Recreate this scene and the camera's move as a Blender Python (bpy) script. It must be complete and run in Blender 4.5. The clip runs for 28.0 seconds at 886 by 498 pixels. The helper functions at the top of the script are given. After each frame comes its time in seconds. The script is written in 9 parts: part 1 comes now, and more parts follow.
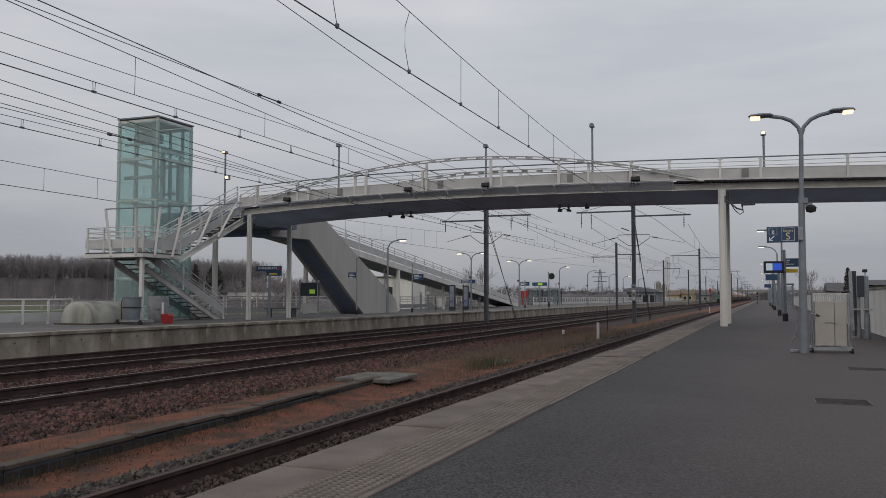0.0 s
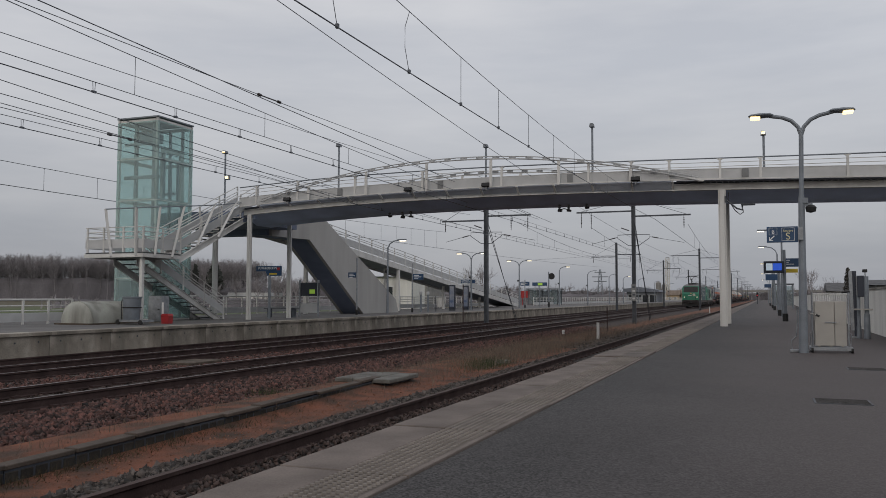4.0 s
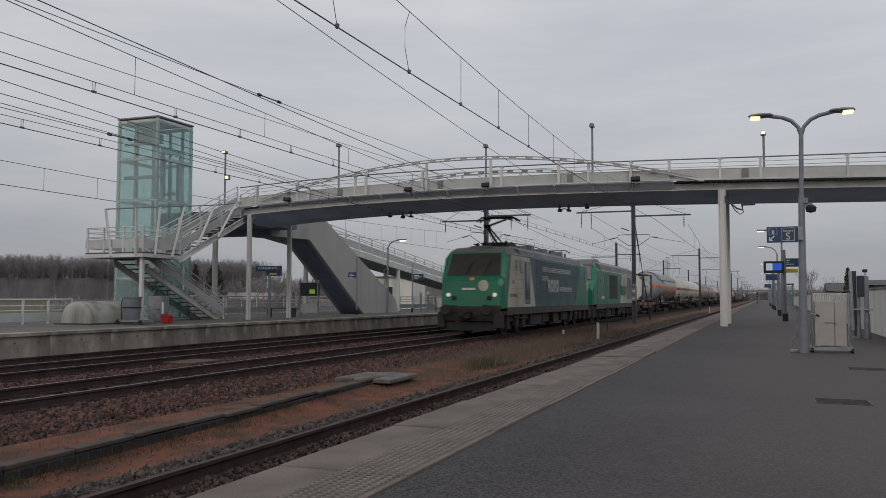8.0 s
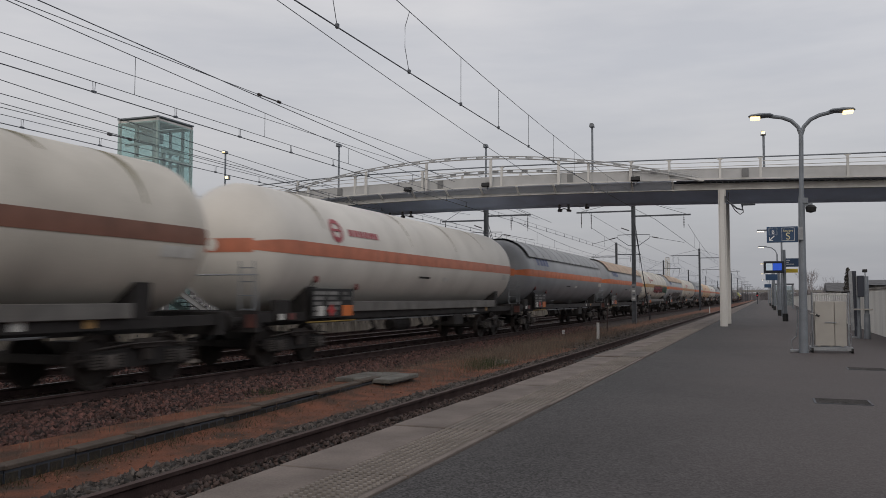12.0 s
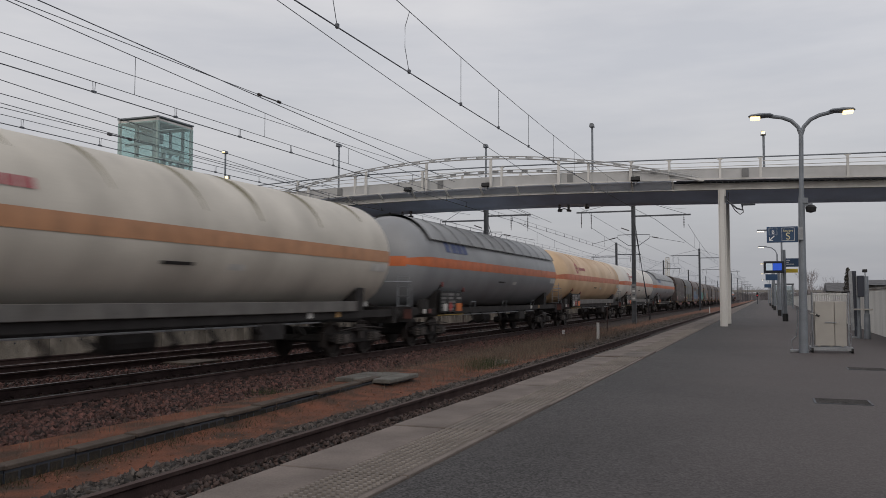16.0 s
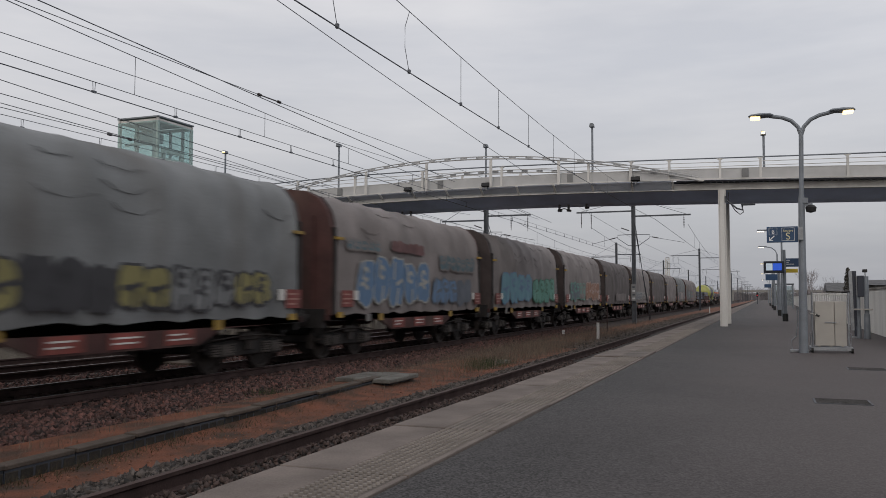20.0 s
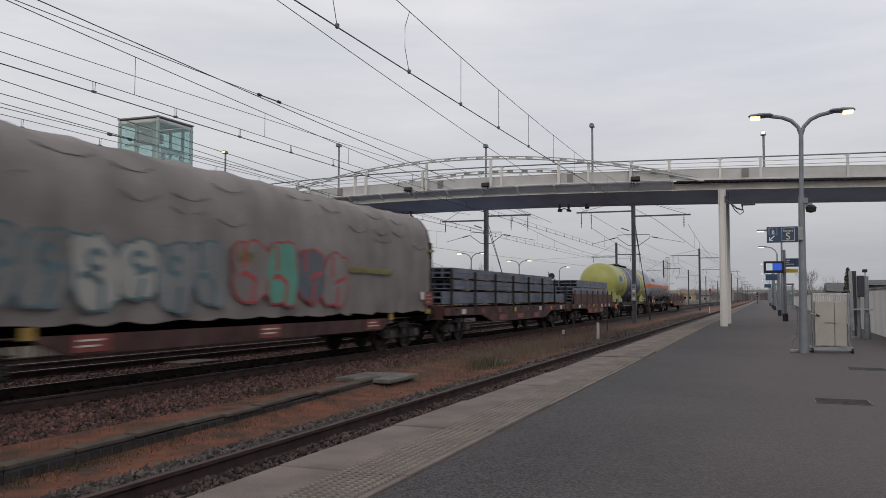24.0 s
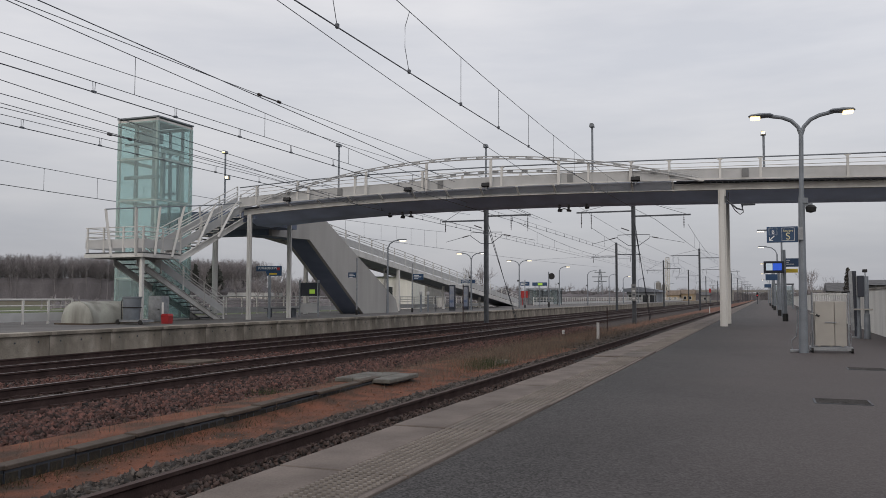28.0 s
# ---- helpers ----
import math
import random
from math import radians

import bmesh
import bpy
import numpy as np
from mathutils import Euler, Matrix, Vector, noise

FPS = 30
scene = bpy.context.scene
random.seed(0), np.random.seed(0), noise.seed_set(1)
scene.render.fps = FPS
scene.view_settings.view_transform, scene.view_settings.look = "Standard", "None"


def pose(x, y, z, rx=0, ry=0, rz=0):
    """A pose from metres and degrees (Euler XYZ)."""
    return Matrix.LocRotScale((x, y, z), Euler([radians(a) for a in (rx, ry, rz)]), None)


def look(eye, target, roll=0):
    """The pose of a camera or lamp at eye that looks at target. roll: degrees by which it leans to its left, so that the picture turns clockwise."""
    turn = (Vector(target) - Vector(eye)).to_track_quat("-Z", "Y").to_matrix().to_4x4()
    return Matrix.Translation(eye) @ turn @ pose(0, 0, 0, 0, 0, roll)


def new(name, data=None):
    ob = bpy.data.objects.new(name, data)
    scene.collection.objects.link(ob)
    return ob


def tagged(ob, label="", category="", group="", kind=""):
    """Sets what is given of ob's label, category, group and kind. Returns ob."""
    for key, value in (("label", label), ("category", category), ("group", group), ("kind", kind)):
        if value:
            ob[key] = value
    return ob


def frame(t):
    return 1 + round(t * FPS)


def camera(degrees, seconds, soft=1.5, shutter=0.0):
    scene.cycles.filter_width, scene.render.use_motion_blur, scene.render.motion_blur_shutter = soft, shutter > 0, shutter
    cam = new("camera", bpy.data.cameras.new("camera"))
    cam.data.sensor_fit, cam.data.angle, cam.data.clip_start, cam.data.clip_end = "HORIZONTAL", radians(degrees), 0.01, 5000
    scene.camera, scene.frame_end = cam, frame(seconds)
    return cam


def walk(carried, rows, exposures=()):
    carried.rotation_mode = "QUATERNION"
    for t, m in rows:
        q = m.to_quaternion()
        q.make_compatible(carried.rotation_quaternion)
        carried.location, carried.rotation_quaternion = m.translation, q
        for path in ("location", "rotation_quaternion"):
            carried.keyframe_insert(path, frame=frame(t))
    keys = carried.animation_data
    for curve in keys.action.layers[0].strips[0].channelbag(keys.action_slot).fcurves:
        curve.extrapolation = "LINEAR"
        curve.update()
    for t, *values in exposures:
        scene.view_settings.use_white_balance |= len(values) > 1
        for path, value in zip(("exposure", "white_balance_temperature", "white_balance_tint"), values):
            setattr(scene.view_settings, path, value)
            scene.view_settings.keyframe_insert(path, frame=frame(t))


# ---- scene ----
# ---------------------------------------------------------------- camera
cam = camera(56.082, 28.0, soft=0.6, shutter=0.28)
EYE = (0.0, 0.0, 1.5756)
AIM = (-0.35823459, 0.93183998, 1.5756 + 0.05781201)
walk(cam, [(0, look(EYE, AIM, 0.1375)), (28, look(EYE, AIM, 0.1375))],
     exposures=[(0, 0.0, 6610, 10), (8, 0.0, 6640, 10), (12, 0.06, 6760, 11), (20, 0.19, 6740, 11), (24.5, 0.31, 6730, 11), (28, 0.29, 6720, 11)])

# ---------------------------------------------------------------- sky and light
world = bpy.data.worlds.new("overcast_sky")
scene.world = world
world.use_nodes = True
wn, wl = world.node_tree.nodes, world.node_tree.links
wn.clear()
w_out = wn.new("ShaderNodeOutputWorld")
w_bg = wn.new("ShaderNodeBackground")
w_sky = wn.new("ShaderNodeTexSky")
w_sky.sky_type, w_sky.sun_disc = "NISHITA", False
w_sky.sun_elevation, w_sky.sun_rotation = radians(28), radians(200)
w_sky.dust_density, w_sky.air_density = 4.0, 1.0
w_co = wn.new("ShaderNodeTexCoord")
w_map = wn.new("ShaderNodeMapping")
w_map.inputs["Scale"].default_value = (1.0, 1.0, 5.5)
w_noise = wn.new("ShaderNodeTexNoise")
w_noise.inputs["Scale"].default_value = 2.3
w_noise.inputs["Detail"].default_value = 5.0
w_noise.inputs["Roughness"].default_value = 0.55
w_ramp = wn.new("ShaderNodeValToRGB")
w_ramp.color_ramp.elements[0].position, w_ramp.color_ramp.elements[0].color = 0.33, (0.47, 0.49, 0.54, 1)
w_ramp.color_ramp.elements[1].position, w_ramp.color_ramp.elements[1].color = 0.68, (0.60, 0.61, 0.645, 1)
w_mul = wn.new("ShaderNodeMix")
w_mul.data_type, w_mul.blend_type = "RGBA", "MIX"
w_mul.inputs["Factor"].default_value = 0.985
wl.new(w_co.outputs["Generated"], w_map.inputs["Vector"])
wl.new(w_map.outputs["Vector"], w_noise.inputs["Vector"])
wl.new(w_noise.outputs["Fac"], w_ramp.inputs["Fac"])
wl.new(w_sky.outputs["Color"], w_mul.inputs["A"])
wl.new(w_ramp.outputs["Color"], w_mul.inputs["B"])
w_sep = wn.new("ShaderNodeSeparateXYZ")
w_grad = wn.new("ShaderNodeValToRGB")
w_grad.color_ramp.elements[0].position, w_grad.color_ramp.elements[0].color = 0.0, (0.61, 0.62, 0.635, 1)
w_grad.color_ramp.elements[1].position, w_grad.color_ramp.elements[1].color = 0.27, (1.0, 0.995, 0.985, 1)
w_shade = wn.new("ShaderNodeMix")
w_shade.data_type, w_shade.blend_type = "RGBA", "MULTIPLY"
w_shade.inputs["Factor"].default_value = 1.0
wl.new(w_co.outputs["Generated"], w_sep.inputs["Vector"])
wl.new(w_sep.outputs["Z"], w_grad.inputs["Fac"])
wl.new(w_mul.outputs["Result"], w_shade.inputs["A"])
wl.new(w_grad.outputs["Color"], w_shade.inputs["B"])
wl.new(w_shade.outputs["Result"], w_bg.inputs["Color"])
w_bg.inputs["Strength"].default_value = 1.0
wl.new(w_bg.outputs["Background"], w_out.inputs["Surface"])

sun_data = bpy.data.lights.new("sun", "SUN")
sun_data.energy, sun_data.angle, sun_data.color = 0.5, radians(25), (1.0, 0.96, 0.9)
sun = new("sun", sun_data)
sun.matrix_world = look((20, -40, 30), (0, 0, 0))


# ---------------------------------------------------------------- materials
MATS = {}


def mat(name, color, rough=0.6, metal=0.0, var=0.25, scale=3.0, bump=0.15, fine=40.0, tint=None, rnd=0.0, streak=False, stain=0.0, emit=0.0, spec=0.5):
    """A surface of one base colour with broad and fine variation, wear stains and fine relief."""
    if name in MATS:
        return MATS[name]
    m = bpy.data.materials.new(name)
    m.use_nodes = True
    n, l = m.node_tree.nodes, m.node_tree.links
    b = n["Principled BSDF"]
    b.inputs["Metallic"].default_value = metal
    b.inputs["Specular IOR Level"].default_value = spec
    co = n.new("ShaderNodeTexCoord")
    src = co.outputs["Object"]
    if streak:
        mp = n.new("ShaderNodeMapping")
        mp.inputs["Scale"].default_value = (1.0, 1.0, 0.12)
        l.new(src, mp.inputs["Vector"])
        src = mp.outputs["Vector"]
    n1 = n.new("ShaderNodeTexNoise")
    n1.inputs["Scale"].default_value, n1.inputs["Detail"].default_value = scale, 6
    n2 = n.new("ShaderNodeTexNoise")
    n2.inputs["Scale"].default_value, n2.inputs["Detail"].default_value = fine, 3
    l.new(src, n1.inputs["Vector"])
    l.new(co.outputs["Object"], n2.inputs["Vector"])
    c = Vector(color[:3])
    d = Vector(tint) if tint else c * (1 - var)
    mix = n.new("ShaderNodeMix")
    mix.data_type = "RGBA"
    mix.inputs["A"].default_value = (*c * (1 + var * 0.4), 1)
    mix.inputs["B"].default_value = (*d, 1)
    rp = n.new("ShaderNodeMapRange")
    rp.inputs["From Min"].default_value, rp.inputs["From Max"].default_value = 0.35, 0.68
    l.new(n1.outputs["Fac"], rp.inputs["Value"])
    l.new(rp.outputs["Result"], mix.inputs["Factor"])
    mix2 = n.new("ShaderNodeMix")
    mix2.data_type, mix2.blend_type = "RGBA", "MULTIPLY"
    mix2.inputs["Factor"].default_value = min(1.0, var * 1.6)
    l.new(mix.outputs["Result"], mix2.inputs["A"])
    l.new(n2.outputs["Fac"], mix2.inputs["B"])
    last = mix2.outputs["Result"]
    gain = n.new("ShaderNodeMix")
    gain.data_type, gain.blend_type = "RGBA", "MULTIPLY"
    gain.inputs["Factor"].default_value = 1.0
    k = 1 + min(1.0, var * 1.6) * 0.5
    gain.inputs["B"].default_value = (k, k, k, 1)
    l.new(last, gain.inputs["A"])
    last = gain.outputs["Result"]
    if stain > 0:
        n3 = n.new("ShaderNodeTexNoise")
        n3.inputs["Scale"].default_value, n3.inputs["Detail"].default_value = scale * 0.6, 8
        mp3 = n.new("ShaderNodeMapping")
        mp3.inputs["Scale"].default_value = (1.6, 1.6, 0.35)
        l.new(co.outputs["Object"], mp3.inputs["Vector"])
        l.new(mp3.outputs["Vector"], n3.inputs["Vector"])
        r3 = n.new("ShaderNodeMapRange")
        r3.inputs["From Min"].default_value, r3.inputs["From Max"].default_value = 0.48, 0.75
        r3.inputs["To Max"].default_value = stain
        l.new(n3.outputs["Fac"], r3.inputs["Value"])
        m3 = n.new("ShaderNodeMix")
        m3.data_type = "RGBA"
        m3.inputs["B"].default_value = (0.07, 0.055, 0.042, 1)
        l.new(r3.outputs["Result"], m3.inputs["Factor"])
        l.new(last, m3.inputs["A"])
        last = m3.outputs["Result"]
    if rnd > 0:
        inf = n.new("ShaderNodeObjectInfo") if rnd < 1 else n.new("ShaderNodeNewGeometry")
        out = inf.outputs["Random"] if rnd < 1 else inf.outputs["Random Per Island"]
        r4 = n.new("ShaderNodeMapRange")
        a = rnd if rnd < 1 else rnd - 1
        r4.inputs["To Min"].default_value, r4.inputs["To Max"].default_value = 1 - a, 1 + a
        l.new(out, r4.inputs["Value"])
        m4 = n.new("ShaderNodeVectorMath")
        m4.operation = "SCALE"
        l.new(last, m4.inputs[0])
        l.new(r4.outputs["Result"], m4.inputs["Scale"])
        last = m4.outputs["Vector"]
    l.new(last, b.inputs["Base Color"])
    rr = n.new("ShaderNodeMapRange")
    rr.inputs["To Min"].default_value, rr.inputs["To Max"].default_value = max(0.02, rough - 0.12), min(1, rough + 0.12)
    l.new(n1.outputs["Fac"], rr.inputs["Value"])
    l.new(rr.outputs["Result"], b.inputs["Roughness"])
    if bump > 0:
        bp = n.new("ShaderNodeBump")
        bp.inputs["Strength"].default_value, bp.inputs["Distance"].default_value = bump, 0.02
        l.new(n2.outputs["Fac"], bp.inputs["Height"])
        l.new(bp.outputs["Normal"], b.inputs["Normal"])
    if emit > 0:
        b.inputs["Emission Color"].default_value = (*c, 1)
        b.inputs["Emission Strength"].default_value = emit
    MATS[name] = m
    return m


def glass_mat(name, color, rough=0.03, alpha=0.3):
    """Tinted flat glass: part clear, part glossy."""
    if name in MATS:
        return MATS[name]
    m = bpy.data.materials.new(name)
    m.use_nodes = True
    n, l = m.node_tree.nodes, m.node_tree.links
    n.clear()
    out = n.new("ShaderNodeOutputMaterial")
    tr = n.new("ShaderNodeBsdfTransparent")
    tr.inputs["Color"].default_value = (*color, 1)
    gl = n.new("ShaderNodeBsdfPrincipled")
    gl.inputs["Base Color"].default_value = (*[c * 0.7 for c in color], 1)
    gl.inputs["Roughness"].default_value = rough
    mx = n.new("ShaderNodeMixShader")
    mx.inputs["Fac"].default_value = alpha
    l.new(tr.outputs["BSDF"], mx.inputs[1])
    l.new(gl.outputs["BSDF"], mx.inputs[2])
    l.new(mx.outputs["Shader"], out.inputs["Surface"])
    MATS[name] = m
    return m


def grit_mat(name, color, scale=95.0, lo=0.35, hi=1.9, patch=0.8, rough=0.85, spec=0.5, inner_tone=None):
    """Chippings bedded in a dark binder: each grain its own shade, worn in broad patches."""
    m = bpy.data.materials.new(name)
    m.use_nodes = True
    n, l = m.node_tree.nodes, m.node_tree.links
    b = n["Principled BSDF"]
    b.inputs["Roughness"].default_value = rough
    b.inputs["Specular IOR Level"].default_value = spec
    co = n.new("ShaderNodeTexCoord")
    vo = n.new("ShaderNodeTexVoronoi")
    vo.inputs["Scale"].default_value = scale
    sp = n.new("ShaderNodeSeparateColor")
    r1 = n.new("ShaderNodeMapRange")
    r1.inputs["To Min"].default_value, r1.inputs["To Max"].default_value = lo, hi
    big = n.new("ShaderNodeTexNoise")
    big.inputs["Scale"].default_value, big.inputs["Detail"].default_value = patch, 7
    big.inputs["Roughness"].default_value = 0.65
    r2 = n.new("ShaderNodeMapRange")
    r2.inputs["From Min"].default_value, r2.inputs["From Max"].default_value = 0.3, 0.7
    r2.inputs["To Min"].default_value, r2.inputs["To Max"].default_value = 0.78, 1.2
    mid = n.new("ShaderNodeTexNoise")
    mid.inputs["Scale"].default_value, mid.inputs["Detail"].default_value = 60.0, 4
    r3 = n.new("ShaderNodeMapRange")
    r3.inputs["From Min"].default_value, r3.inputs["From Max"].default_value = 0.3, 0.7
    r3.inputs["To Min"].default_value, r3.inputs["To Max"].default_value = 0.75, 1.25
    for q in (vo, big, mid):
        l.new(co.outputs["Object"], q.inputs["Vector"])
    l.new(vo.outputs["Color"], sp.inputs["Color"])
    l.new(sp.outputs["Red"], r1.inputs["Value"])
    l.new(big.outputs["Fac"], r2.inputs["Value"])
    l.new(mid.outputs["Fac"], r3.inputs["Value"])
    m1 = n.new("ShaderNodeMath")
    m1.operation = "MULTIPLY"
    l.new(r1.outputs["Result"], m1.inputs[0])
    l.new(r2.outputs["Result"], m1.inputs[1])
    m2 = n.new("ShaderNodeMath")
    m2.operation = "MULTIPLY"
    l.new(m1.outputs["Value"], m2.inputs[0])
    l.new(r3.outputs["Result"], m2.inputs[1])
    sc_ = n.new("ShaderNodeVectorMath")
    sc_.operation = "SCALE"
    sc_.inputs[0].default_value = color
    l.new(m2.outputs["Value"], sc_.inputs["Scale"])
    last = sc_.outputs["Vector"]
    if inner_tone:
        # a second, paler tone mixes into the grain away from the edge, in ragged drifts
        xyz = n.new("ShaderNodeSeparateXYZ")
        drift = n.new("ShaderNodeTexNoise")
        drift.inputs["Scale"].default_value, drift.inputs["Detail"].default_value = 0.45, 5
        add = n.new("ShaderNodeMath")
        add.operation = "MULTIPLY_ADD"
        add.inputs[1].default_value = 2.4
        rd = n.new("ShaderNodeMapRange")
        rd.interpolation_type = "SMOOTHSTEP"
        rd.inputs["From Min"].default_value, rd.inputs["From Max"].default_value = inner_tone[0] + 1.2, inner_tone[1] + 1.2
        film = n.new("ShaderNodeMix")
        film.data_type = "RGBA"
        film.inputs["B"].default_value = (*inner_tone[2], 1)
        top = n.new("ShaderNodeMath")
        top.operation = "MULTIPLY"
        top.inputs[1].default_value = inner_tone[3]
        l.new(co.outputs["Object"], xyz.inputs["Vector"])
        l.new(co.outputs["Object"], drift.inputs["Vector"])
        l.new(drift.outputs["Fac"], add.inputs[0])
        l.new(xyz.outputs["X"], add.inputs[2])
        l.new(add.outputs["Value"], rd.inputs["Value"])
        l.new(rd.outputs["Result"], top.inputs[0])
        l.new(top.outputs["Value"], film.inputs["Factor"])
        l.new(last, film.inputs["A"])
        last = film.outputs["Result"]
    l.new(last, b.inputs["Base Color"])
    bp = n.new("ShaderNodeBump")
    bp.inputs["Strength"].default_value, bp.inputs["Distance"].default_value = 0.2, 0.003
    l.new(vo.outputs["Distance"], bp.inputs["Height"])
    l.new(bp.outputs["Normal"], b.inputs["Normal"])
    MATS[name] = m
    return m


ASPHALT = grit_mat("asphalt", (0.029, 0.0275, 0.028), 95.0, 0.0, 3.0, rough=0.7, spec=0.2, inner_tone=(-2.4, 1.0, (0.116, 0.098, 0.096), 0.56))
TACTILE = mat("grimy_tactile_concrete", (0.118, 0.098, 0.086), 0.85, var=0.3, scale=2.2, bump=0.3, fine=70, rnd=0.08)
SLAB = mat("edge_slab_concrete", (0.164, 0.134, 0.118), 0.85, var=0.3, scale=2.2, bump=0.3, fine=70, rnd=0.08)
CONC = mat("weathered_concrete", (0.25, 0.235, 0.21), 0.85, var=0.35, scale=1.2, bump=0.35, fine=40, rnd=0.1, stain=0.55)
CONC_CLEAN = mat("pale_concrete", (0.40, 0.393, 0.385), 0.8, var=0.16, scale=0.6, bump=0.15, fine=30, streak=True, stain=0.25)
CONC_DARK = mat("dark_blue_grey_concrete", (0.035, 0.042, 0.056), 0.7, var=0.2, scale=0.8, bump=0.1)
GREYSTONE = mat("grey_ballast_stone", (0.072, 0.060, 0.054), 0.9, var=0.35, scale=9, bump=0.4, fine=60, rnd=1.85)
DARKSTONE = mat("dark_rusty_stone", (0.060, 0.040, 0.035), 0.9, var=0.3, scale=9, bump=0.4, fine=60, rnd=1.75)
MOSSY = mat("mossy_dark_concrete", (0.088, 0.066, 0.050), 0.9, var=0.45, scale=4, bump=0.4, fine=50, rnd=0.15, stain=0.7)
FARCONC = mat("pale_warm_concrete", (0.33, 0.295, 0.25), 0.85, var=0.42, scale=1.6, bump=0.4, fine=30, rnd=0.16, stain=0.75)
FARTOP = mat("worn_grey_asphalt", (0.125, 0.12, 0.118), 0.85, var=0.25, scale=0.6, bump=0.3, fine=80)
BROWNSTONE = mat("rusty_ballast_stone", (0.098, 0.043, 0.035), 0.9, var=0.35, scale=6, bump=0.4, fine=60, rnd=1.93, tint=(0.048, 0.031, 0.028))
BROWNBED = mat("rusty_ballast_bed", (0.044, 0.029, 0.026), 0.95, var=0.5, scale=2.5, bump=1.0, fine=28)
# bed colour darkened to paint the shade in the gaps between stones
GREYBED = mat("gap_shade_ballast_bed", (0.036, 0.029, 0.026), 0.95, var=0.5, scale=2.5, bump=1.0, fine=28)
SOIL = mat("red_gritty_soil", (0.20, 0.066, 0.032), 0.95, var=0.55, scale=1.6, bump=1.0, fine=75, tint=(0.062, 0.038, 0.026))
FIELD = mat("winter_field", (0.075, 0.075, 0.038), 0.95, var=0.5, scale=0.05, bump=0.3, fine=3, tint=(0.085, 0.06, 0.035))
RAIL_SIDE = mat("rusty_rail", (0.060, 0.040, 0.038), 0.75, var=0.35, scale=3, bump=0.2, fine=50, spec=0.15)
RAIL_TOP = mat("worn_rail_head", (0.135, 0.113, 0.112), 0.55, metal=0.25, var=0.2, scale=2, bump=0.05)
RAIL_TOP_RUSTY = mat("dull_rail_head", (0.085, 0.060, 0.056), 0.7, metal=0.0, var=0.25, scale=2, bump=0.05, spec=0.15)
SLEEPER = mat("concrete_sleeper", (0.075, 0.06, 0.053), 0.9, var=0.4, scale=3, bump=0.3)
BRIDGE = mat("off_white_bridge_paint", (0.60, 0.595, 0.58), 0.5, var=0.18, scale=1.2, bump=0.05, streak=True, stain=0.3)
GIRDER = mat("grey_girder_paint", (0.20, 0.218, 0.255), 0.55, var=0.2, scale=0.8, bump=0.05, stain=0.2)
PITCOVER = mat("grey_pit_cover", (0.14, 0.137, 0.125), 0.85, var=0.35, scale=3, bump=0.3, fine=50, rnd=0.1, stain=0.4)
ARCHGREY = mat("pale_grey_tube_paint", (0.40, 0.405, 0.41), 0.5, var=0.18, scale=1.5, bump=0.05, stain=0.2)
SOFFIT = mat("blue_grey_soffit_paint", (0.50, 0.60, 0.80), 0.6, var=0.15, scale=0.8, bump=0.05, stain=0.15)
DECKDARK = mat("dark_deck_steel", (0.05, 0.055, 0.075), 0.6, var=0.25, scale=2)
CHANNELGREY = mat("shaded_grey_box", (0.20, 0.205, 0.21), 0.6, var=0.2, scale=2)
# concrete undersides: their blue-dark shade is put into the base colour
STAIR_SOFFIT = mat("shaded_blue_concrete", (0.17, 0.205, 0.29), 0.7, var=0.2, scale=0.8, bump=0.1)
TREAD = mat("dark_grating_tread", (0.05, 0.053, 0.058), 0.6, var=0.3, scale=4, bump=0.2)
PANEL = mat("pale_mesh_panel", (0.46, 0.465, 0.47), 0.6, var=0.1, scale=2, bump=0.3, fine=150)
GALV = mat("galvanised_steel", (0.30, 0.315, 0.335), 0.45, metal=0.6, var=0.25, scale=6, bump=0.06)
LAMPGREY = mat("blue_grey_paint", (0.19, 0.212, 0.24), 0.45, metal=0.2, var=0.2, scale=3, bump=0.05)
MAST = mat("dark_mast_steel", (0.08, 0.089, 0.104), 0.6, metal=0.3, var=0.3, scale=3, bump=0.08)
WIRE = mat("overhead_wire", (0.085, 0.095, 0.115), 0.5, metal=0.2, var=0.1, bump=0)
INSUL = mat("brown_insulator", (0.03, 0.025, 0.027), 0.3)
STAINLESS = mat("brushed_stainless", (0.40, 0.385, 0.36), 0.42, metal=0.75, var=0.12, scale=2, bump=0.08, fine=90)
BLACK = mat("black_rubber", (0.012, 0.012, 0.013), 0.7, var=0.2)
SIGNBLUE = mat("sign_navy", (0.018, 0.055, 0.125), 0.4, var=0.1, bump=0)
SIGNDARK = mat("sign_dark_casing", (0.02, 0.025, 0.04), 0.45, var=0.1, bump=0)
WHITE = mat("white_lettering", (0.72, 0.74, 0.76), 0.5, var=0.06, bump=0)
CREAMTXT = mat("cream_lettering", (0.62, 0.58, 0.36), 0.5, var=0.06, bump=0)
YELLOW = mat("sign_yellow", (0.55, 0.40, 0.03), 0.5, var=0.1, bump=0)
WALLWHITE = mat("stained_white_wall", (0.66, 0.65, 0.62), 0.85, var=0.2, scale=0.9, bump=0.3, stain=0.4, streak=True)
# lift panes: a milky body colour stands in for pale reflected sky
GLASS = glass_mat("green_glass", (0.82, 0.93, 0.925), 0.05, 0.2)
WINDOW = mat("dark_window_glass", (0.022, 0.026, 0.03), 0.12, var=0.1, bump=0, spec=0.35)
UNDERPLATE = glass_mat("smoky_blue_plate", (0.82, 0.85, 0.90), 0.35, 0.42)
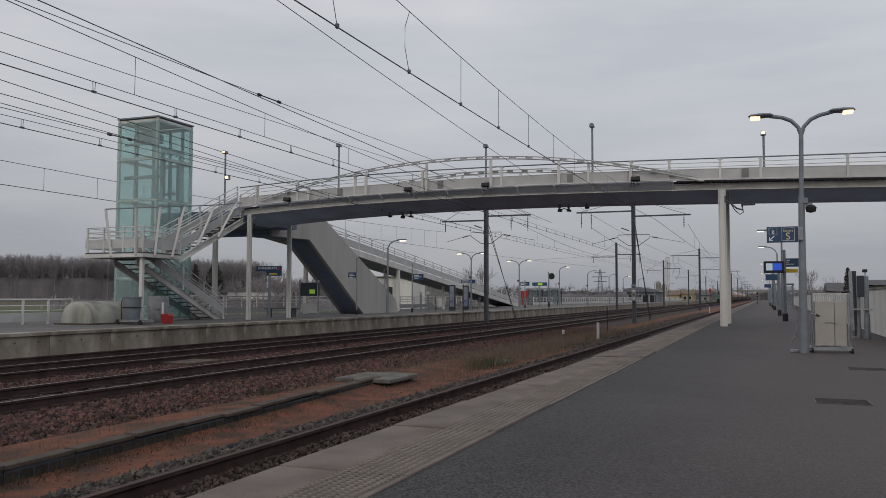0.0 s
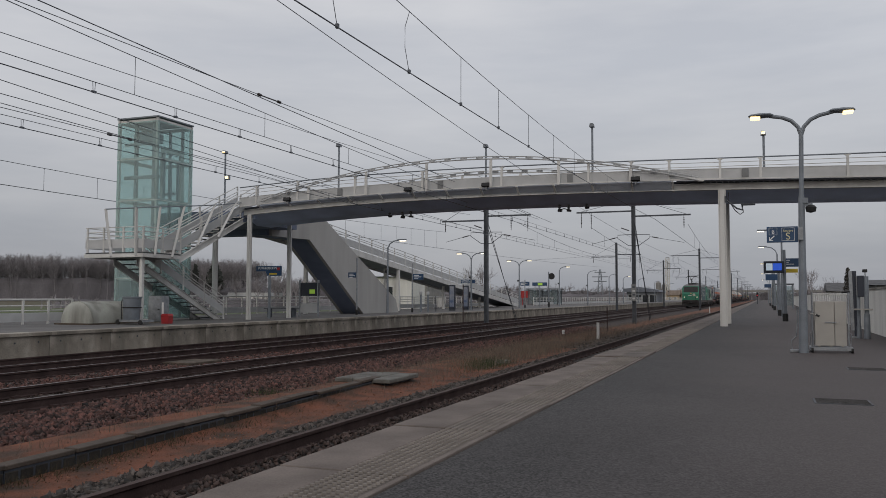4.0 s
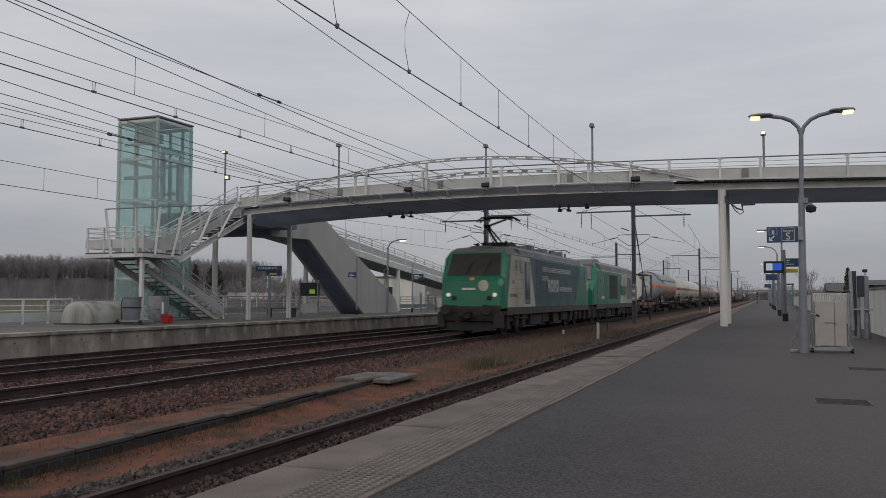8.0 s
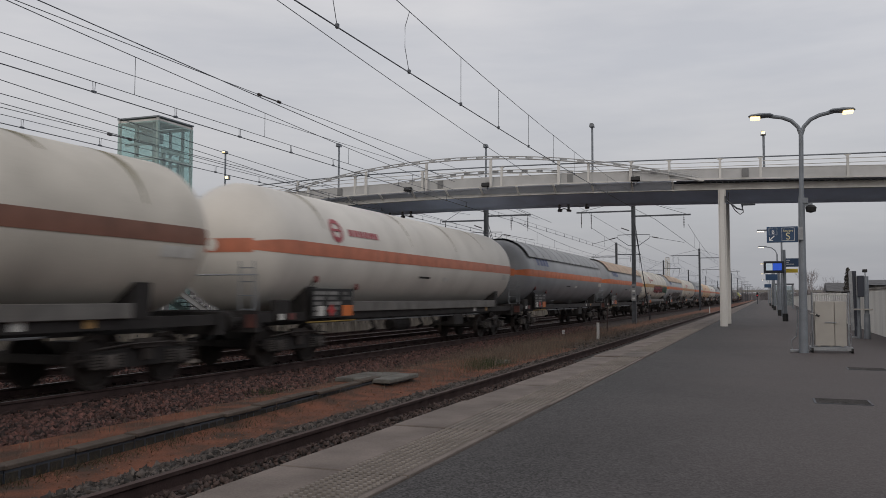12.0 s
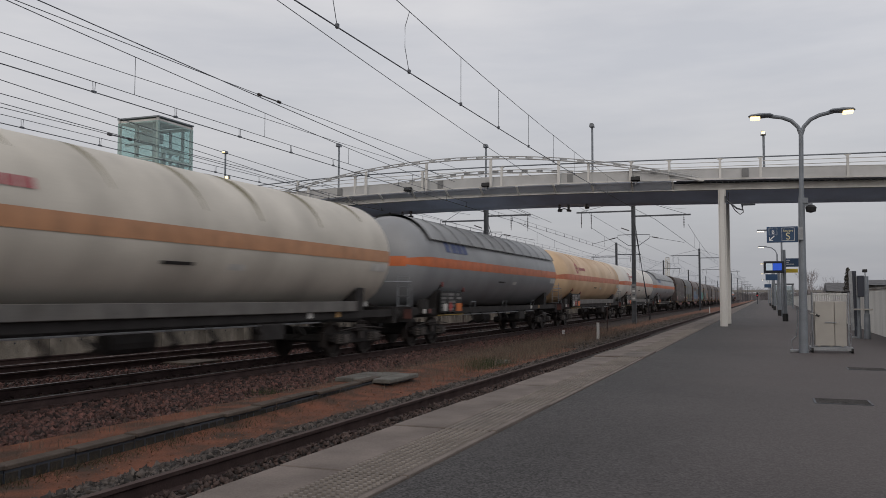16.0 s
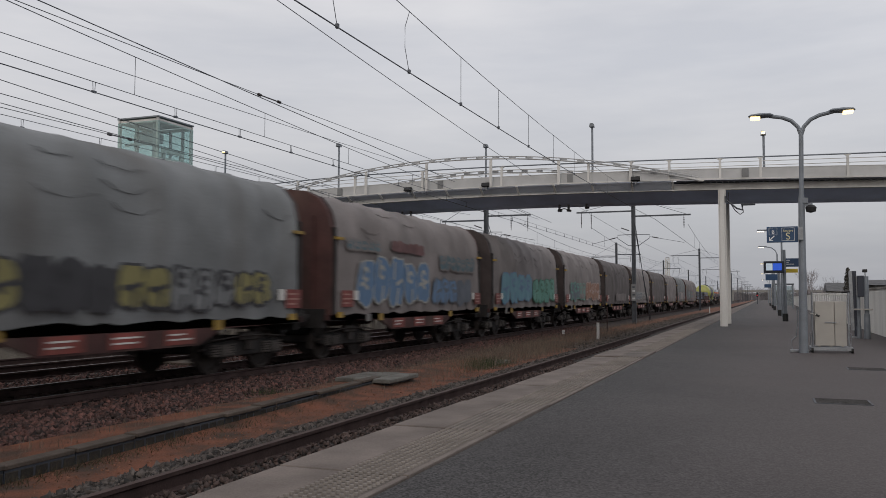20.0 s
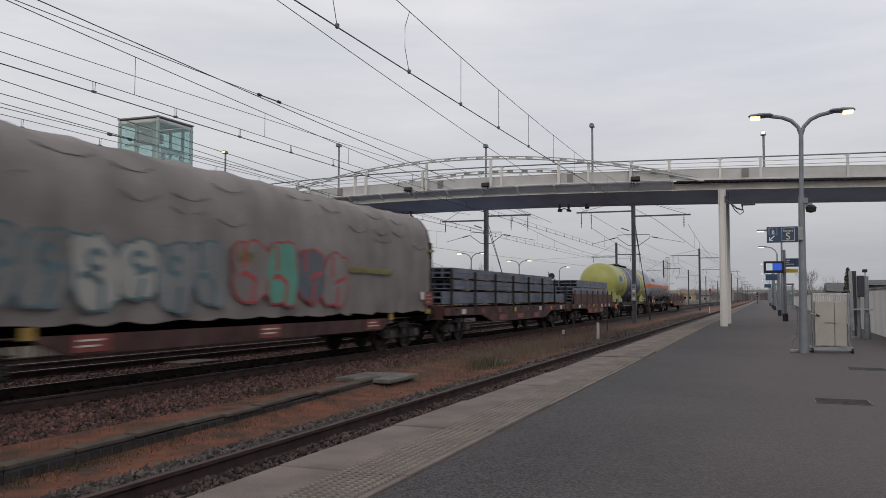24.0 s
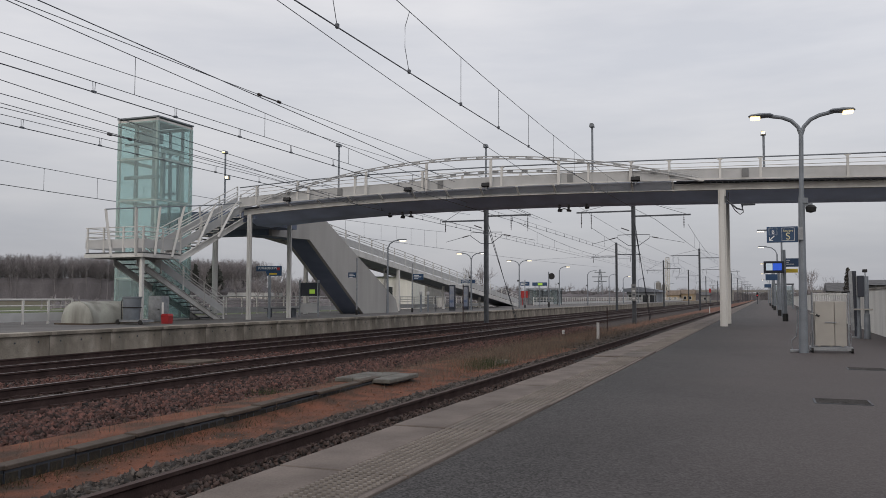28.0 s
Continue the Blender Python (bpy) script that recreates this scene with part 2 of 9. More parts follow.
LAMP_ON = mat("lit_lamp_lens", (1.0, 0.74, 0.36), 0.4, var=0, bump=0, emit=2.2)
LAMP_FAR = mat("lit_far_lamp", (1.0, 0.88, 0.65), 0.4, var=0, bump=0, emit=1.6)
SCREEN = mat("lit_screen", (0.02, 0.09, 0.55), 0.3, var=0, bump=0, emit=0.55)
SCREENWHITE = mat("lit_screen_white", (0.55, 0.66, 0.75), 0.3, var=0, bump=0, emit=0.32)
RED = mat("signal_red", (0.34, 0.022, 0.025), 0.5, var=0.2)
REDLIGHT = mat("red_signal_lens", (1.0, 0.02, 0.05), 0.4, var=0, bump=0, emit=0.5)
GREENSCREEN = mat("lit_green_screen", (0.33, 0.55, 0.07), 0.4, var=0, bump=0, emit=0.22)


# ---------------------------------------------------------------- mesh helpers
def box(bm, x0, x1, y0, y1, z0, z1, bev=0.0):
    g = bmesh.ops.create_cube(bm, size=1.0, matrix=Matrix.Translation(((x0 + x1) / 2, (y0 + y1) / 2, (z0 + z1) / 2)) @ Matrix.Diagonal((abs(x1 - x0), abs(y1 - y0), abs(z1 - z0), 1)))
    if bev > 0:
        es = list({e for v in g["verts"] for e in v.link_edges})
        bmesh.ops.bevel(bm, geom=es, offset=bev, segments=1, affect="EDGES")
    return bm


def tube(bm, a, b, r, n=8, r2=None, caps=True):
    a, b = Vector(a), Vector(b)
    d = b - a
    m = Matrix.Translation((a + b) / 2) @ d.to_track_quat("Z", "Y").to_matrix().to_4x4()
    bmesh.ops.create_cone(bm, cap_ends=caps, segments=n, radius1=r, radius2=r if r2 is None else r2, depth=d.length, matrix=m)
    return bm


def pipe(bm, pts, r, n=8):
    """A bent pipe through points, with one ring at each."""
    pts = [Vector(q) for q in pts]
    rings = []
    for i, q in enumerate(pts):
        d = (pts[min(i + 1, len(pts) - 1)] - pts[max(i - 1, 0)]).normalized()
        rot = d.to_track_quat("Z", "Y").to_matrix()
        rings.append([bm.verts.new(q + rot @ Vector((r * math.cos(2 * math.pi * k / n), r * math.sin(2 * math.pi * k / n), 0))) for k in range(n)])
    for u, v in zip(rings, rings[1:]):
        for k in range(n):
            bm.faces.new((u[k], u[(k + 1) % n], v[(k + 1) % n], v[k]))
    bm.faces.new(rings[0][::-1])
    bm.faces.new(rings[-1])
    return bm


def prism(bm, poly, axis, a, b):
    """A polygon of 2D points pushed along an axis from a to b. x: points are (y, z); y: (x, z); z: (x, y)."""
    def at(q, s):
        return {"x": (s, q[0], q[1]), "y": (q[0], s, q[1]), "z": (q[0], q[1], s)}[axis]
    lo = [bm.verts.new(at(q, a)) for q in poly]
    hi = [bm.verts.new(at(q, b)) for q in poly]
    k = len(poly)
    for i in range(k):
        bm.faces.new((lo[i], lo[(i + 1) % k], hi[(i + 1) % k], hi[i]))
    bm.faces.new(lo[::-1])
    bm.faces.new(hi)
    bmesh.ops.recalc_face_normals(bm, faces=bm.faces[:])
    return bm


def lathe(bm, profile, n=24, a0=0.0, a1=2 * math.pi, center=(0, 0, 0), axis="y", caps=True):
    """Turns (along, radius) points about an axis through center; angle 0 points to +x, 90 degrees up (axis y)."""
    full = abs(a1 - a0) > 6.28
    cols = n if full else n + 1
    rings = []
    cx, cy, cz = center
    for s, r in profile:
        ring = []
        for k in range(cols):
            t = a0 + (a1 - a0) * k / n
            u, v = r * math.cos(t), r * math.sin(t)
            ring.append(bm.verts.new({"y": (cx + u, cy + s, cz + v), "x": (cx + s, cy + u, cz + v), "z": (cx + u, cy + v, cz + s)}[axis]))
        rings.append(ring)
    for u, v in zip(rings, rings[1:]):
        for k in range(n):
            bm.faces.new((u[k], u[(k + 1) % cols], v[(k + 1) % cols], v[k]))
    if caps and full:
        bm.faces.new(rings[0][::-1])
        bm.faces.new(rings[-1])
    bmesh.ops.recalc_face_normals(bm, faces=bm.faces[:])
    return bm


def mesh_of(name, bm, material, smooth=False):
    me = bpy.data.meshes.new(name)
    bm.to_mesh(me)
    bm.free()
    if smooth:
        me.polygons.foreach_set("use_smooth", [True] * len(me.polygons))
        me.set_sharp_from_angle(angle=radians(38))
    for q in material if isinstance(material, (list, tuple)) else (material,):
        me.materials.append(q)
    return me


def part(name, bm, material, parent, label="", smooth=False, at=None):
    """Links a bmesh (or a ready mesh) as one mesh object under a thing or a part."""
    me = bm if isinstance(bm, bpy.types.Mesh) else mesh_of(name, bm, material, smooth)
    ob = new(name, me)
    ob.parent = parent
    if at is not None:
        ob.matrix_basis = at
    if label:
        ob["label"] = label
    return ob


def thing(name, label, category, group="", kind="", at=None):
    ob = new(name)
    ob.empty_display_size = 0.3
    tagged(ob, label, category, group, kind)
    if at is not None:
        ob.matrix_basis = at
    return ob


def solid(name, bm, material, label, category="", group="", kind="", smooth=False, at=None):
    ob = new(name, mesh_of(name, bm, material, smooth))
    tagged(ob, label, category, group, kind)
    if at is not None:
        ob.matrix_basis = at
    return ob


def B():
    return bmesh.new()


def cube(x0, x1, y0, y1, z0, z1, bev=0.0):
    return box(B(), x0, x1, y0, y1, z0, z1, bev)


def lettering(text, size, material, parent, m, name="lettering", spacing=1.0):
    cu = bpy.data.curves.new(name, "FONT")
    cu.body, cu.size, cu.extrude = text, size, 0.003
    cu.align_x, cu.align_y = "CENTER", "CENTER"
    cu.space_character = spacing
    tmp = bpy.data.objects.new("tmp", cu)
    scene.collection.objects.link(tmp)
    dg = bpy.context.evaluated_depsgraph_get()
    me = bpy.data.meshes.new_from_object(tmp.evaluated_get(dg))
    bpy.data.objects.remove(tmp)
    bpy.data.curves.remove(cu)
    me.materials.clear()
    me.materials.append(material)
    return part(name, me, material, parent, at=m)


def raw(name, verts, faces, material, smooth=False):
    me = bpy.data.meshes.new(name)
    me.from_pydata(verts, [], faces)
    me.materials.append(material)
    if smooth:
        me.polygons.foreach_set("use_smooth", [True] * len(me.polygons))
    return me


def scatter(name, places, sizes, material, seed, label, category, kind="stuff"):
    """Many small rough stones in one mesh: each a jittered octahedron."""
    rng = np.random.default_rng(seed)
    k = len(places)
    base = np.array([(1, 0, 0), (0, 1, 0), (-1, 0, 0), (0, -1, 0), (0, 0, 1), (0, 0, -1)], float)
    v = (base[None] * rng.uniform(0.6, 1.3, (k, 6, 1)) + rng.normal(0, 0.22, (k, 6, 3))) * rng.uniform(0.55, 1.35, (k, 1, 3))
    q = rng.normal(size=(k, 4))
    q /= np.linalg.norm(q, axis=1, keepdims=True)
    w, x, y, z = q.T
    rot = np.stack([np.stack([1 - 2 * (y * y + z * z), 2 * (x * y - z * w), 2 * (x * z + y * w)], 1),
                    np.stack([2 * (x * y + z * w), 1 - 2 * (x * x + z * z), 2 * (y * z - x * w)], 1),
                    np.stack([2 * (x * z - y * w), 2 * (y * z + x * w), 1 - 2 * (x * x + y * y)], 1)], 1)
    v = np.einsum("kij,knj->kni", rot, v) * sizes[:, None, None] + places[:, None, :]
    f = np.array([(0, 1, 4), (1, 2, 4), (2, 3, 4), (3, 0, 4), (1, 0, 5), (2, 1, 5), (3, 2, 5), (0, 3, 5)])
    f = (f[None] + 6 * np.arange(k)[:, None, None]).reshape(-1, 3)
    me = bpy.data.meshes.new(name)
    me.vertices.add(6 * k)
    me.vertices.foreach_set("co", v.reshape(-1).astype(np.float32))
    me.loops.add(f.size)
    me.loops.foreach_set("vertex_index", f.reshape(-1).astype(np.int32))
    me.polygons.add(len(f))
    me.polygons.foreach_set("loop_start", (3 * np.arange(len(f))).astype(np.int32))
    me.update(calc_edges=True)
    me.materials.append(material)
    return tagged(new(name, me), label, category, kind=kind)
# ---------------------------------------------------------------- ground, tracks, platforms
Z_PLAT = 0.55
X_SIDING, X_TRAIN, X_FAR = -4.26, -11.34, -15.26
FAR_EDGE = -19.2


def strip_along(name, prof, y0, y1, material, label, step=None):
    """A long bed with a cross profile of (x, z) points, from y0 to y1."""
    ys = np.linspace(y0, y1, max(2, int((y1 - y0) / step) + 1)) if step else [y0, y1]
    verts = [(x, y, z) for y in ys for x, z in prof]
    k = len(prof)
    faces = [(j * k + i, j * k + i + 1, (j + 1) * k + i + 1, (j + 1) * k + i) for j in range(len(ys) - 1) for i in range(k - 1)]
    ob = new(name, raw(name, verts, faces, material))
    bm = bmesh.new()
    bm.from_mesh(ob.data)
    bmesh.ops.recalc_face_normals(bm, faces=bm.faces[:])
    bm.normal_update()
    if sum(q.normal.z for q in bm.faces) < 0:
        bmesh.ops.reverse_faces(bm, faces=bm.faces[:])
    bm.to_mesh(ob.data)
    bm.free()
    return tagged(ob, label, name.replace("_", " "), kind="structure")


ground = solid("ground", box(B(), -2500, 2500, -400, 4500, -1.2, -0.42), FIELD, "flat winter field with rough brown grass", "ground", kind="structure")
strip_along("soil_strip", [(-9.4, -0.41), (-8.6, -0.24), (-7.9, -0.22), (-7.2, -0.34), (-5.6, -0.33), (-2.6, -0.41)], -15, 700, SOIL, "bare red gritty soil between the tracks", step=3)
strip_along("siding_ballast", [(-6.25, -0.40), (-5.75, -0.19), (-5.0, -0.17), (-3.4, -0.185), (-2.67, -0.22)], -15, 700, GREYBED, "grey ballast bed of the siding", step=3)
strip_along("main_ballast", [(-19.3, -0.34), (-17.6, -0.25), (-16.6, -0.225), (-13.3, -0.225), (-10.2, -0.225), (-9.3, -0.235), (-8.3, -0.39)], -15, 900, BROWNBED, "rusty brown ballast bed of the main tracks", step=3)

# rails and sleepers
RAIL_PROFILE = [(-0.036, 0.0), (0.036, 0.0), (0.036, -0.035), (0.010, -0.05), (0.010, -0.145), (0.07, -0.16), (0.07, -0.172), (-0.07, -0.172), (-0.07, -0.16), (-0.010, -0.145), (-0.010, -0.05), (-0.036, -0.035)]


def rail(x, y0, y1, parent, head):
    bm = B()
    prism(bm, [(x + a, z) for a, z in RAIL_PROFILE], "y", y0, y1)
    ob = part("rail", bm, RAIL_SIDE, parent)
    ob.data.materials.append(head)
    for q in ob.data.polygons:
        if q.normal.z > 0.9 and q.center.z > -0.01:
            q.material_index = 1
    return ob


def track(name, x, y0, y1, head, label, sleeper_to):
    t = thing(name, label, "railway track", kind="structure")
    for s in (-0.7535, 0.7535):
        rail(x + s, y0, y1, t, head)
    sl = mesh_of("sleeper", prism(B(), [(-1.2, -0.25), (1.2, -0.25), (1.16, -0.178), (-1.16, -0.178)], "y", -0.13, 0.13), SLEEPER)
    clip = B()
    for s in (-0.84, -0.67, 0.67, 0.84):
        box(clip, s - 0.05, s + 0.05, -0.07, 0.07, -0.178, -0.135)
    clip = mesh_of("rail_clip", clip, RAIL_SIDE)
    y = y0
    while y < sleeper_to:
        o = part("sleeper", sl, SLEEPER, t, at=pose(x, y, 0))
        part("rail_clip", clip, RAIL_SIDE, o)
        y += 0.6
    return t


track("siding_track", X_SIDING, -12, 700, RAIL_TOP_RUSTY, "siding track with dull rusty rails beside the platform", 40)
track("main_track_near", X_TRAIN, -12, 900, RAIL_TOP, "main line track with worn bright rail heads", 60)
track("main_track_far", X_FAR, -12, 900, RAIL_TOP, "far main line track with rusty sided rails", 60)
spare = solid("spare_rail", prism(B(), [(-18.62 + a, z - 0.08) for a, z in RAIL_PROFILE], "y", -10, 220), RAIL_SIDE, "rusty rail laid at the foot of the far platform", "rail", kind="structure")

# near platform
solid("platform", box(B(), -1.89, 9.5, -14, 420, -0.45, Z_PLAT), ASPHALT, "near platform surfaced with dark worn asphalt", "platform", kind="structure")
solid("platform_wall", box(B(), -2.66, -1.893, -14, 420, -0.45, Z_PLAT - 0.14), CONC, "concrete face below the platform edge", "platform wall", kind="structure")

# far platform
far_platform = solid("far_platform", box(B(), -29.0, FAR_EDGE - 0.02, -14, 420, -0.45, Z_PLAT - 0.004), FARTOP, "far platform surfaced with grey asphalt", "platform", kind="structure")
# ---------------------------------------------------------------- footbridge
Y_F, Y_B = 31.4, 35.5      # front and back edges of the deck


def cubic(a, b, c, d):
    return lambda x: ((a * x + b) * x + c) * x + d


z_edge = cubic(3.06e-5, -1.055e-3, -0.02819, 5.813)     # outer edge of the deck
z_beam = cubic(4.743e-05, -0.0005563, -0.0243, 5.473)       # underside of the edge beams
z_bot = cubic(7.297e-05, -0.000102, -0.02229, 5.193)       # underside of the box girder
z_rail = cubic(6.55e-5, 1.86e-4, -0.0216, 6.5965)       # handrail


def band(y0, y1, lo, hi, x0, x1, base=z_edge, step=1.1):
    """A band that follows the camber of the deck, lo to hi above a base curve."""
    bm = B()
    xs = np.linspace(x0, x1, max(2, int((x1 - x0) / step)))
    rows = [[bm.verts.new((x, y, base(x) + h)) for y, h in ((y0, lo), (y1, lo), (y1, hi), (y0, hi))] for x in xs]
    for u, v in zip(rows, rows[1:]):
        for k in range(4):
            bm.faces.new((u[k], u[(k + 1) % 4], v[(k + 1) % 4], v[k]))
    bm.faces.new(rows[0])
    bm.faces.new(rows[-1][::-1])
    bmesh.ops.recalc_face_normals(bm, faces=bm.faces[:])
    return bm


bridge = thing("footbridge", "off-white steel arch footbridge over the tracks", "footbridge")
XL, XR = -21.9, 13.0
OVER = 0.42                # overhang of the deck past its edge beams
part("deck", band(Y_F + OVER + 0.03, Y_B - OVER - 0.03, -0.075, 0.0, XL, XR), DECKDARK, bridge, "dark steel deck")
for yy, s in ((Y_F, 1), (Y_B, -1)):
    part("deck_edge", band(min(yy + s * 0.035, yy + s * (OVER + 0.026)), max(yy + s * 0.035, yy + s * (OVER + 0.026)), -0.06, -0.02, -2.9, XR), DECKDARK, bridge)
sof = B()
rows = [[sof.verts.new((x, y, z)) for y, z in ((Y_F + OVER + 0.03, z_beam(x) - 0.004), (Y_F + 1.45, z_bot(x)), (Y_B - 1.45, z_bot(x)), (Y_B - OVER - 0.03, z_beam(x) - 0.004))] for x in np.linspace(XL, XR, 32)]
for u, v in zip(rows, rows[1:]):
    for k in range(4):
        sof.faces.new((u[k], u[(k + 1) % 4], v[(k + 1) % 4], v[k]))
sof.faces.new(rows[0])
sof.faces.new(rows[-1][::-1])
bmesh.ops.recalc_face_normals(sof, faces=sof.faces[:])
part("girder", sof, SOFFIT, bridge, "blue-grey box girder with sloping sides")
BRACKETS = [-20.88 + k * 1.487 for k in range(13)]
for yy, s in ((Y_F, 1), (Y_B, -1)):
    yb = yy + s * OVER
    part("edge_beam", band(yb - 0.02, yb + 0.02, 0.0, 0.24, XL, XR, z_beam), BRIDGE, bridge, "pale steel edge beam")
    for h in (0.0, 0.222):
        part("beam_flange", band(yb - s * 0.11, yb - s * 0.024, h, h + 0.018, XL, XR, z_beam), BRIDGE, bridge)
    part("edge_strip", band(yy - 0.03, yy + 0.03, -0.015, 0.035, XL, XR), BRIDGE, bridge)
    part("parapet_panel", band(yy + s * 0.05 - 0.015, yy + s * 0.05 + 0.015, 0.045, 0.385, XL, XR), PANEL, bridge, "pale perforated parapet panel")
    part("parapet_cap", band(yy + s * 0.05 - 0.025, yy + s * 0.05 + 0.025, 0.388, 0.405, XL, XR), BRIDGE, bridge)
    for h in (-0.30, -0.15, 0.0):
        r = B()
        pipe(r, [(x, yy + s * 0.07, z_rail(x) + h) for x in np.linspace(XL, XR, 30)], 0.026 if h == 0 else 0.013, 6)
        part("handrail" if h == 0 else "rail_wire", r, LAMPGREY if h == 0 else BRIDGE, bridge)
    for x in ((-21.0, -18.9, -16.1, -13.0, -9.6, -6.14, -4.53, -3.15, -1.37, 0.0, 2.8, 5.6, 8.4, 11.2) if s > 0 else [-20.2 + 3.03 * k for k in range(11)]):
        pst = B()
        prism(pst, [(yy - 0.02, z_edge(x)), (yy + 0.10, z_edge(x)), (yy + 0.11, z_rail(x) - 0.06), (yy + 0.03, z_rail(x) - 0.06)], "x", x - 0.042, x + 0.042)
        prism(pst, [(x - 0.05, z_rail(x) - 0.065), (x + 0.05, z_rail(x) - 0.065), (x + 0.13, z_rail(x) - 0.012), (x - 0.13, z_rail(x) - 0.012)], "y", yy + 0.03, yy + 0.10)
        part("parapet_post", pst, BRIDGE, bridge)
    # sloping underside plates between the brackets, and the brackets themselves
    for x0, x1 in zip(BRACKETS, BRACKETS[1:]):
        pl_ = B()
        q = []
        for x in (x0 + 0.05, x1 - 0.05):
            zi = z_beam(x) + 0.02 + (-3.0 - x) * 0.0115
            q.append([pl_.verts.new((x, y, z)) for y, z in ((yy + s * 0.02, z_edge(x) - 0.03), (yb - s * 0.12, zi), (yb - s * 0.12, zi + 0.015), (yy + s * 0.02, z_edge(x) - 0.016))])
        for k in range(4):
            pl_.faces.new((q[0][k], q[0][(k + 1) % 4], q[1][(k + 1) % 4], q[1][k]))
        pl_.faces.new(q[0])
        pl_.faces.new(q[1][::-1])
        bmesh.ops.recalc_face_normals(pl_, faces=pl_.faces[:])
        part("underside_plate", pl_, UNDERPLATE, bridge)
    for x in BRACKETS:
        zi = z_beam(x) + 0.01 + (-3.0 - x) * 0.0115
        part("outrigger", prism(B(), [(yy - s * 0.03, z_edge(x) - 0.005), (yy - s * 0.03, z_edge(x) - 0.045), (yb - s * 0.02, zi - 0.06), (yb - s * 0.02, zi + 0.012)], "x", x - 0.035, x + 0.035), BRIDGE, bridge)
    for k in range(44):
        x = -1.9 + k * 0.2
        part("deck_rib", cube(x - 0.012, x + 0.012, min(yy + s * 0.04, yb - s * 0.12), max(yy + s * 0.04, yb - s * 0.12), z_edge(x) - 0.105, z_edge(x) - 0.078), LAMPGREY, bridge)
    part("drain_box", cube(-0.62, -0.40, yy - 0.02, yy + 0.02, z_edge(-0.5) + 0.06, z_edge(-0.5) + 0.37), CHANNELGREY, bridge)
    for x in (-16.8, -12.2, -6.85):
        part("drain_box", cube(x - 0.11, x + 0.11, yy - 0.02, yy + 0.02, z_edge(x) + 0.05, z_edge(x) + 0.36), CHANNELGREY, bridge)
# the arches, their posts and shoes
for yy, top, out in ((Y_F - 0.12, 7.09, -1), (Y_B + 0.12, 7.17, 1)):
    a = B()
    pts = [(x, yy, top - 1.31 * ((x + 11.3) / 9.35) ** 2) for x in np.linspace(-20.65, -1.95, 40)]
    pipe(a, pts, 0.026, 8)
    part("arch", a, ARCHGREY, bridge, "slender curved arch tube")
    a2 = B()
    pipe(a2, [(x, yy + 0.05 * -out, z + 0.105) for x, y, z in pts], 0.02, 8)
    part("arch_chord", a2, ARCHGREY, bridge)
    for i in range(27):
        x = -20.0 + i * 0.68
        z = top - 1.31 * ((x + 11.3) / 9.35) ** 2
        part("arch_tie", cube(x - 0.14, x + 0.14, yy - 0.015 - 0.025 * out, yy + 0.015 - 0.025 * out, z + 0.02, z + 0.09), GALV, bridge)
    for x in (-18.25, -15.5, -12.75, -10.0, -7.26, -4.53):
        z = top - 1.31 * ((x + 11.3) / 9.35) ** 2
        p = B()
        prism(p, [(yy - 0.05, z_edge(x) - 0.04), (yy + 0.05, z_edge(x) - 0.04), (yy + 0.035, z - 0.03), (yy - 0.035, z - 0.03)], "x", x - 0.05, x + 0.05)
        part("arch_post", p, BRIDGE, bridge)
    part("arch_shoe", prism(B(), [(-2.5, z_edge(-2.5) + 0.09), (-1.92, z_edge(-1.9) + 0.03), (-1.92, z_edge(-1.9) - 0.06), (-2.1, z_edge(-2.1) - 0.08)], "y", min(yy, yy - 0.12 * out), max(yy, yy - 0.12 * out)), BRIDGE, bridge)
# insulator hangers below the deck
for x, hl in ((-15.14, 0.14), (-14.54, 0.24), (-14.14, 0.22), (-7.61, 0.25), (-7.24, 0.25), (-6.51, 0.14)):
    h = B()
    tube(h, (x, 32.9, z_bot(x)), (x, 32.9, z_bot(x) - hl), 0.04, 8)
    for k in range(3):
        tube(h, (x, 32.9, z_bot(x) - 0.04 - k * 0.07), (x, 32.9, z_bot(x) - 0.07 - k * 0.07), 0.065, 8)
    tube(h, (x - 0.07, 32.9, z_bot(x) - hl), (x + 0.11, 32.9, z_bot(x) - hl - 0.02), 0.045, 8)
    part("insulator", h, INSUL, bridge)
for x0, x1 in ((-14.54, -14.14), (-7.61, -7.24)):
    part("jumper_cable", pipe(B(), [(x0 + (x1 - x0) * t, 32.9, z_bot(x0) - 0.24 + 0.06 * math.sin(math.pi * t)) for t in np.linspace(0, 1, 7)], 0.022, 6), BLACK, bridge)

# pillars
for x, y in ((-1.33, 31.75), (-1.33, 35.2), (-21.55, 31.76), (-21.55, 35.15)):
    p = B()
    hw = 0.13 if x > -5 else 0.10
    prism(p, [(x - hw, Z_PLAT), (x + hw, Z_PLAT), (x + hw, z_beam(x) - 0.01), (x - hw, z_beam(x) - 0.01)], "y", y - hw, y + hw)
    bmesh.ops.bevel(p, geom=[e for e in p.edges if abs(e.verts[0].co.z - e.verts[1].co.z) > 2], offset=hw * 0.45, segments=2, affect="EDGES")
    ob = solid("bridge_pillar", p, BRIDGE, "off-white steel pillar under the footbridge", "pillar", group="bridge pillars")
for x, y in ((10.0, 31.75), (10.0, 35.2)):
    solid("bridge_pillar", cube(x - 0.15, x + 0.15, y - 0.17, y + 0.17, Z_PLAT, z_beam(x) - 0.01, 0.03), BRIDGE, "off-white steel pillar under the footbridge", "pillar", group="bridge pillars")

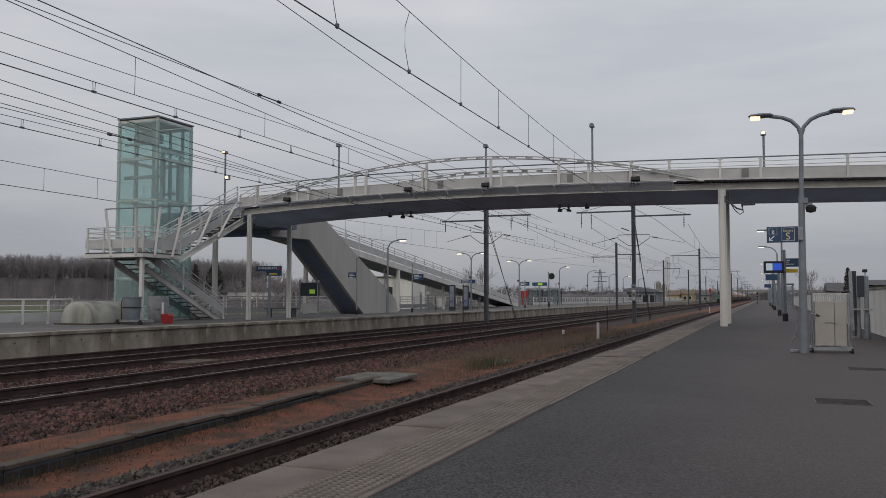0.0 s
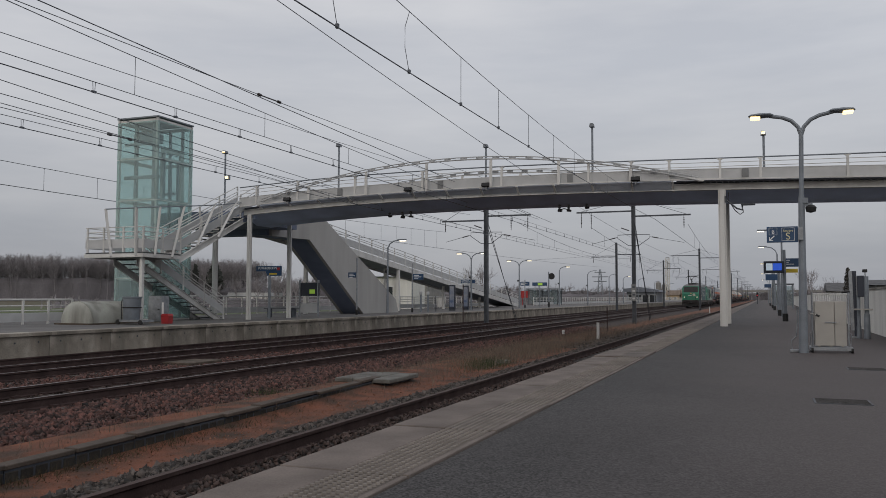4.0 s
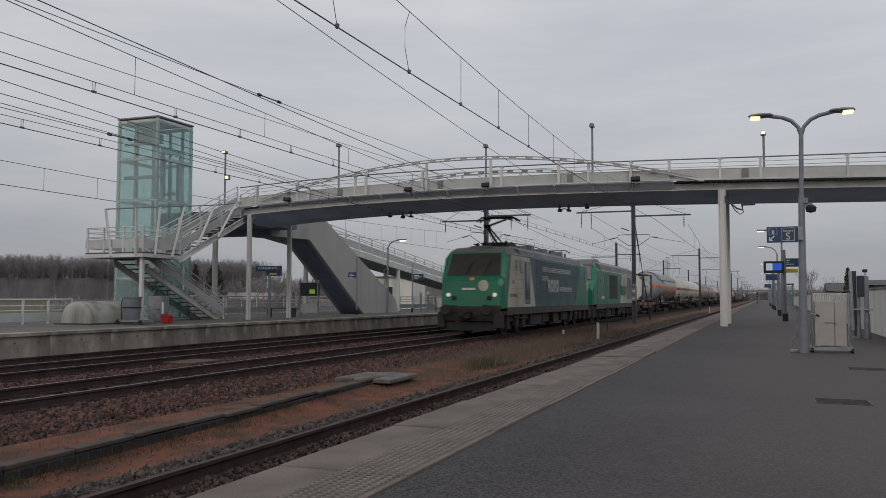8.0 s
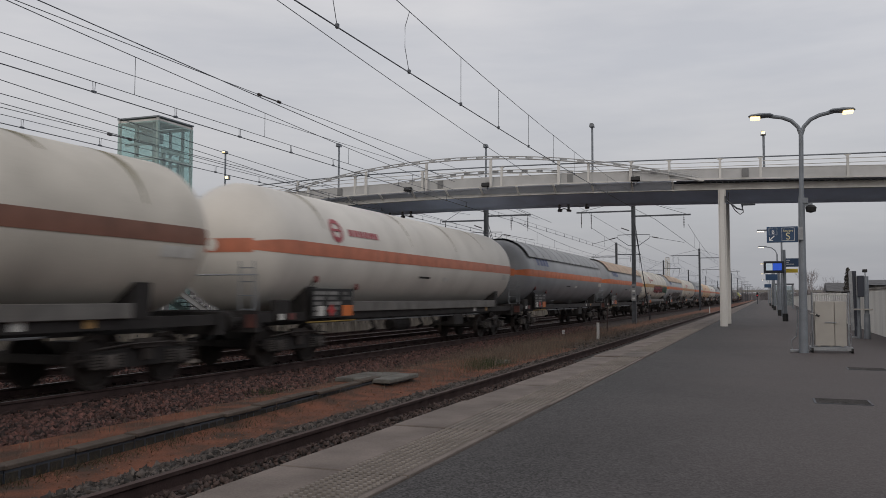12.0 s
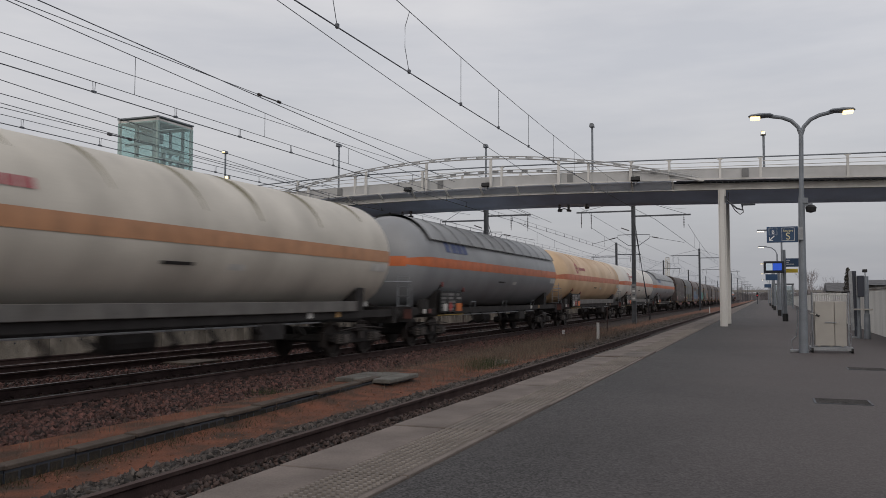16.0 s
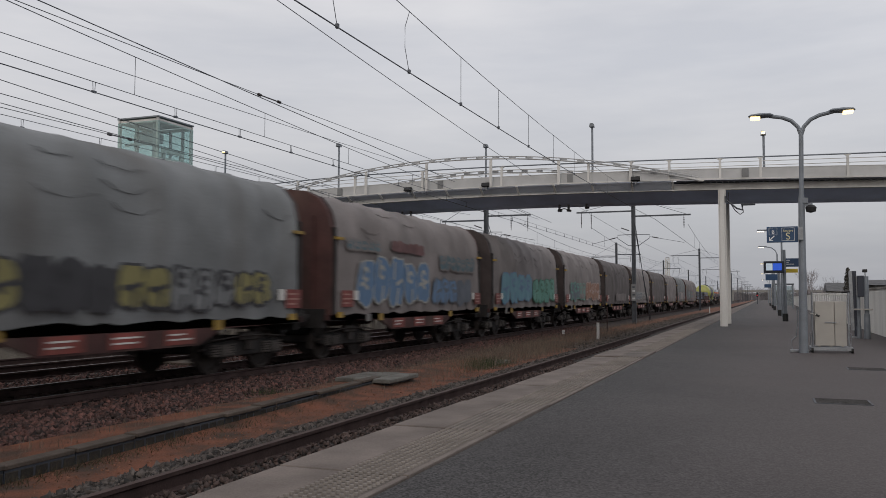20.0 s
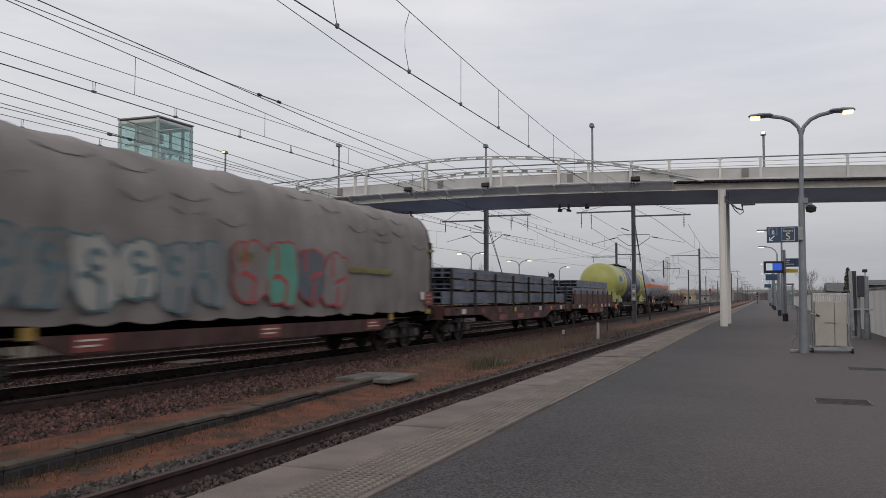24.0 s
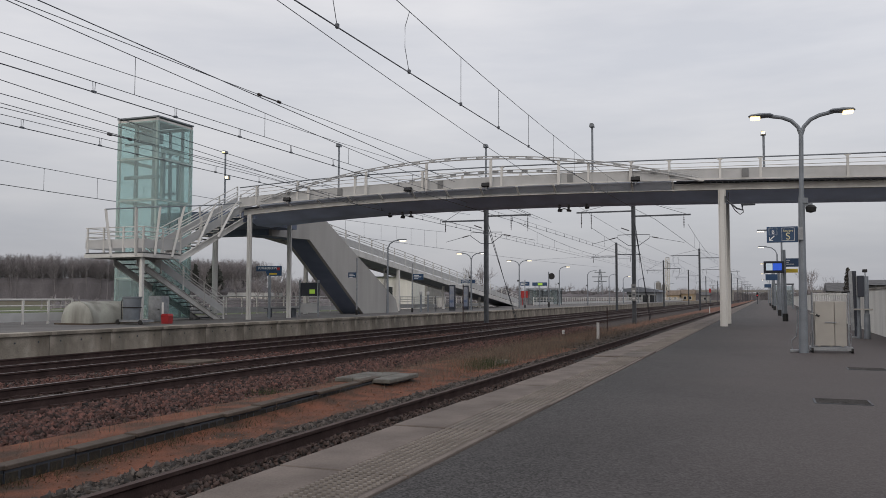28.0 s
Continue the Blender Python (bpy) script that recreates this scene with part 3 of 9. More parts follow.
# cross heads that carry the edge beams on the pillars
for x in (-1.33, -21.55, 10.0):
    part("cross_head", cube(x - 0.12, x + 0.12, 31.93, 34.98, z_beam(x) - 0.16, z_beam(x) - 0.008, 0.02), SOFFIT, bridge)

# floodlights on the deck edge
for x in (-19.3, -13.55, -10.2, -4.35):
    f = thing("floodlight", "small dark floodlight on the bridge edge", "floodlight", group="bridge floodlights", at=pose(x, Y_F - 0.18, z_edge(x) - 0.01))
    part("housing", prism(B(), [(-0.10, 0.03), (0.08, 0.0), (0.09, 0.12), (-0.02, 0.17)], "x", -0.16, 0.16), BLACK, f)
    part("bracket", cube(-0.03, 0.03, 0.06, 0.24, -0.10, 0.05), GALV, f)

# lamp poles on the deck
for x, zt, lit in ((-25.4, 8.9, 1), (-18.9, 8.85, 0), (-11.48, 8.35, 2), (-6.7, 8.93, 0), (0.13, 8.12, 1)):
    f = thing("bridge_lamp", "slim pole lamp standing on the footbridge", "lamp", group="bridge lamps", at=pose(x, 35.2, 0))
    zb = z_edge(max(x, -21)) - 0.02
    part("pole", tube(B(), (0, 0, zb), (0, 0, zt), 0.045, 8), LAMPGREY, f)
    part("lamp_head", prism(B(), [(-0.11, zt - 0.07), (0.09, zt - 0.07), (0.06, zt + 0.07), (-0.08, zt + 0.09)], "y", -0.13, 0.13), LAMPGREY, f)
    if lit == 1:
        part("lens", cube(-0.08, 0.06, -0.155, -0.132, zt - 0.05, zt + 0.05, 0.01), LAMP_ON, f, "lit warm lens")
    if x < -25:
        part("side_lamp", cube(0.06, 0.30, -0.12, 0.05, 7.49, 7.69, 0.02), LAMPGREY, f)
        part("lens", cube(0.09, 0.28, -0.15, -0.122, 7.53, 7.65, 0.01), LAMP_ON, f, "lit warm lens")

# ---------------------------------------------------------------- dog-leg stair beside the lift
stair = thing("platform_stair", "white steel dog-leg stair from platform to footbridge", "staircase")
LX0, LX1, LY0, LY1, LZ = -24.7, -21.9, 25.3, 27.45, 3.27


def flight(x0, x1, ya, za, yb, zb, n, railed):
    """A straight flight from (ya, za) up to (yb, zb) with stringers, open grating treads and railings."""
    for x in (x0, x1):
        st_w = prism(B(), [(ya, za - 0.32), (ya, za - 0.10), (yb, zb - 0.10), (yb, zb - 0.32)], "x", x - 0.012, x + 0.012)
        part("stringer", st_w, BRIDGE, stair)
        for h in (-0.34, -0.098):
            part("stringer_flange", prism(B(), [(ya, za + h), (ya, za + h + 0.02), (yb, zb + h + 0.02), (yb, zb + h)], "x", x - 0.06, x + 0.06), BRIDGE, stair)
        if x not in railed:
            continue
        pnl = prism(B(), [(ya, za + 0.20), (ya, za + 0.56), (yb, zb + 0.56), (yb, zb + 0.20)], "x", x - 0.012, x + 0.012)
        part("side_panel", pnl, PANEL, stair)
        for h in (0.66, 0.78, 1.02):
            part("handrail", pipe(B(), [(x, ya, za + h), (x, yb, zb + h)], 0.022, 6), BRIDGE, stair)
        for i in range(5):
            k = i / 4
            y, z = ya + (yb - ya) * k, za + (zb - za) * k
            part("baluster", cube(x - 0.025, x + 0.025, y - 0.03, y + 0.03, z, z + 1.02), BRIDGE, stair)
    d = 1 if yb < ya else -1
    for i in range(n):
        k = (i + 0.5) / n
        y, z = ya + (yb - ya) * k, za + (zb - za) * k
        part("tread", cube(x0 + 0.03, x1 - 0.03, y - 0.15, y + 0.15, z - 0.045, z), TREAD, stair)
        part("nosing", cube(x0 + 0.03, x1 - 0.03, min(y + d * 0.152, y + d * 0.165), max(y + d * 0.152, y + d * 0.165), z - 0.045, z + 0.004), BRIDGE, stair)


flight(-23.1, -21.95, LY1, LZ, 33.0, 5.75, 15, (-23.1, -21.95))
flight(-24.35, -23.2, 32.2, Z_PLAT, 26.45, LZ - 0.12, 15, (-23.2,))
part("landing", cube(LX0, LX1, LY0, LY1, LZ - 0.05, LZ), TREAD, stair)
part("landing_beam", cube(LX0 - 0.02, LX1 + 0.02, LY0 - 0.05, LY0 + 0.05, LZ - 0.2, LZ - 0.054), BRIDGE, stair)
for x in (LX0, LX1):
    part("landing_beam", cube(x - 0.05, x + 0.05, LY0 + 0.05, LY1, LZ - 0.2, LZ - 0.054), BRIDGE, stair)
    part("landing_panel", cube(x - 0.012, x + 0.012, LY0 + 0.02, LY1, LZ + 0.15, LZ + 0.50), PANEL, stair)
part("landing_beam", cube(LX0 + 0.05, LX1 - 0.05, LY1 - 0.05, LY1 + 0.05, LZ - 0.2, LZ - 0.054), BRIDGE, stair)
part("landing_panel", cube(LX0, LX1, LY0 - 0.012, LY0 + 0.012, LZ + 0.15, LZ + 0.50), PANEL, stair)
for h in (0.60, 0.78, 0.96):
    part("landing_rail", pipe(B(), [(LX0, LY1, LZ + h), (LX0, LY0, LZ + h), (LX1, LY0, LZ + h), (LX1, LY1, LZ + h)], 0.02, 6), BRIDGE, stair)
for x, y in ((LX0 + 0.1, LY0), (-23.8, LY0), (-22.85, LY0), (LX1, LY0), (LX1, 26.4), (LX1, LY1)):
    part("landing_post", cube(x - 0.03, x + 0.03, y - 0.03, y + 0.03, LZ, LZ + 0.96), BRIDGE, stair)
# the tall leaning safety frame round the landing and the upper flight
FRAME_POSTS = (((-23.38, 25.24, 3.12), (-23.66, 25.2, 4.95)), ((-22.2, 25.24, 3.12), (-22.18, 25.2, 4.95)), ((-21.82, 25.86, 3.15), (-21.78, 26.06, 5.05)),
               ((-21.82, 26.85, 3.13), (-21.78, 27.5, 5.22)), ((-21.82, 28.42, 3.70), (-21.78, 29.5, 5.48)), ((-21.82, 29.8, 4.12), (-21.78, 31.0, 5.70)))
for a, b in FRAME_POSTS:
    part("frame_post", tube(B(), a, b, 0.062, 4), BRIDGE, stair)
part("frame_rail", pipe(B(), [(-23.68, 25.2, 4.94), (-22.18, 25.2, 4.94), (-21.78, 25.3, 4.96), (-21.78, 26.06, 5.05), (-21.78, 27.5, 5.22), (-21.78, 29.5, 5.48), (-21.8, 32.7, 5.98)], 0.026, 6), LAMPGREY, stair)
part("stair_post", cube(-22.13, -22.0, 25.38, 25.51, Z_PLAT, LZ - 0.2), BRIDGE, stair)
part("stair_post", tube(B(), (-24.0, 32.6, Z_PLAT), (-24.0, 32.6, 5.0), 0.13, 12), BRIDGE, stair)

# ---------------------------------------------------------------- lift tower
TX0, TX1, TY0, TY1, TZ = -26.33, -24.27, 28.78, 31.02, 9.36
lift = thing("lift_tower", "green glass lift tower with a pale steel frame", "lift tower")
for x in (TX0, TX1):
    for y in (TY0, TY1):
        part("corner_post", cube(x - 0.055, x + 0.055, y - 0.055, y + 0.055, Z_PLAT, TZ - 0.06), BRIDGE, lift)
LEVELS = (0.62, 2.35, 4.05, 5.75, 7.55, 9.2)
for z in LEVELS:
    part("ring_beam", cube(TX0 + .07, TX1 - .07, TY0 - 0.05, TY0 + 0.05, z - 0.07, z + 0.07), BRIDGE, lift)
    part("ring_beam", cube(TX0 + .07, TX1 - .07, TY1 - 0.05, TY1 + 0.05, z - 0.07, z + 0.07), BRIDGE, lift)
    part("ring_beam", cube(TX0 - 0.05, TX0 + 0.05, TY0 + .07, TY1 - .07, z - 0.07, z + 0.07), BRIDGE, lift)
    part("ring_beam", cube(TX1 - 0.05, TX1 + 0.05, TY0 + .07, TY1 - .07, z - 0.07, z + 0.07), BRIDGE, lift)
for z0, z1 in zip(LEVELS, LEVELS[1:]):
    for nm, c in (("pane", (TX0 - .06, TX1 + .06, TY0 - 0.065, TY0 - 0.055)), ("pane", (TX0 - .06, TX1 + .06, TY1 + 0.055, TY1 + 0.065)), ("pane", (TX0 - 0.065, TX0 - 0.055, TY0 - .06, TY1 + .06)), ("pane", (TX1 + 0.055, TX1 + 0.065, TY0 - .06, TY1 + .06))):
        o = part(nm, cube(*c, z0 - 0.0, z1 - 0.02), GLASS, lift, "tinted green glass pane")
        o.visible_shadow = False
part("roof", cube(TX0 - 0.09, TX1 + 0.09, TY0 - 0.09, TY1 + 0.09, TZ - 0.04, TZ + 0.03, 0.01), LAMPGREY, lift, "flat grey roof")
part("car_guide", cube(TX0 + 0.55, TX0 + 0.68, TY0 + 0.3, TY0 + 0.43, Z_PLAT, TZ - 0.2), GALV, lift)
part("car_guide", cube(TX1 - 0.5, TX1 - 0.37, TY0 + 0.3, TY0 + 0.43, Z_PLAT, TZ - 0.2), GALV, lift)
part("machine", cube(TX0 + 0.4, TX1 - 0.5, TY0 + 0.4, TY0 + 1.0, 8.35, 8.75, 0.03), LAMPGREY, lift)
part("door_portal", prism(B(), [(TY0 + 0.5, 5.8), (TY0 + 0.7, 5.8), (TY0 + 0.7, 7.9), (TY1 - 0.5, 7.9), (TY1 - 0.5, 5.8), (TY1 - 0.3, 5.8), (TY1 - 0.3, 8.1), (TY0 + 0.5, 8.1)], "x", TX1 - 0.25, TX1 - 0.12), BRIDGE, lift)
for x in (TX0 + 0.22, TX0 + 1.15, TX1 - 0.22):
    part("car_guide", cube(x - 0.05, x + 0.05, TY1 - 0.35, TY1 - 0.25, Z_PLAT, TZ - 0.25), GALV, lift)
for y in (TY0 + 0.55, TY0 + 1.0, TY0 + 1.45):
    part("door_leaf_frame", cube(TX1 - 0.10, TX1 - 0.06, y - 0.06, y + 0.06, 5.8, 7.5), GALV, lift)
part("door_leaf_frame", cube(TX0 + 0.9, TX0 + 1.05, TY0 + 0.06, TY0 + 0.10, 0.7, 2.9), GALV, lift)
part("door_leaf_frame", cube(TX0 + 1.6, TX0 + 1.75, TY0 + 0.06, TY0 + 0.10, 0.7, 2.9), GALV, lift)
for z in (2.9, 4.9, 6.15):
    part("cross_rail", cube(TX0 + 0.35, TX1 - 0.5, TY1 - 0.5, TY1 - 0.38, z, z + 0.12), GALV, lift)
part("pulley", lathe(B(), [(-0.06, 0.05), (-0.06, 0.3), (0.06, 0.3), (0.06, 0.05)], 20, center=(TX0 + 0.75, TY0 + 0.6, 8.6)), LAMPGREY, lift)
part("cable", tube(B(), (TX0 + 0.55, TY0 + 0.5, 7.5), (TX0 + 0.55, TY0 + 0.5, 8.6), 0.02, 6), BLACK, lift)
part("cross_rail", cube(TX0 + 0.1, TX1 - 0.1, TY0 + 0.2, TY0 + 0.3, 6.7, 6.85), GALV, lift)
part("cross_rail", cube(TX0 + 0.1, TX1 - 0.1, TY0 + 0.2, TY0 + 0.3, 8.2, 8.3), GALV, lift)

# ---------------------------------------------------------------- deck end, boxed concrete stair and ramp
# deck end coloured with the same painted-in underside shade
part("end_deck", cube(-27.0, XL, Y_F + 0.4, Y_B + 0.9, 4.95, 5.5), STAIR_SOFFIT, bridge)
conc_stair = thing("concrete_stair", "boxed concrete stair with solid parapets", "staircase")
for x0, x1 in ((-23.1, -22.9), (-24.5, -24.3)):
    part("parapet", prism(B(), [(35.72, 4.62), (39.41, 4.67), (46.0, Z_PLAT), (51.25, Z_PLAT), (50.8, 1.43), (40.9, 6.0), (35.72, 6.0)], "x", x0, x1), CONC_CLEAN, conc_stair, "smooth grey concrete parapet")
part("soffit", prism(B(), [(36.32, 4.64), (39.42, 4.69), (46.02, Z_PLAT), (46.6, Z_PLAT), (39.65, 4.97), (36.32, 4.95)], "x", -24.3, -23.1), STAIR_SOFFIT, conc_stair, "stair soffit with shade put in its colour")
for i in range(24):
    y, z = 50.0 - i * 0.42, Z_PLAT + i * 0.19
    part("step", cube(-24.3, -23.1, y - 0.42, y, z, z + 0.19), CONC_CLEAN, conc_stair)
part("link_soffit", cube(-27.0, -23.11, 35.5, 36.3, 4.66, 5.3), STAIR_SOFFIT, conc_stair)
ramp = thing("access_ramp", "long white steel access ramp with railings", "ramp")
RX0, RX1 = -27.2, -25.0


def ramp_z(y):
    return 5.4 - 0.098 * (y - 41.0)


for x in (RX0, RX1):
    part("ramp_beam", prism(B(), [(39.0, ramp_z(39) - 0.35), (88.0, ramp_z(88) - 0.3), (88.0, ramp_z(88) + 0.05), (39.0, ramp_z(39) + 0.05)], "x", x - 0.06, x + 0.06), BRIDGE, ramp)
    part("ramp_panel", prism(B(), [(39.0, ramp_z(39) + 0.14), (88.0, ramp_z(88) + 0.14), (88.0, ramp_z(88) + 0.6), (39.0, ramp_z(39) + 0.6)], "x", x - 0.015, x + 0.015), PANEL, ramp)
    for h in (0.75, 0.88, 1.1):
        part("ramp_rail", pipe(B(), [(x, 39, ramp_z(39) + h), (x, 88, ramp_z(88) + h)], 0.022, 6), BRIDGE, ramp)
    for i in range(26):
        y = 40 + i * 1.9
        part("ramp_post", cube(x - 0.03, x + 0.03, y - 0.045, y + 0.045, ramp_z(y), ramp_z(y) + 1.1), BRIDGE, ramp)
part("ramp_deck", prism(B(), [(39.0, ramp_z(39) - 0.2), (88.0, ramp_z(88) - 0.2), (88.0, ramp_z(88)), (39.0, ramp_z(39))], "x", RX0 + 0.06, RX1 - 0.06), GIRDER, ramp)
for y in (44.5, 56.0, 68.0, 78.0):
    part("ramp_pillar", cube(-26.2, -26.0, y - 0.1, y + 0.1, Z_PLAT, ramp_z(y) - 0.2), BRIDGE, ramp)
part("ramp_pillar", cube(-25.15, -24.95, 55.9, 56.1, Z_PLAT, ramp_z(56) - 0.3), BRIDGE, ramp)
# ---------------------------------------------------------------- overhead line: masts and wires
def mast(x, y, top, arms, base=-0.35, label="dark steel catenary mast with bracket arms"):
    """A lattice-flanged mast; arms are (reach along x, height, drop of insulator)."""
    m = thing("catenary_mast", label, "catenary mast", group="catenary masts", at=pose(x, y, 0))
    for a in (-0.11, 0.11):
        part("flange", cube(a - 0.02, a + 0.02, -0.13, 0.13, base, top), MAST, m)
    part("web", cube(-0.09, 0.09, -0.015, 0.015, base, top), MAST, m)
    part("footing", cube(-0.35, 0.35, -0.35, 0.35, base - 0.25, base + 0.06, 0.03), CONC, m)
    for reach, z, drops in arms:
        part("arm", cube(min(0.1 * (1 if reach > 0 else -1), reach), max(0.1 * (1 if reach > 0 else -1), reach), -0.05, 0.05, z - 0.05, z + 0.05), MAST, m)
        part("arm_stay", tube(B(), (reach * 0.92, 0, z + 0.05), (0.0, 0, top - 0.1), 0.016, 5), MAST, m)
        for dx, dl in drops:
            i = B()
            tube(i, (dx, 0, z - 0.05), (dx, 0, z - dl), 0.018, 6)
            for k in range(6):
                zz = z - 0.2 - k * 0.11
                if zz > z - dl:
                    tube(i, (dx, 0, zz), (dx, 0, zz - 0.05), 0.042, 8)
            part("insulator", i, INSUL, m)
    return m


A_ARMS = [(-4.0, 7.62, [(-3.65, 1.1), (-2.95, 1.2)]), (3.85, 7.25, [(3.4, 0.9)])]
B_ARMS = [(-3.2, 6.77, [(-2.95, 0.7)]), (3.1, 7.05, [(1.75, 1.0), (2.9, 1.1)])]
mast(-8.36, 58.8, 8.6, A_ARMS)
mast(-17.4, 53.4, 8.6, B_ARMS)
for y in (124, 188, 252, 316, 380, 444, 508, 572):
    mast(-8.4, y, 8.6, A_ARMS)
for y in (107, 161, 217, 285, 360, 430, 500):
    mast(-17.4, y, 8.6, B_ARMS)
# steady arms and boxes on the two nearest masts, and the stay rods
for x, y in ((-8.36, 58.8), (-17.4, 53.4)):
    s = thing("mast_gear", "insulated steady arms on the catenary mast", "insulator", at=pose(x, y, 0))
    for sx in (-1, 1):
        part("steady_arm", pipe(B(), [(sx * 0.1, 0, 5.98), (sx * 1.1, 0, 5.95), (sx * 1.1, 0, 5.72), (sx * 0.35, 0, 5.2), (sx * 0.1, 0, 5.2)], 0.022, 6), MAST, s)
    part("registration_rod", tube(B(), (1.1, 0, 5.8), (3.4, 0, 5.35), 0.014, 5), MAST, s)
    part("registration_rod", tube(B(), (-1.1, 0, 5.8), (-2.9, 0, 5.35), 0.014, 5), MAST, s)
    for x0, x1, z0, z1 in ((1.25, 1.7, 5.78, 5.69), (-1.25, -1.7, 5.76, 5.65), (-0.3, -0.85, 6.25, 6.45)):
        part("insulator", tube(B(), (x0, 0, z0), (x1, 0, z1), 0.036, 8), INSUL, s)
st = thing("mast_stay", "pair of steel stay rods anchoring a mast", "stay rod")
part("rod", tube(B(), (-17.3, 53.5, 6.6), (-17.3, 60.2, -0.15), 0.02, 6), MAST, st)
part("rod", tube(B(), (-17.3, 53.5, 6.2), (-17.2, 60.2, -0.15), 0.02, 6), MAST, st)
st = thing("mast_stay", "pair of steel stay rods anchoring a mast", "stay rod")
part("rod", tube(B(), (-8.3, 58.9, 7.0), (-8.2, 66.0, -0.3), 0.025, 6), MAST, st)
part("rod", tube(B(), (-8.3, 58.9, 6.5), (-8.1, 66.0, -0.3), 0.025, 6), MAST, st)
pl = thing("mast_plate", "weathered grey number board with pale marks on the mast", "sign", at=pose(-8.36, 58.6, 0))
part("board", cube(-0.16, 0.16, -0.03, 0.0, 1.35, 2.5, 0.004), CHANNELGREY, pl)
for k in range(4):
    part("mark", cube(-0.09, 0.09, -0.036, -0.0305, 1.46 + k * 0.26, 1.58 + k * 0.26), (PANEL, MAST)[k % 2], pl)


def wire(name, x, c, y0, y1, r, label, x2=None, n=24):
    """A wire at x whose height is the polynomial c of y."""
    bm = B()
    r *= 0.85
    pipe(bm, [(x + ((x2 - x) * (y - y0) / (y1 - y0) if x2 is not None else 0), y, sum(k * y ** (len(c) - 1 - i) for i, k in enumerate(c))) for y in np.linspace(y0, y1, n)], r, 5)
    return solid(name, bm, WIRE, label, "wire", group="overhead wires")
def messenger(x, marks, top, sag, drop_to, label):
    """Sagging messenger spans between masts, with droppers down to the wire below."""
    for y0, y1 in zip(marks, marks[1:]):
        def zc(y):
            k = (y - y0) / (y1 - y0)
            return top - 4 * sag * k * (1 - k)
        solid("messenger_wire", pipe(B(), [(x, y, zc(y)) for y in np.linspace(y0, y1, 15)], 0.013, 5), WIRE, label, "wire", group="overhead wires")
        if y1 < 260:
            n = int((y1 - y0) / 5.2)
            for i in range(1, n):
                y = y0 + (y1 - y0) * i / n
                solid("dropper", tube(B(), (x, y, drop_to), (x, y, zc(y)), 0.008, 4), WIRE, "thin wire dropper beyond the footbridge", "wire", group="droppers")


MASTS_A = (58.8, 124, 188, 252, 316, 380, 444, 508, 572)
MASTS_B = (53.4, 107, 161, 217, 285, 360, 430, 500)
for x, nm in ((X_TRAIN, "near"), (X_FAR, "far")):
    wire("contact_wire", x, (5.30,), -10, 600, 0.013, "copper contact wire over the main track")
    wire("auxiliary_wire", x, (5.49,), -10, 600, 0.009, "thin auxiliary wire over the main track")
    for i in range(24):
        y = 7.17 + i * 2.270 if nm == "near" else 11.35 + i * 2.330
        for d in (-0.02, 0.02):
            solid("dropper", tube(B(), (x, y + d, 5.30), (x, y + 1.6 * d, 5.49), 0.006, 5), WIRE, "short paired wire dropper", "wire", group="droppers")
        solid("dropper_clamp", cube(x - 0.018, x + 0.018, y - 0.05, y + 0.05, 5.285, 5.325), WIRE, "small clamp on the contact wire", "clamp", group="dropper clamps")
messenger(X_TRAIN, MASTS_A, 6.55, 0.85, 5.49, "sagging messenger wire over the main track")
messenger(X_FAR, MASTS_B, 6.6, 0.85, 5.49, "sagging messenger wire over the far track")
messenger(-4.7, MASTS_A, 6.6, 1.0, 5.28, "sagging messenger wire over the siding")
wire("messenger_wire", X_TRAIN, (0.00082, -0.05947, 6.86053), -4, 44, 0.010, "sagging messenger wire over the main track")
for y in (12.76, 17.29, 21.72, 26.51):
    z = 0.00082 * y * y + -0.05947 * y + 6.86053
    solid("dropper", tube(B(), (X_TRAIN, y, 5.49), (X_TRAIN, y, z), 0.006, 5), WIRE, "long thin wire dropper", "wire", group="droppers")
wire("feeder_wire", -11.6, (0.00012, -0.02555, 6.94309), -8, 48, 0.013, "thick dark feeder wire")
wire("feeder_wire", -13.0, (0.00034, -0.00177, 7.09943), -8, 44, 0.011, "sagging dark feeder wire")
for a, b in (((-13.0, 19.53, 7.195), (-13.0, 20.54, 7.213)), ((-17.4, 18.61, 6.213), (-17.4, 19.43, 6.214))):
    ri = thing("rod_insulator", "slim dark rod insulator in a feeder wire", "insulator", group="rod insulators")
    part("rod", tube(B(), a, b, 0.020, 6), INSUL, ri)
    for q in (a, b):
        part("end_cap", tube(B(), (q[0], q[1] - 0.06, q[2]), (q[0], q[1] + 0.06, q[2]), 0.045, 8), INSUL, ri)
wire("messenger_wire", X_FAR, (0.00024, 0.00980, 7.09449), -2, 42, 0.011, "sagging messenger wire over the far track")
wire("earth_wire", -17.4, (0.00035, -0.04729, 7.51201), -8, 53, 0.013, "earth wire along the masts")
wire("earth_wire", -17.4, (-0.00184, 0.04868, 6.23255), 6, 34, 0.012, "earth wire along the masts")
wire("feeder_wire", -17.4, (0.00098, -0.0484, 6.81836), 0, 50, 0.012, "feeder wire along the masts")
wire("feeder_wire", -15.26, (-0.00144, 0.04246, 5.33046), 4, 30, 0.010, "thin feeder wire along the masts")
wire("feeder_wire", -8.4, (0.00047, -0.06513, 7.90331), -8, 58.8, 0.010, "single feeder wire beside the siding")
wire("feeder_wire", -8.4, (5.7,), 58.8, 600, 0.012, "single feeder wire beside the siding")
wire("messenger_wire", -4.7, (0.00159, -0.06873, 6.25564), 2, 58, 0.007, "messenger wire over the siding")
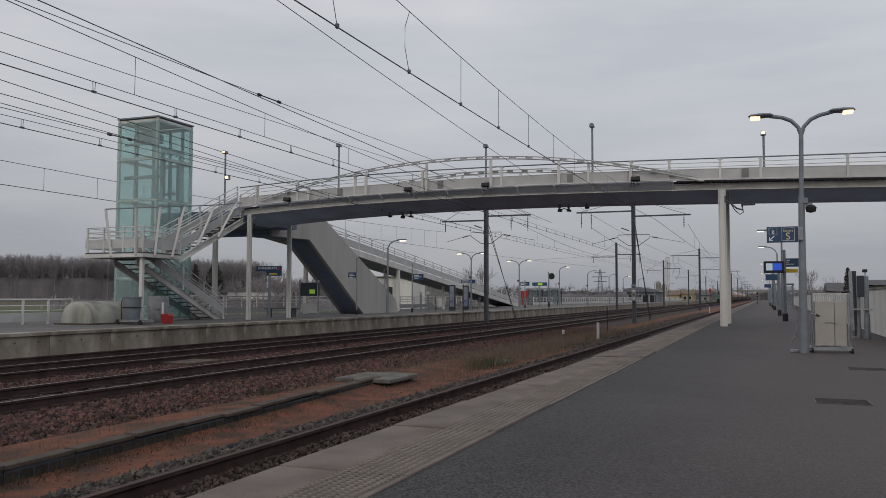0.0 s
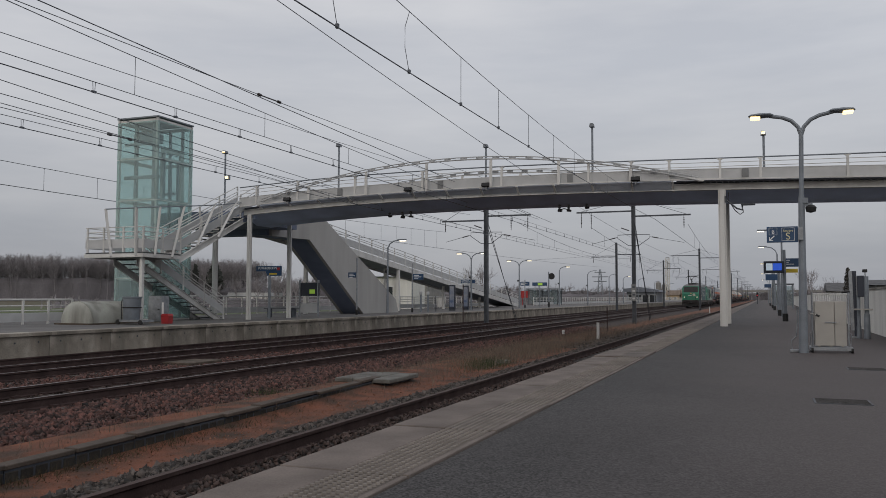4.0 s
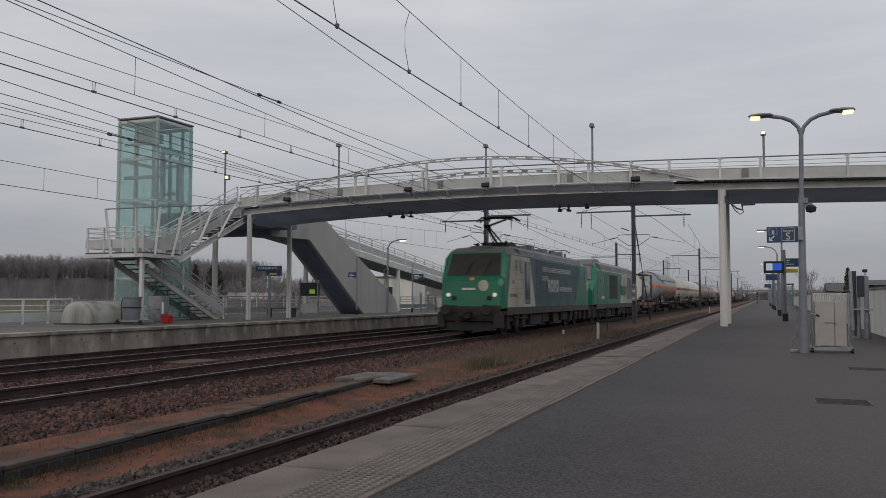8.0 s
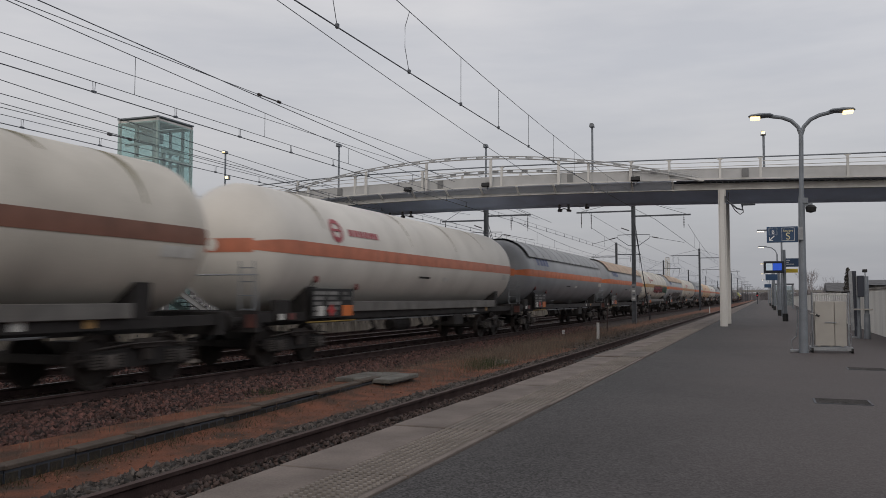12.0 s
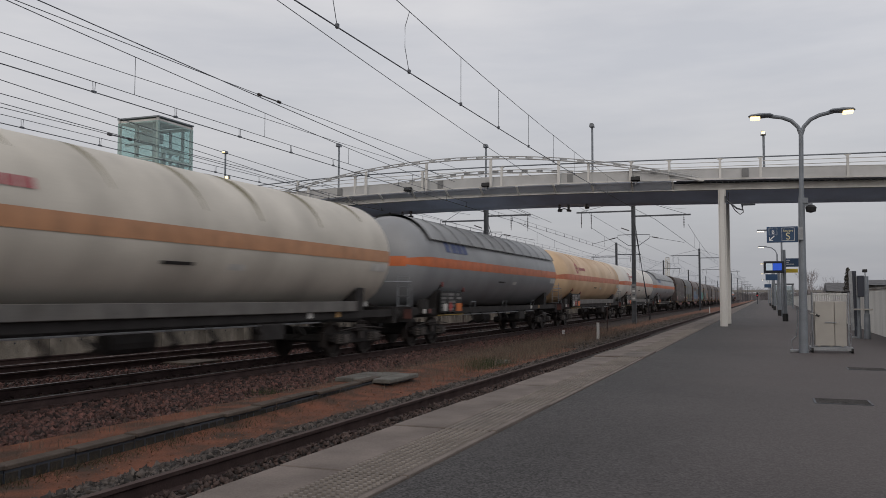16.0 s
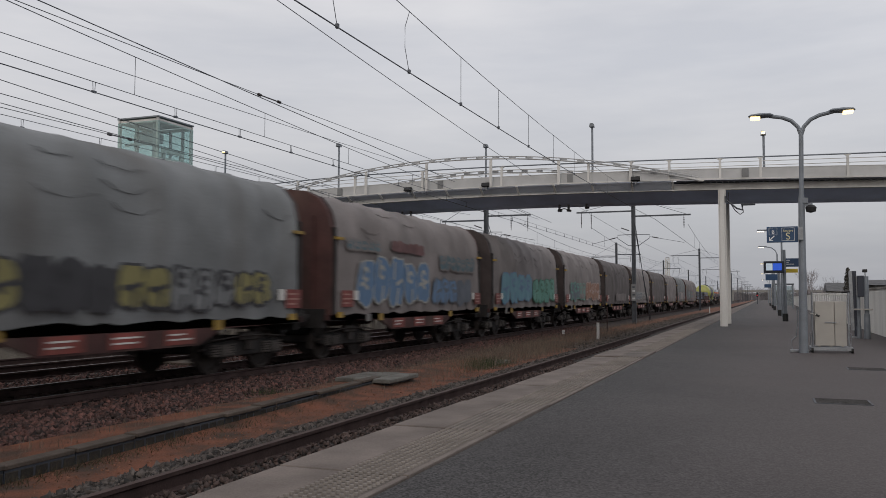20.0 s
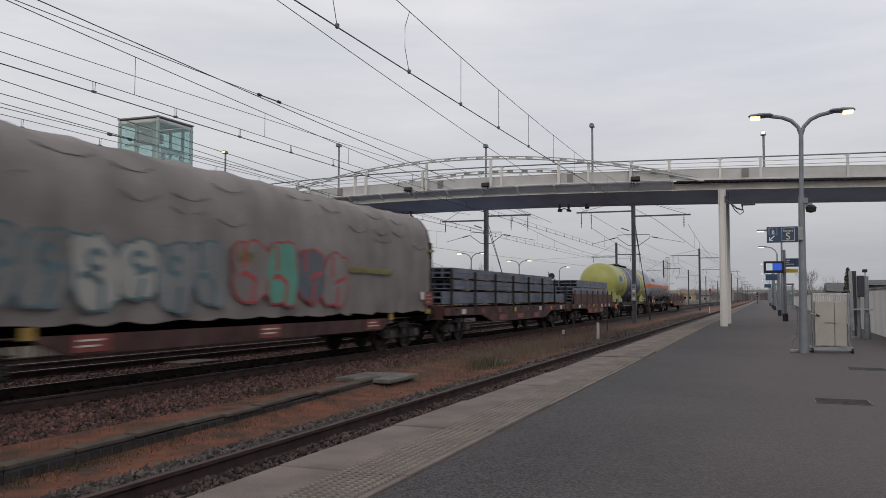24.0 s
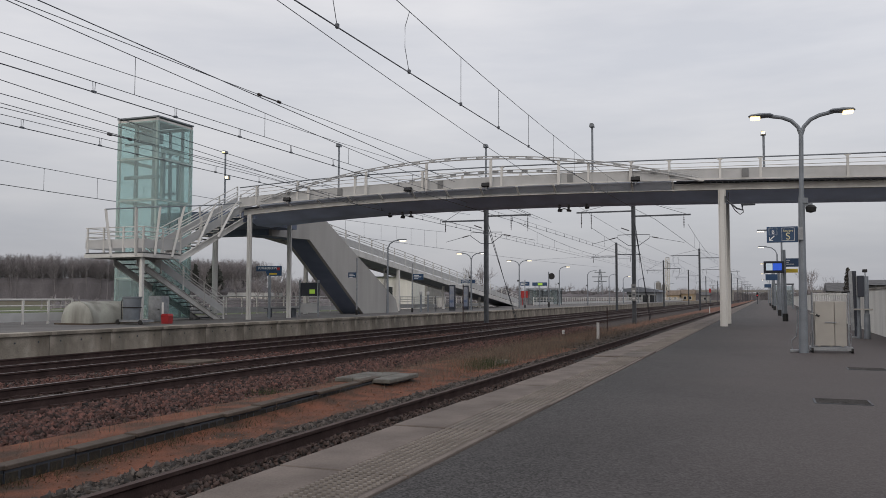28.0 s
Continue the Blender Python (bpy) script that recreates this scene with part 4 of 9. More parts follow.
wire("contact_wire", -4.7, (0.00045, -0.00675, 4.8259), 0, 40, 0.0105, "copper contact wire over the siding")
wire("contact_wire", -4.7, (5.28,), 39.9, 500, 0.013, "copper contact wire over the siding")
for y in (8.68, 10.85, 13.05, 15.2, 17.4, 19.7, 22.1, 24.6, 27.2):
    z0 = 0.00045 * y * y - 0.00675 * y + 4.8259
    z1 = 0.00159 * y * y - 0.06873 * y + 6.25564
    d = B()
    bend = 0.06 if y < 11 else 0.0
    pipe(d, [(-4.7, y, z0), (-4.7 - bend * 0.7, y - bend, z0 + (z1 - z0) * 0.4), (-4.7 - bend, y - bend * .3, z0 + (z1 - z0) * 0.75), (-4.7, y, z1)], 0.005, 5)
    solid("dropper", d, WIRE, "long thin wire dropper over the siding", "wire", group="droppers")
    solid("dropper_clamp", cube(-4.718, -4.682, y - 0.02, y + 0.02, z0 - 0.015, z0 + 0.04), WIRE, "small clamp on the contact wire", "clamp", group="dropper clamps")
wire("contact_wire", -28.5, (0.00008, -0.00498, 6.13411), 0, 160, 0.018, "contact wire behind the far platform")
wire("messenger_wire", -28.5, (0.00047, -0.03048, 7.49293), 0, 75, 0.015, "messenger wire behind the far platform")
for i in range(16):
    y = 26.75 + i * 3.05
    solid("dropper", tube(B(), (-28.5, y, 0.00008 * y * y - 0.00498 * y + 6.13411), (-28.5, y, 0.00047 * y * y - 0.03048 * y + 7.49293), 0.009, 5), WIRE, "thin wire dropper behind the platform", "wire", group="droppers")

solid("span_wire", tube(B(), (-17.3, 107, 7.0), (-28.5, 107, 6.517), 0.012, 5), WIRE, "span wire from a mast to the rear wires", "wire", group="overhead wires")

# ---------------------------------------------------------------- near platform furniture
lamp = thing("street_lamp", "blue-grey double-arm platform lamp, both heads lit", "lamp", at=pose(0.69, 17.03, 0))
part("post", tube(B(), (0, 0, Z_PLAT), (0.02, 0, 3.5), 0.084, 14, 0.054), LAMPGREY, lamp, smooth=True)
part("post_top", tube(B(), (0.02, 0, 3.5), (0.04, 0, 4.75), 0.042, 12), LAMPGREY, lamp, smooth=True)
for s in (-1, 1):
    arm = pipe(B(), [(0.04, 0, 4.66), (0.04 + s * 0.05, 0, 4.82), (0.04 + s * 0.17, 0, 4.95), (0.04 + s * 0.32, 0, 5.02), (0.04 + s * 0.56, 0, 5.07)], 0.038, 8)
    a = part("arm", arm, LAMPGREY, lamp, smooth=True)
    hd = B()
    lathe(hd, [(0.0, 0.02), (0.06, 0.07), (0.25, 0.085), (0.42, 0.06), (0.46, 0.01)], 12, axis="x", center=(0, 0, 0))
    bmesh.ops.scale(hd, vec=(s, 1.6, 0.55), verts=hd.verts[:])
    bmesh.ops.translate(hd, vec=(0.04 + s * 0.48, 0, 5.085), verts=hd.verts[:])
    bmesh.ops.recalc_face_normals(hd, faces=hd.faces[:])
    h = part("lamp_head", hd, LAMPGREY, lamp, smooth=True)
    part("lens", cube(min(0.04 + s * 0.72, 0.04 + s * 0.90), max(0.04 + s * 0.72, 0.04 + s * 0.90), -0.10, 0.10, 5.02, 5.062, 0.01), LAMP_ON, h, "lit warm lens")
lath = lathe(B(), [(0, 0.02), (0.02, 0.085), (0.10, 0.10), (0.14, 0.06), (0.15, 0.02)], 12, axis="z", center=(0.17, 0, 3.18))
cctv = thing("camera_dome", "dark dome camera on the lamp post", "camera", at=pose(0.70, 17.03, 0))
part("dome", lath, BLACK, cctv, smooth=True)
part("bracket", cube(0.03, 0.20, -0.03, 0.03, 3.30, 3.36), LAMPGREY, cctv)
part("junction_box", cube(0.02, 0.12, -0.06, 0.06, 3.36, 3.46), LAMPGREY, cctv)

sign = thing("platform_sign", "navy sign with letter B, arrow and letter S", "sign", at=pose(0.36, 16.98, 0))
part("panel", cube(-0.275, 0.275, -0.02, 0.02, 2.625, 2.925, 0.004), SIGNBLUE, sign)
part("bracket", cube(0.275, 0.36, -0.05, 0.05, 2.66, 2.90), GALV, sign)
S90 = Matrix.Rotation(radians(90), 4, "X")
fr = B()
for a, b, c, d in ((-0.01, 0.215, 2.655, 2.66), (-0.01, 0.215, 2.895, 2.90), (-0.01, -0.005, 2.66, 2.895), (0.21, 0.215, 2.66, 2.895), (-0.235, -0.09, 2.90, 2.904), (-0.235, -0.09, 2.77, 2.774), (-0.235, -0.231, 2.774, 2.90), (-0.094, -0.09, 2.774, 2.90)):
    box(fr, a, b, -0.026, -0.021, c, d)
part("border", fr, WHITE, sign)
lettering("S", 0.19, CREAMTXT, sign, pose(0.10, -0.022, 2.735) @ S90)
lettering("Repère", 0.062, CREAMTXT, sign, pose(0.10, -0.022, 2.845) @ S90)
lettering("B", 0.095, WHITE, sign, pose(-0.163, -0.022, 2.82) @ S90)
ar = B()
prism(ar, [(-0.235, 2.66), (-0.165, 2.66), (-0.165, 2.675), (-0.205, 2.675), (-0.135, 2.745), (-0.148, 2.757), (-0.220, 2.688), (-0.220, 2.73), (-0.235, 2.73)], "y", -0.026, -0.021)
part("arrow", ar, WHITE, sign)

trolley = thing("access_ramp_trolley", "brushed stainless folded boarding-ramp trolley behind the lamp post", "trolley", at=pose(1.17, 17.25, Z_PLAT))
part("front_panel", cube(-0.27, 0.068, -0.02, 0.02, 0.13, 0.965, 0.006), STAINLESS, trolley)
part("front_panel", cube(0.072, 0.275, -0.02, 0.02, 0.13, 0.965, 0.006), STAINLESS, trolley)
part("back_panel", cube(-0.27, 0.275, 0.28, 0.30, 0.13, 0.96), STAINLESS, trolley)
for a, b, y0, y1 in ((-0.36, 0.38, -0.06, -0.02), (-0.36, 0.38, 0.36, 0.40), (-0.36, -0.32, -0.016, 0.356), (0.34, 0.38, -0.016, 0.356)):
    part("base_bar", cube(a, b, y0, y1, 0.04, 0.11, 0.006), GALV, trolley)
part("bolt_bar", tube(B(), (-0.10, -0.04, 0.57), (0.15, -0.04, 0.57), 0.011, 8), GALV, trolley)
part("bolt_bracket", cube(0.10, 0.14, -0.06, -0.022, 0.55, 0.60), STAINLESS, trolley)
part("handle", pipe(B(), [(-0.36, -0.06, 0.74), (-0.28, -0.08, 0.72), (-0.20, -0.10, 0.69)], 0.011, 6), STAINLESS, trolley)
part("grip", tube(B(), (-0.25, -0.09, 0.712), (-0.19, -0.105, 0.685), 0.018, 8), BLACK, trolley)
for x in (-0.31, 0.31):
    part("push_bar", tube(B(), (x, 0.0, 0.11), (x, 0.0, 1.14), 0.015, 8), GALV, trolley)
part("grip", tube(B(), (0.20, 0.0, 1.13), (0.34, 0.0, 1.15), 0.02, 8), BLACK, trolley)
part("mesh_rail", tube(B(), (-0.31, 0.2, 1.10), (0.31, 0.2, 1.10), 0.012, 6), BRIDGE, trolley)
for k in range(19):
    part("mesh_bar", cube(-0.285 + k * 0.0316, -0.275 + k * 0.0316, 0.192, 0.208, 0.90, 1.09), BRIDGE, trolley)
part("side_frame", pipe(B(), [(0.33, -0.05, 0.11), (0.35, -0.05, 0.36), (0.31, -0.05, 0.38), (0.29, -0.05, 0.25)], 0.012, 6), GALV, trolley)
part("side_frame", pipe(B(), [(-0.34, -0.05, 0.11), (-0.36, -0.05, 0.36), (-0.31, -0.05, 0.40), (-0.29, -0.05, 0.25)], 0.012, 6), GALV, trolley)
for x in (-0.20, 0.0, 0.2):
    part("clip", cube(x - 0.02, x + 0.02, -0.07, -0.022, 0.115, 0.15, 0.005), STAINLESS, trolley)
for x in (-0.32, 0.36):
    for y in (-0.02, 0.36):
        part("wheel", lathe(B(), [(-0.02, 0.03), (-0.02, 0.055), (0.02, 0.055), (0.02, 0.03)], 12, axis="x", center=(x, y, 0.055)), BLACK, trolley)
rack = thing("wheel_rack", "low galvanised wheel guard at the lamp foot", "rack", at=pose(0.60, 17.2, Z_PLAT))
part("hoop", pipe(B(), [(-0.10, 0, 0.0), (-0.11, 0, 0.22), (-0.03, 0, 0.30), (0.0, 0, 0.55), (0.0, 0, 0.85)], 0.013, 6), GALV, rack)
part("foot", cube(-0.14, 0.10, -0.05, 0.05, 0.0, 0.05, 0.01), GALV, rack)

# further posts and signs along the platform
def info_post(x, y, h, label):
    f = thing("sign_post", label, "sign post", group="platform posts", at=pose(x, y, 0))
    part("post", tube(B(), (0, 0, Z_PLAT), (0, 0, h), 0.085, 12, 0.06), LAMPGREY, f, smooth=True)
    part("boot", tube(B(), (0, 0, Z_PLAT), (0, 0, Z_PLAT + 0.34), 0.12, 12), BLACK, f)
    return f


f = info_post(0.9, 39.7, 3.7, "grey post carrying navy signs and a lit screen")
part("panel", cube(0.05, 0.72, -0.03, 0.03, 2.95, 3.32), SIGNBLUE, f)
part("yellow_plate", cube(0.05, 0.54, -0.03, 0.03, 2.69, 2.86), YELLOW, f)
for k, (a, b) in enumerate(((0.08, 0.24), (0.08, 0.18), (0.08, 0.4))):
    part("text_bar", cube(a, b, -0.036, -0.032, 3.22 - k * 0.085, 3.25 - k * 0.085), WHITE, f)
scr = thing("info_screen", "lit blue departure screen in a dark casing", "screen", at=pose(0.47, 39.6, 0))
part("casing", cube(-0.43, 0.42, -0.12, 0.12, 2.68, 3.20, 0.02), SIGNDARK, scr)
part("display", cube(-0.05, 0.32, -0.13, -0.122, 2.79, 3.10), SCREEN, scr, "lit blue display")
part("display", cube(-0.33, -0.06, -0.13, -0.122, 2.79, 3.10), SCREENWHITE, scr, "lit white display")
part("arm", cube(0.42, 0.50, -0.04, 0.04, 2.75, 2.85), LAMPGREY, scr)
for i, y in enumerate((52, 75, 89, 118)):
    f = info_post(0.92 - 0.0004 * y, y, 3.4 + (i % 3) * 0.8, "grey platform post with a dark boot")
    if i % 2 == 0:
        part("panel", cube(-0.75, -0.1, -0.03, 0.03, 2.6, 2.95), SIGNBLUE, f)
for i, y in enumerate((47, 62, 92, 130, 175)):
    f = thing("street_lamp", "distant curved-arm platform lamp, lit", "lamp", group="distant lamps", at=pose(0.95, y, 0))
    part("post", tube(B(), (0, 0, Z_PLAT), (0, 0, 4.6), 0.07, 8, 0.045), LAMPGREY, f)
    part("arm", pipe(B(), [(0, 0, 4.6), (-0.1, 0, 4.85), (-0.35, 0, 5.05), (-0.7, 0, 5.12)], 0.035, 6), LAMPGREY, f)
    part("lamp_head", cube(-1.2, -0.65, -0.12, 0.12, 5.10, 5.18, 0.02), LAMPGREY, f)
    part("lens", cube(-1.18, -0.85, -0.10, 0.10, 5.06, 5.098), LAMP_FAR, f)

# right-hand boundary: white wall, ticket posts
rw = thing("boundary_wall", "stained white boundary wall behind the platform", "wall", kind="structure")
for i in range(20):
    y = 18 + i * 6.0
    part("wall_panel", cube(2.72 + 0.012 * y, 2.92 + 0.012 * y, y, y + 5.98, Z_PLAT, Z_PLAT + 1.28), WALLWHITE, rw)
    part("coping", cube(2.68 + 0.012 * y, 2.96 + 0.012 * y, y, y + 5.98, Z_PLAT + 1.282, Z_PLAT + 1.33), CONC, rw)
f = thing("validator_post", "tall grey leaf-shaped post with a dark back", "post", at=pose(2.14, 23.8, Z_PLAT))
part("post", prism(B(), [(-0.075, 1.72), (0.0, 1.72), (0.03, 0.2), (-0.03, 0.2), (-0.055, 0.4)], "y", -0.09, 0.06), GALV, f)
part("back_panel", prism(B(), [(0.004, 1.72), (0.10, 1.72), (0.10, 0.05), (0.034, 0.05)], "y", -0.08, 0.08), SIGNDARK, f, "dark back panel")
part("foot", cube(-0.04, 0.12, -0.10, 0.10, 0, 0.05), GALV, f)
f = thing("ticket_post", "slim grey post with a dark box on top", "post", at=pose(2.27, 23.7, Z_PLAT))
part("post", tube(B(), (0, 0, 0), (0, 0, 1.1), 0.045, 12), LAMPGREY, f, smooth=True)
part("upper_post", cube(-0.045, 0.0, -0.04, 0.04, 1.1, 1.58), GALV, f)
part("box", cube(-0.02, 0.14, -0.1, 0.1, 1.06, 1.6, 0.01), SIGNDARK, f, "navy box")
part("sleeve", tube(B(), (0, 0, 0), (0, 0, 0.32), 0.056, 12), LAMPGREY, f, smooth=True)
f = thing("ticket_post", "round grey post carrying a shelf and small camera", "post", at=pose(2.45, 23.6, Z_PLAT))
part("post", tube(B(), (0, 0, 0), (0, 0, 1.58), 0.055, 12), LAMPGREY, f, smooth=True)
part("sleeve", tube(B(), (0, 0, 0), (0, 0, 0.62), 0.076, 12, 0.070), LAMPGREY, f, smooth=True)
part("camera_stem", tube(B(), (-0.02, 0, 1.58), (-0.02, 0, 1.68), 0.012, 6), BLACK, f)
part("camera", cube(-0.08, 0.03, -0.06, 0.06, 1.68, 1.76, 0.01), BLACK, f)
part("shelf", cube(-0.30, 0.13, -0.12, 0.0, 0.72, 0.76, 0.01), STAINLESS, f)

# drain grates in the asphalt
DRAINBAR = mat("dull_cast_iron", (0.05, 0.046, 0.045), 0.8, var=0.3, scale=6)
for x, y in ((0.71, 9.15), (1.38, 13.48)):
    g = thing("drain_grate", "flush dark drain grate in the asphalt", "drain", at=pose(x, y, Z_PLAT + 0.004))
    part("plate", cube(-0.26, 0.26, -0.2, 0.2, -0.02, 0.002), MAST, g)
    for k in range(9):
        part("bar", cube(-0.24, 0.24, -0.18 + k * 0.045, -0.165 + k * 0.045, 0.002, 0.006), DRAINBAR, g)

# bridge-side lamp bracket by the near pillar
f = thing("wall_lamp", "dark lamp on a bent bracket at the bridge pillar", "lamp", at=pose(-1.22, 31.72, 0))
part("bracket", pipe(B(), [(0.0, 0, 5.14), (0.10, 0, 5.06), (0.40, 0, 4.80), (0.58, 0, 4.74), (0.58, 0, 4.90)], 0.034, 6), MAST, f)
part("cable", pipe(B(), [(0.12, 0, 5.40), (0.10, 0, 5.12), (0.34, 0, 4.72), (0.50, 0, 4.58), (0.62, 0, 4.66), (0.60, 0, 4.78)], 0.016, 5), BLACK, f)
part("lamp_head", cube(0.54, 1.02, -0.09, 0.09, 4.90, 4.97, 0.02), MAST, f)
part("wall_plate", cube(-0.02, 0.04, -0.06, 0.06, 5.02, 5.26), MAST, f)
# ---------------------------------------------------------------- far platform: fence and furniture
def fence(y0, y1, x, h, step, label):
    f = thing("platform_fence", label, "fence", group="platform fences")
    for z, r in ((h, 0.035), (h - 0.22, 0.018), (h - 0.40, 0.018)):
        part("rail", tube(B(), (x, y0, Z_PLAT + z), (x, y1, Z_PLAT + z), r, 6), BRIDGE, f)
    part("kick_panel", cube(x - 0.015, x + 0.015, y0, y1, Z_PLAT + 0.10, Z_PLAT + 0.42), PANEL, f)
    post = mesh_of("post", cube(-0.03, 0.03, -0.035, 0.035, 0, h), BRIDGE)
    n = int((y1 - y0) / step)
    for i in range(n + 1):
        part("post", post, BRIDGE, f, at=pose(x, y0 + (y1 - y0) * i / n, Z_PLAT))
    return f


fence(2.0, 25.0, -25.0, 0.9, 1.15, "white tubular fence with a pale kick panel")
fence(33.5, 100.0, -28.3, 1.05, 1.5, "white tubular fence behind the ramp")
fence(100.2, 330.0, -26.5, 1.05, 1.6, "long white fence along the far platform")

dome = thing("storage_dome", "grimy pale half-round storage cover on the far platform", "cover", at=pose(-23.35, 23.6, Z_PLAT))
arc = [(0.74 * math.cos(t), 0.84 * math.sin(t) ** 0.8) for t in np.linspace(0, math.pi, 17)]
GRIMY = mat("grimy_fibreglass", (0.36, 0.365, 0.33), 0.65, var=0.35, scale=2.0, bump=0.15, streak=True, stain=0.55)
nose = B()
rows = [[nose.verts.new((a * k * 0.995, y, b * k + 0.003)) for a, b in arc] for y, k in ((-0.13, 0.45), (-0.11, 0.75), (-0.05, 0.95), (0.0, 1.0))]
for u, v in zip(rows, rows[1:]):
    for k in range(16):
        nose.faces.new((u[k], u[k + 1], v[k + 1], v[k]))
nose.faces.new(rows[0])
bmesh.ops.recalc_face_normals(nose, faces=nose.faces[:])
part("shell", prism(B(), arc, "y", 0.004, 2.4), GRIMY, dome, smooth=True)
part("nose", nose, GRIMY, dome, smooth=True)
part("seam", prism(B(), [(a * 1.012, b * 1.012) for a, b in arc], "y", -0.02, 0.03), GRIMY, dome, smooth=True)
part("skirt", cube(-0.78, 0.78, -0.3, 2.45, 0.0, 0.05), MOSSY, dome)

cart = thing("bin_trolley", "dark waste bin on a grey trolley", "bin", at=pose(-21.75, 24.6, Z_PLAT))
part("hoop", lathe(B(), [(0.6, 0.335), (0.6, 0.345), (0.64, 0.345), (0.64, 0.335)], 16, axis="z", caps=False), BLACK, cart)
part("drum", lathe(B(), [(0.16, 0.27), (0.2, 0.29), (0.95, 0.33), (0.98, 0.36), (1.02, 0.36)], 16, axis="z"), LAMPGREY, cart, smooth=True)
part("base", cube(-0.45, 0.75, -0.3, 0.3, 0.09, 0.17), GALV, cart)
part("handle", pipe(B(), [(-0.48, 0, 0.12), (-0.48, 0, 0.85), (-0.40, 0, 0.95)], 0.02, 6), BLACK, cart)
for x in (-0.38, 0.65):
    part("wheel", lathe(B(), [(-0.03, 0.03), (-0.03, 0.09), (0.03, 0.09), (0.03, 0.03)], 12, axis="y", center=(x, -0.28, 0.09)), BLACK, cart)
cab = thing("control_cabinet", "plain grey steel control cabinet under the stair", "cabinet", at=pose(-21.95, 26.3, Z_PLAT))
part("body", cube(-0.32, 0.32, -0.22, 0.22, 0.06, 1.05, 0.015), GALV, cab)
part("door", cube(-0.29, 0.29, -0.235, -0.222, 0.09, 1.02), GALV, cab)
part("handle", cube(0.16, 0.24, -0.25, -0.236, 0.5, 0.54), BLACK, cab)
part("plinth", cube(-0.3, 0.3, -0.2, 0.2, 0.0, 0.06), CONC, cab)
salt = thing("grit_bin", "small red grit bin", "bin", at=pose(-21.13, 25.8, Z_PLAT))
part("tub", prism(B(), [(-0.15, 0), (0.15, 0), (0.18, 0.28), (-0.18, 0.28)], "y", -0.13, 0.13), RED, salt)
part("lid", prism(B(), [(-0.19, 0.28), (0.19, 0.28), (0.12, 0.37), (-0.12, 0.37)], "y", -0.15, 0.15), RED, salt)
solid("standpipe", tube(B(), (-21.42, 25.9, Z_PLAT), (-21.42, 25.9, Z_PLAT + 0.8), 0.04, 8), BRIDGE, "short white standpipe on the far platform", "pipe")

nm = thing("station_sign", "navy station name sign on a dark post", "sign", at=pose(-21.78, 33.8, 0))
part("post", tube(B(), (0, 0, Z_PLAT), (0, 0, 2.6), 0.07, 10), LAMPGREY, nm)
part("panel", prism(B(), [(-0.72, 2.78), (-0.2, 2.78), (-0.1, 2.56), (0.64, 2.56), (0.64, 3.03), (-0.72, 3.03)], "y", -0.04, 0.04), SIGNBLUE, nm, "navy shaped panel")
lettering("FUTUROSCOPE", 0.15, WHITE, nm, pose(-0.08, -0.045, 2.92) @ S90, spacing=1.0)
part("yellow_plate", cube(0.02, 0.42, -0.05, -0.042, 2.62, 2.69), YELLOW, nm)
part("logo", cube(0.44, 0.58, -0.05, -0.042, 2.82, 2.95), RED, nm, "plain red logo block")

ib = thing("info_board", "dark framed timetable board with a lit green field", "notice board", at=pose(-22.2, 38.2, 0))
for x in (-0.55, 0.55):
    part("post", tube(B(), (x, 0, Z_PLAT), (x, 0, 2.45), 0.06, 10), GALV, ib)
part("board", cube(-0.48, 0.62, -0.05, 0.05, 1.62, 2.32, 0.02), SIGNDARK, ib)
part("display", cube(0.06, 0.38, -0.06, -0.052, 1.74, 1.96), GREENSCREEN, ib, "lit green display field")
part("glass_panel", cube(-0.5, 0.5, -0.02, 0.02, 0.75, 1.25), PANEL, ib)
bench = thing("bench", "dark slatted platform bench", "bench", at=pose(-22.6, 36.2, Z_PLAT))
for k in range(4):
    part("slat", cube(-0.9, 0.9, -0.2 + k * 0.11, -0.11 + k * 0.11, 0.43, 0.47), MAST, bench)
for x in (-0.7, 0.7):
    part("leg", cube(x - 0.03, x + 0.03, -0.18, 0.18, 0, 0.43), MAST, bench)


def pole_sign(x, y, h, x0, x1, z0, z1, label):
    f = thing("pole_sign", label, "sign", group="pole signs", at=pose(x, y, 0))
    part("pole", tube(B(), (0, 0, Z_PLAT), (0, 0, h), 0.05, 8), GALV, f)
    part("boot", tube(B(), (0, 0, Z_PLAT), (0, 0, Z_PLAT + 0.3), 0.08, 8), BLACK, f)
    part("panel", cube(x0, x1, -0.03, 0.03, z0, z1), SIGNBLUE, f)
    for k in range(3):
        part("text_bar", cube(x0 + 0.08, x0 + 0.08 + (x1 - x0) * (0.5, 0.7, 0.4)[k], -0.036, -0.031, z1 - 0.12 - k * 0.09, z1 - 0.08 - k * 0.09), WHITE, f)


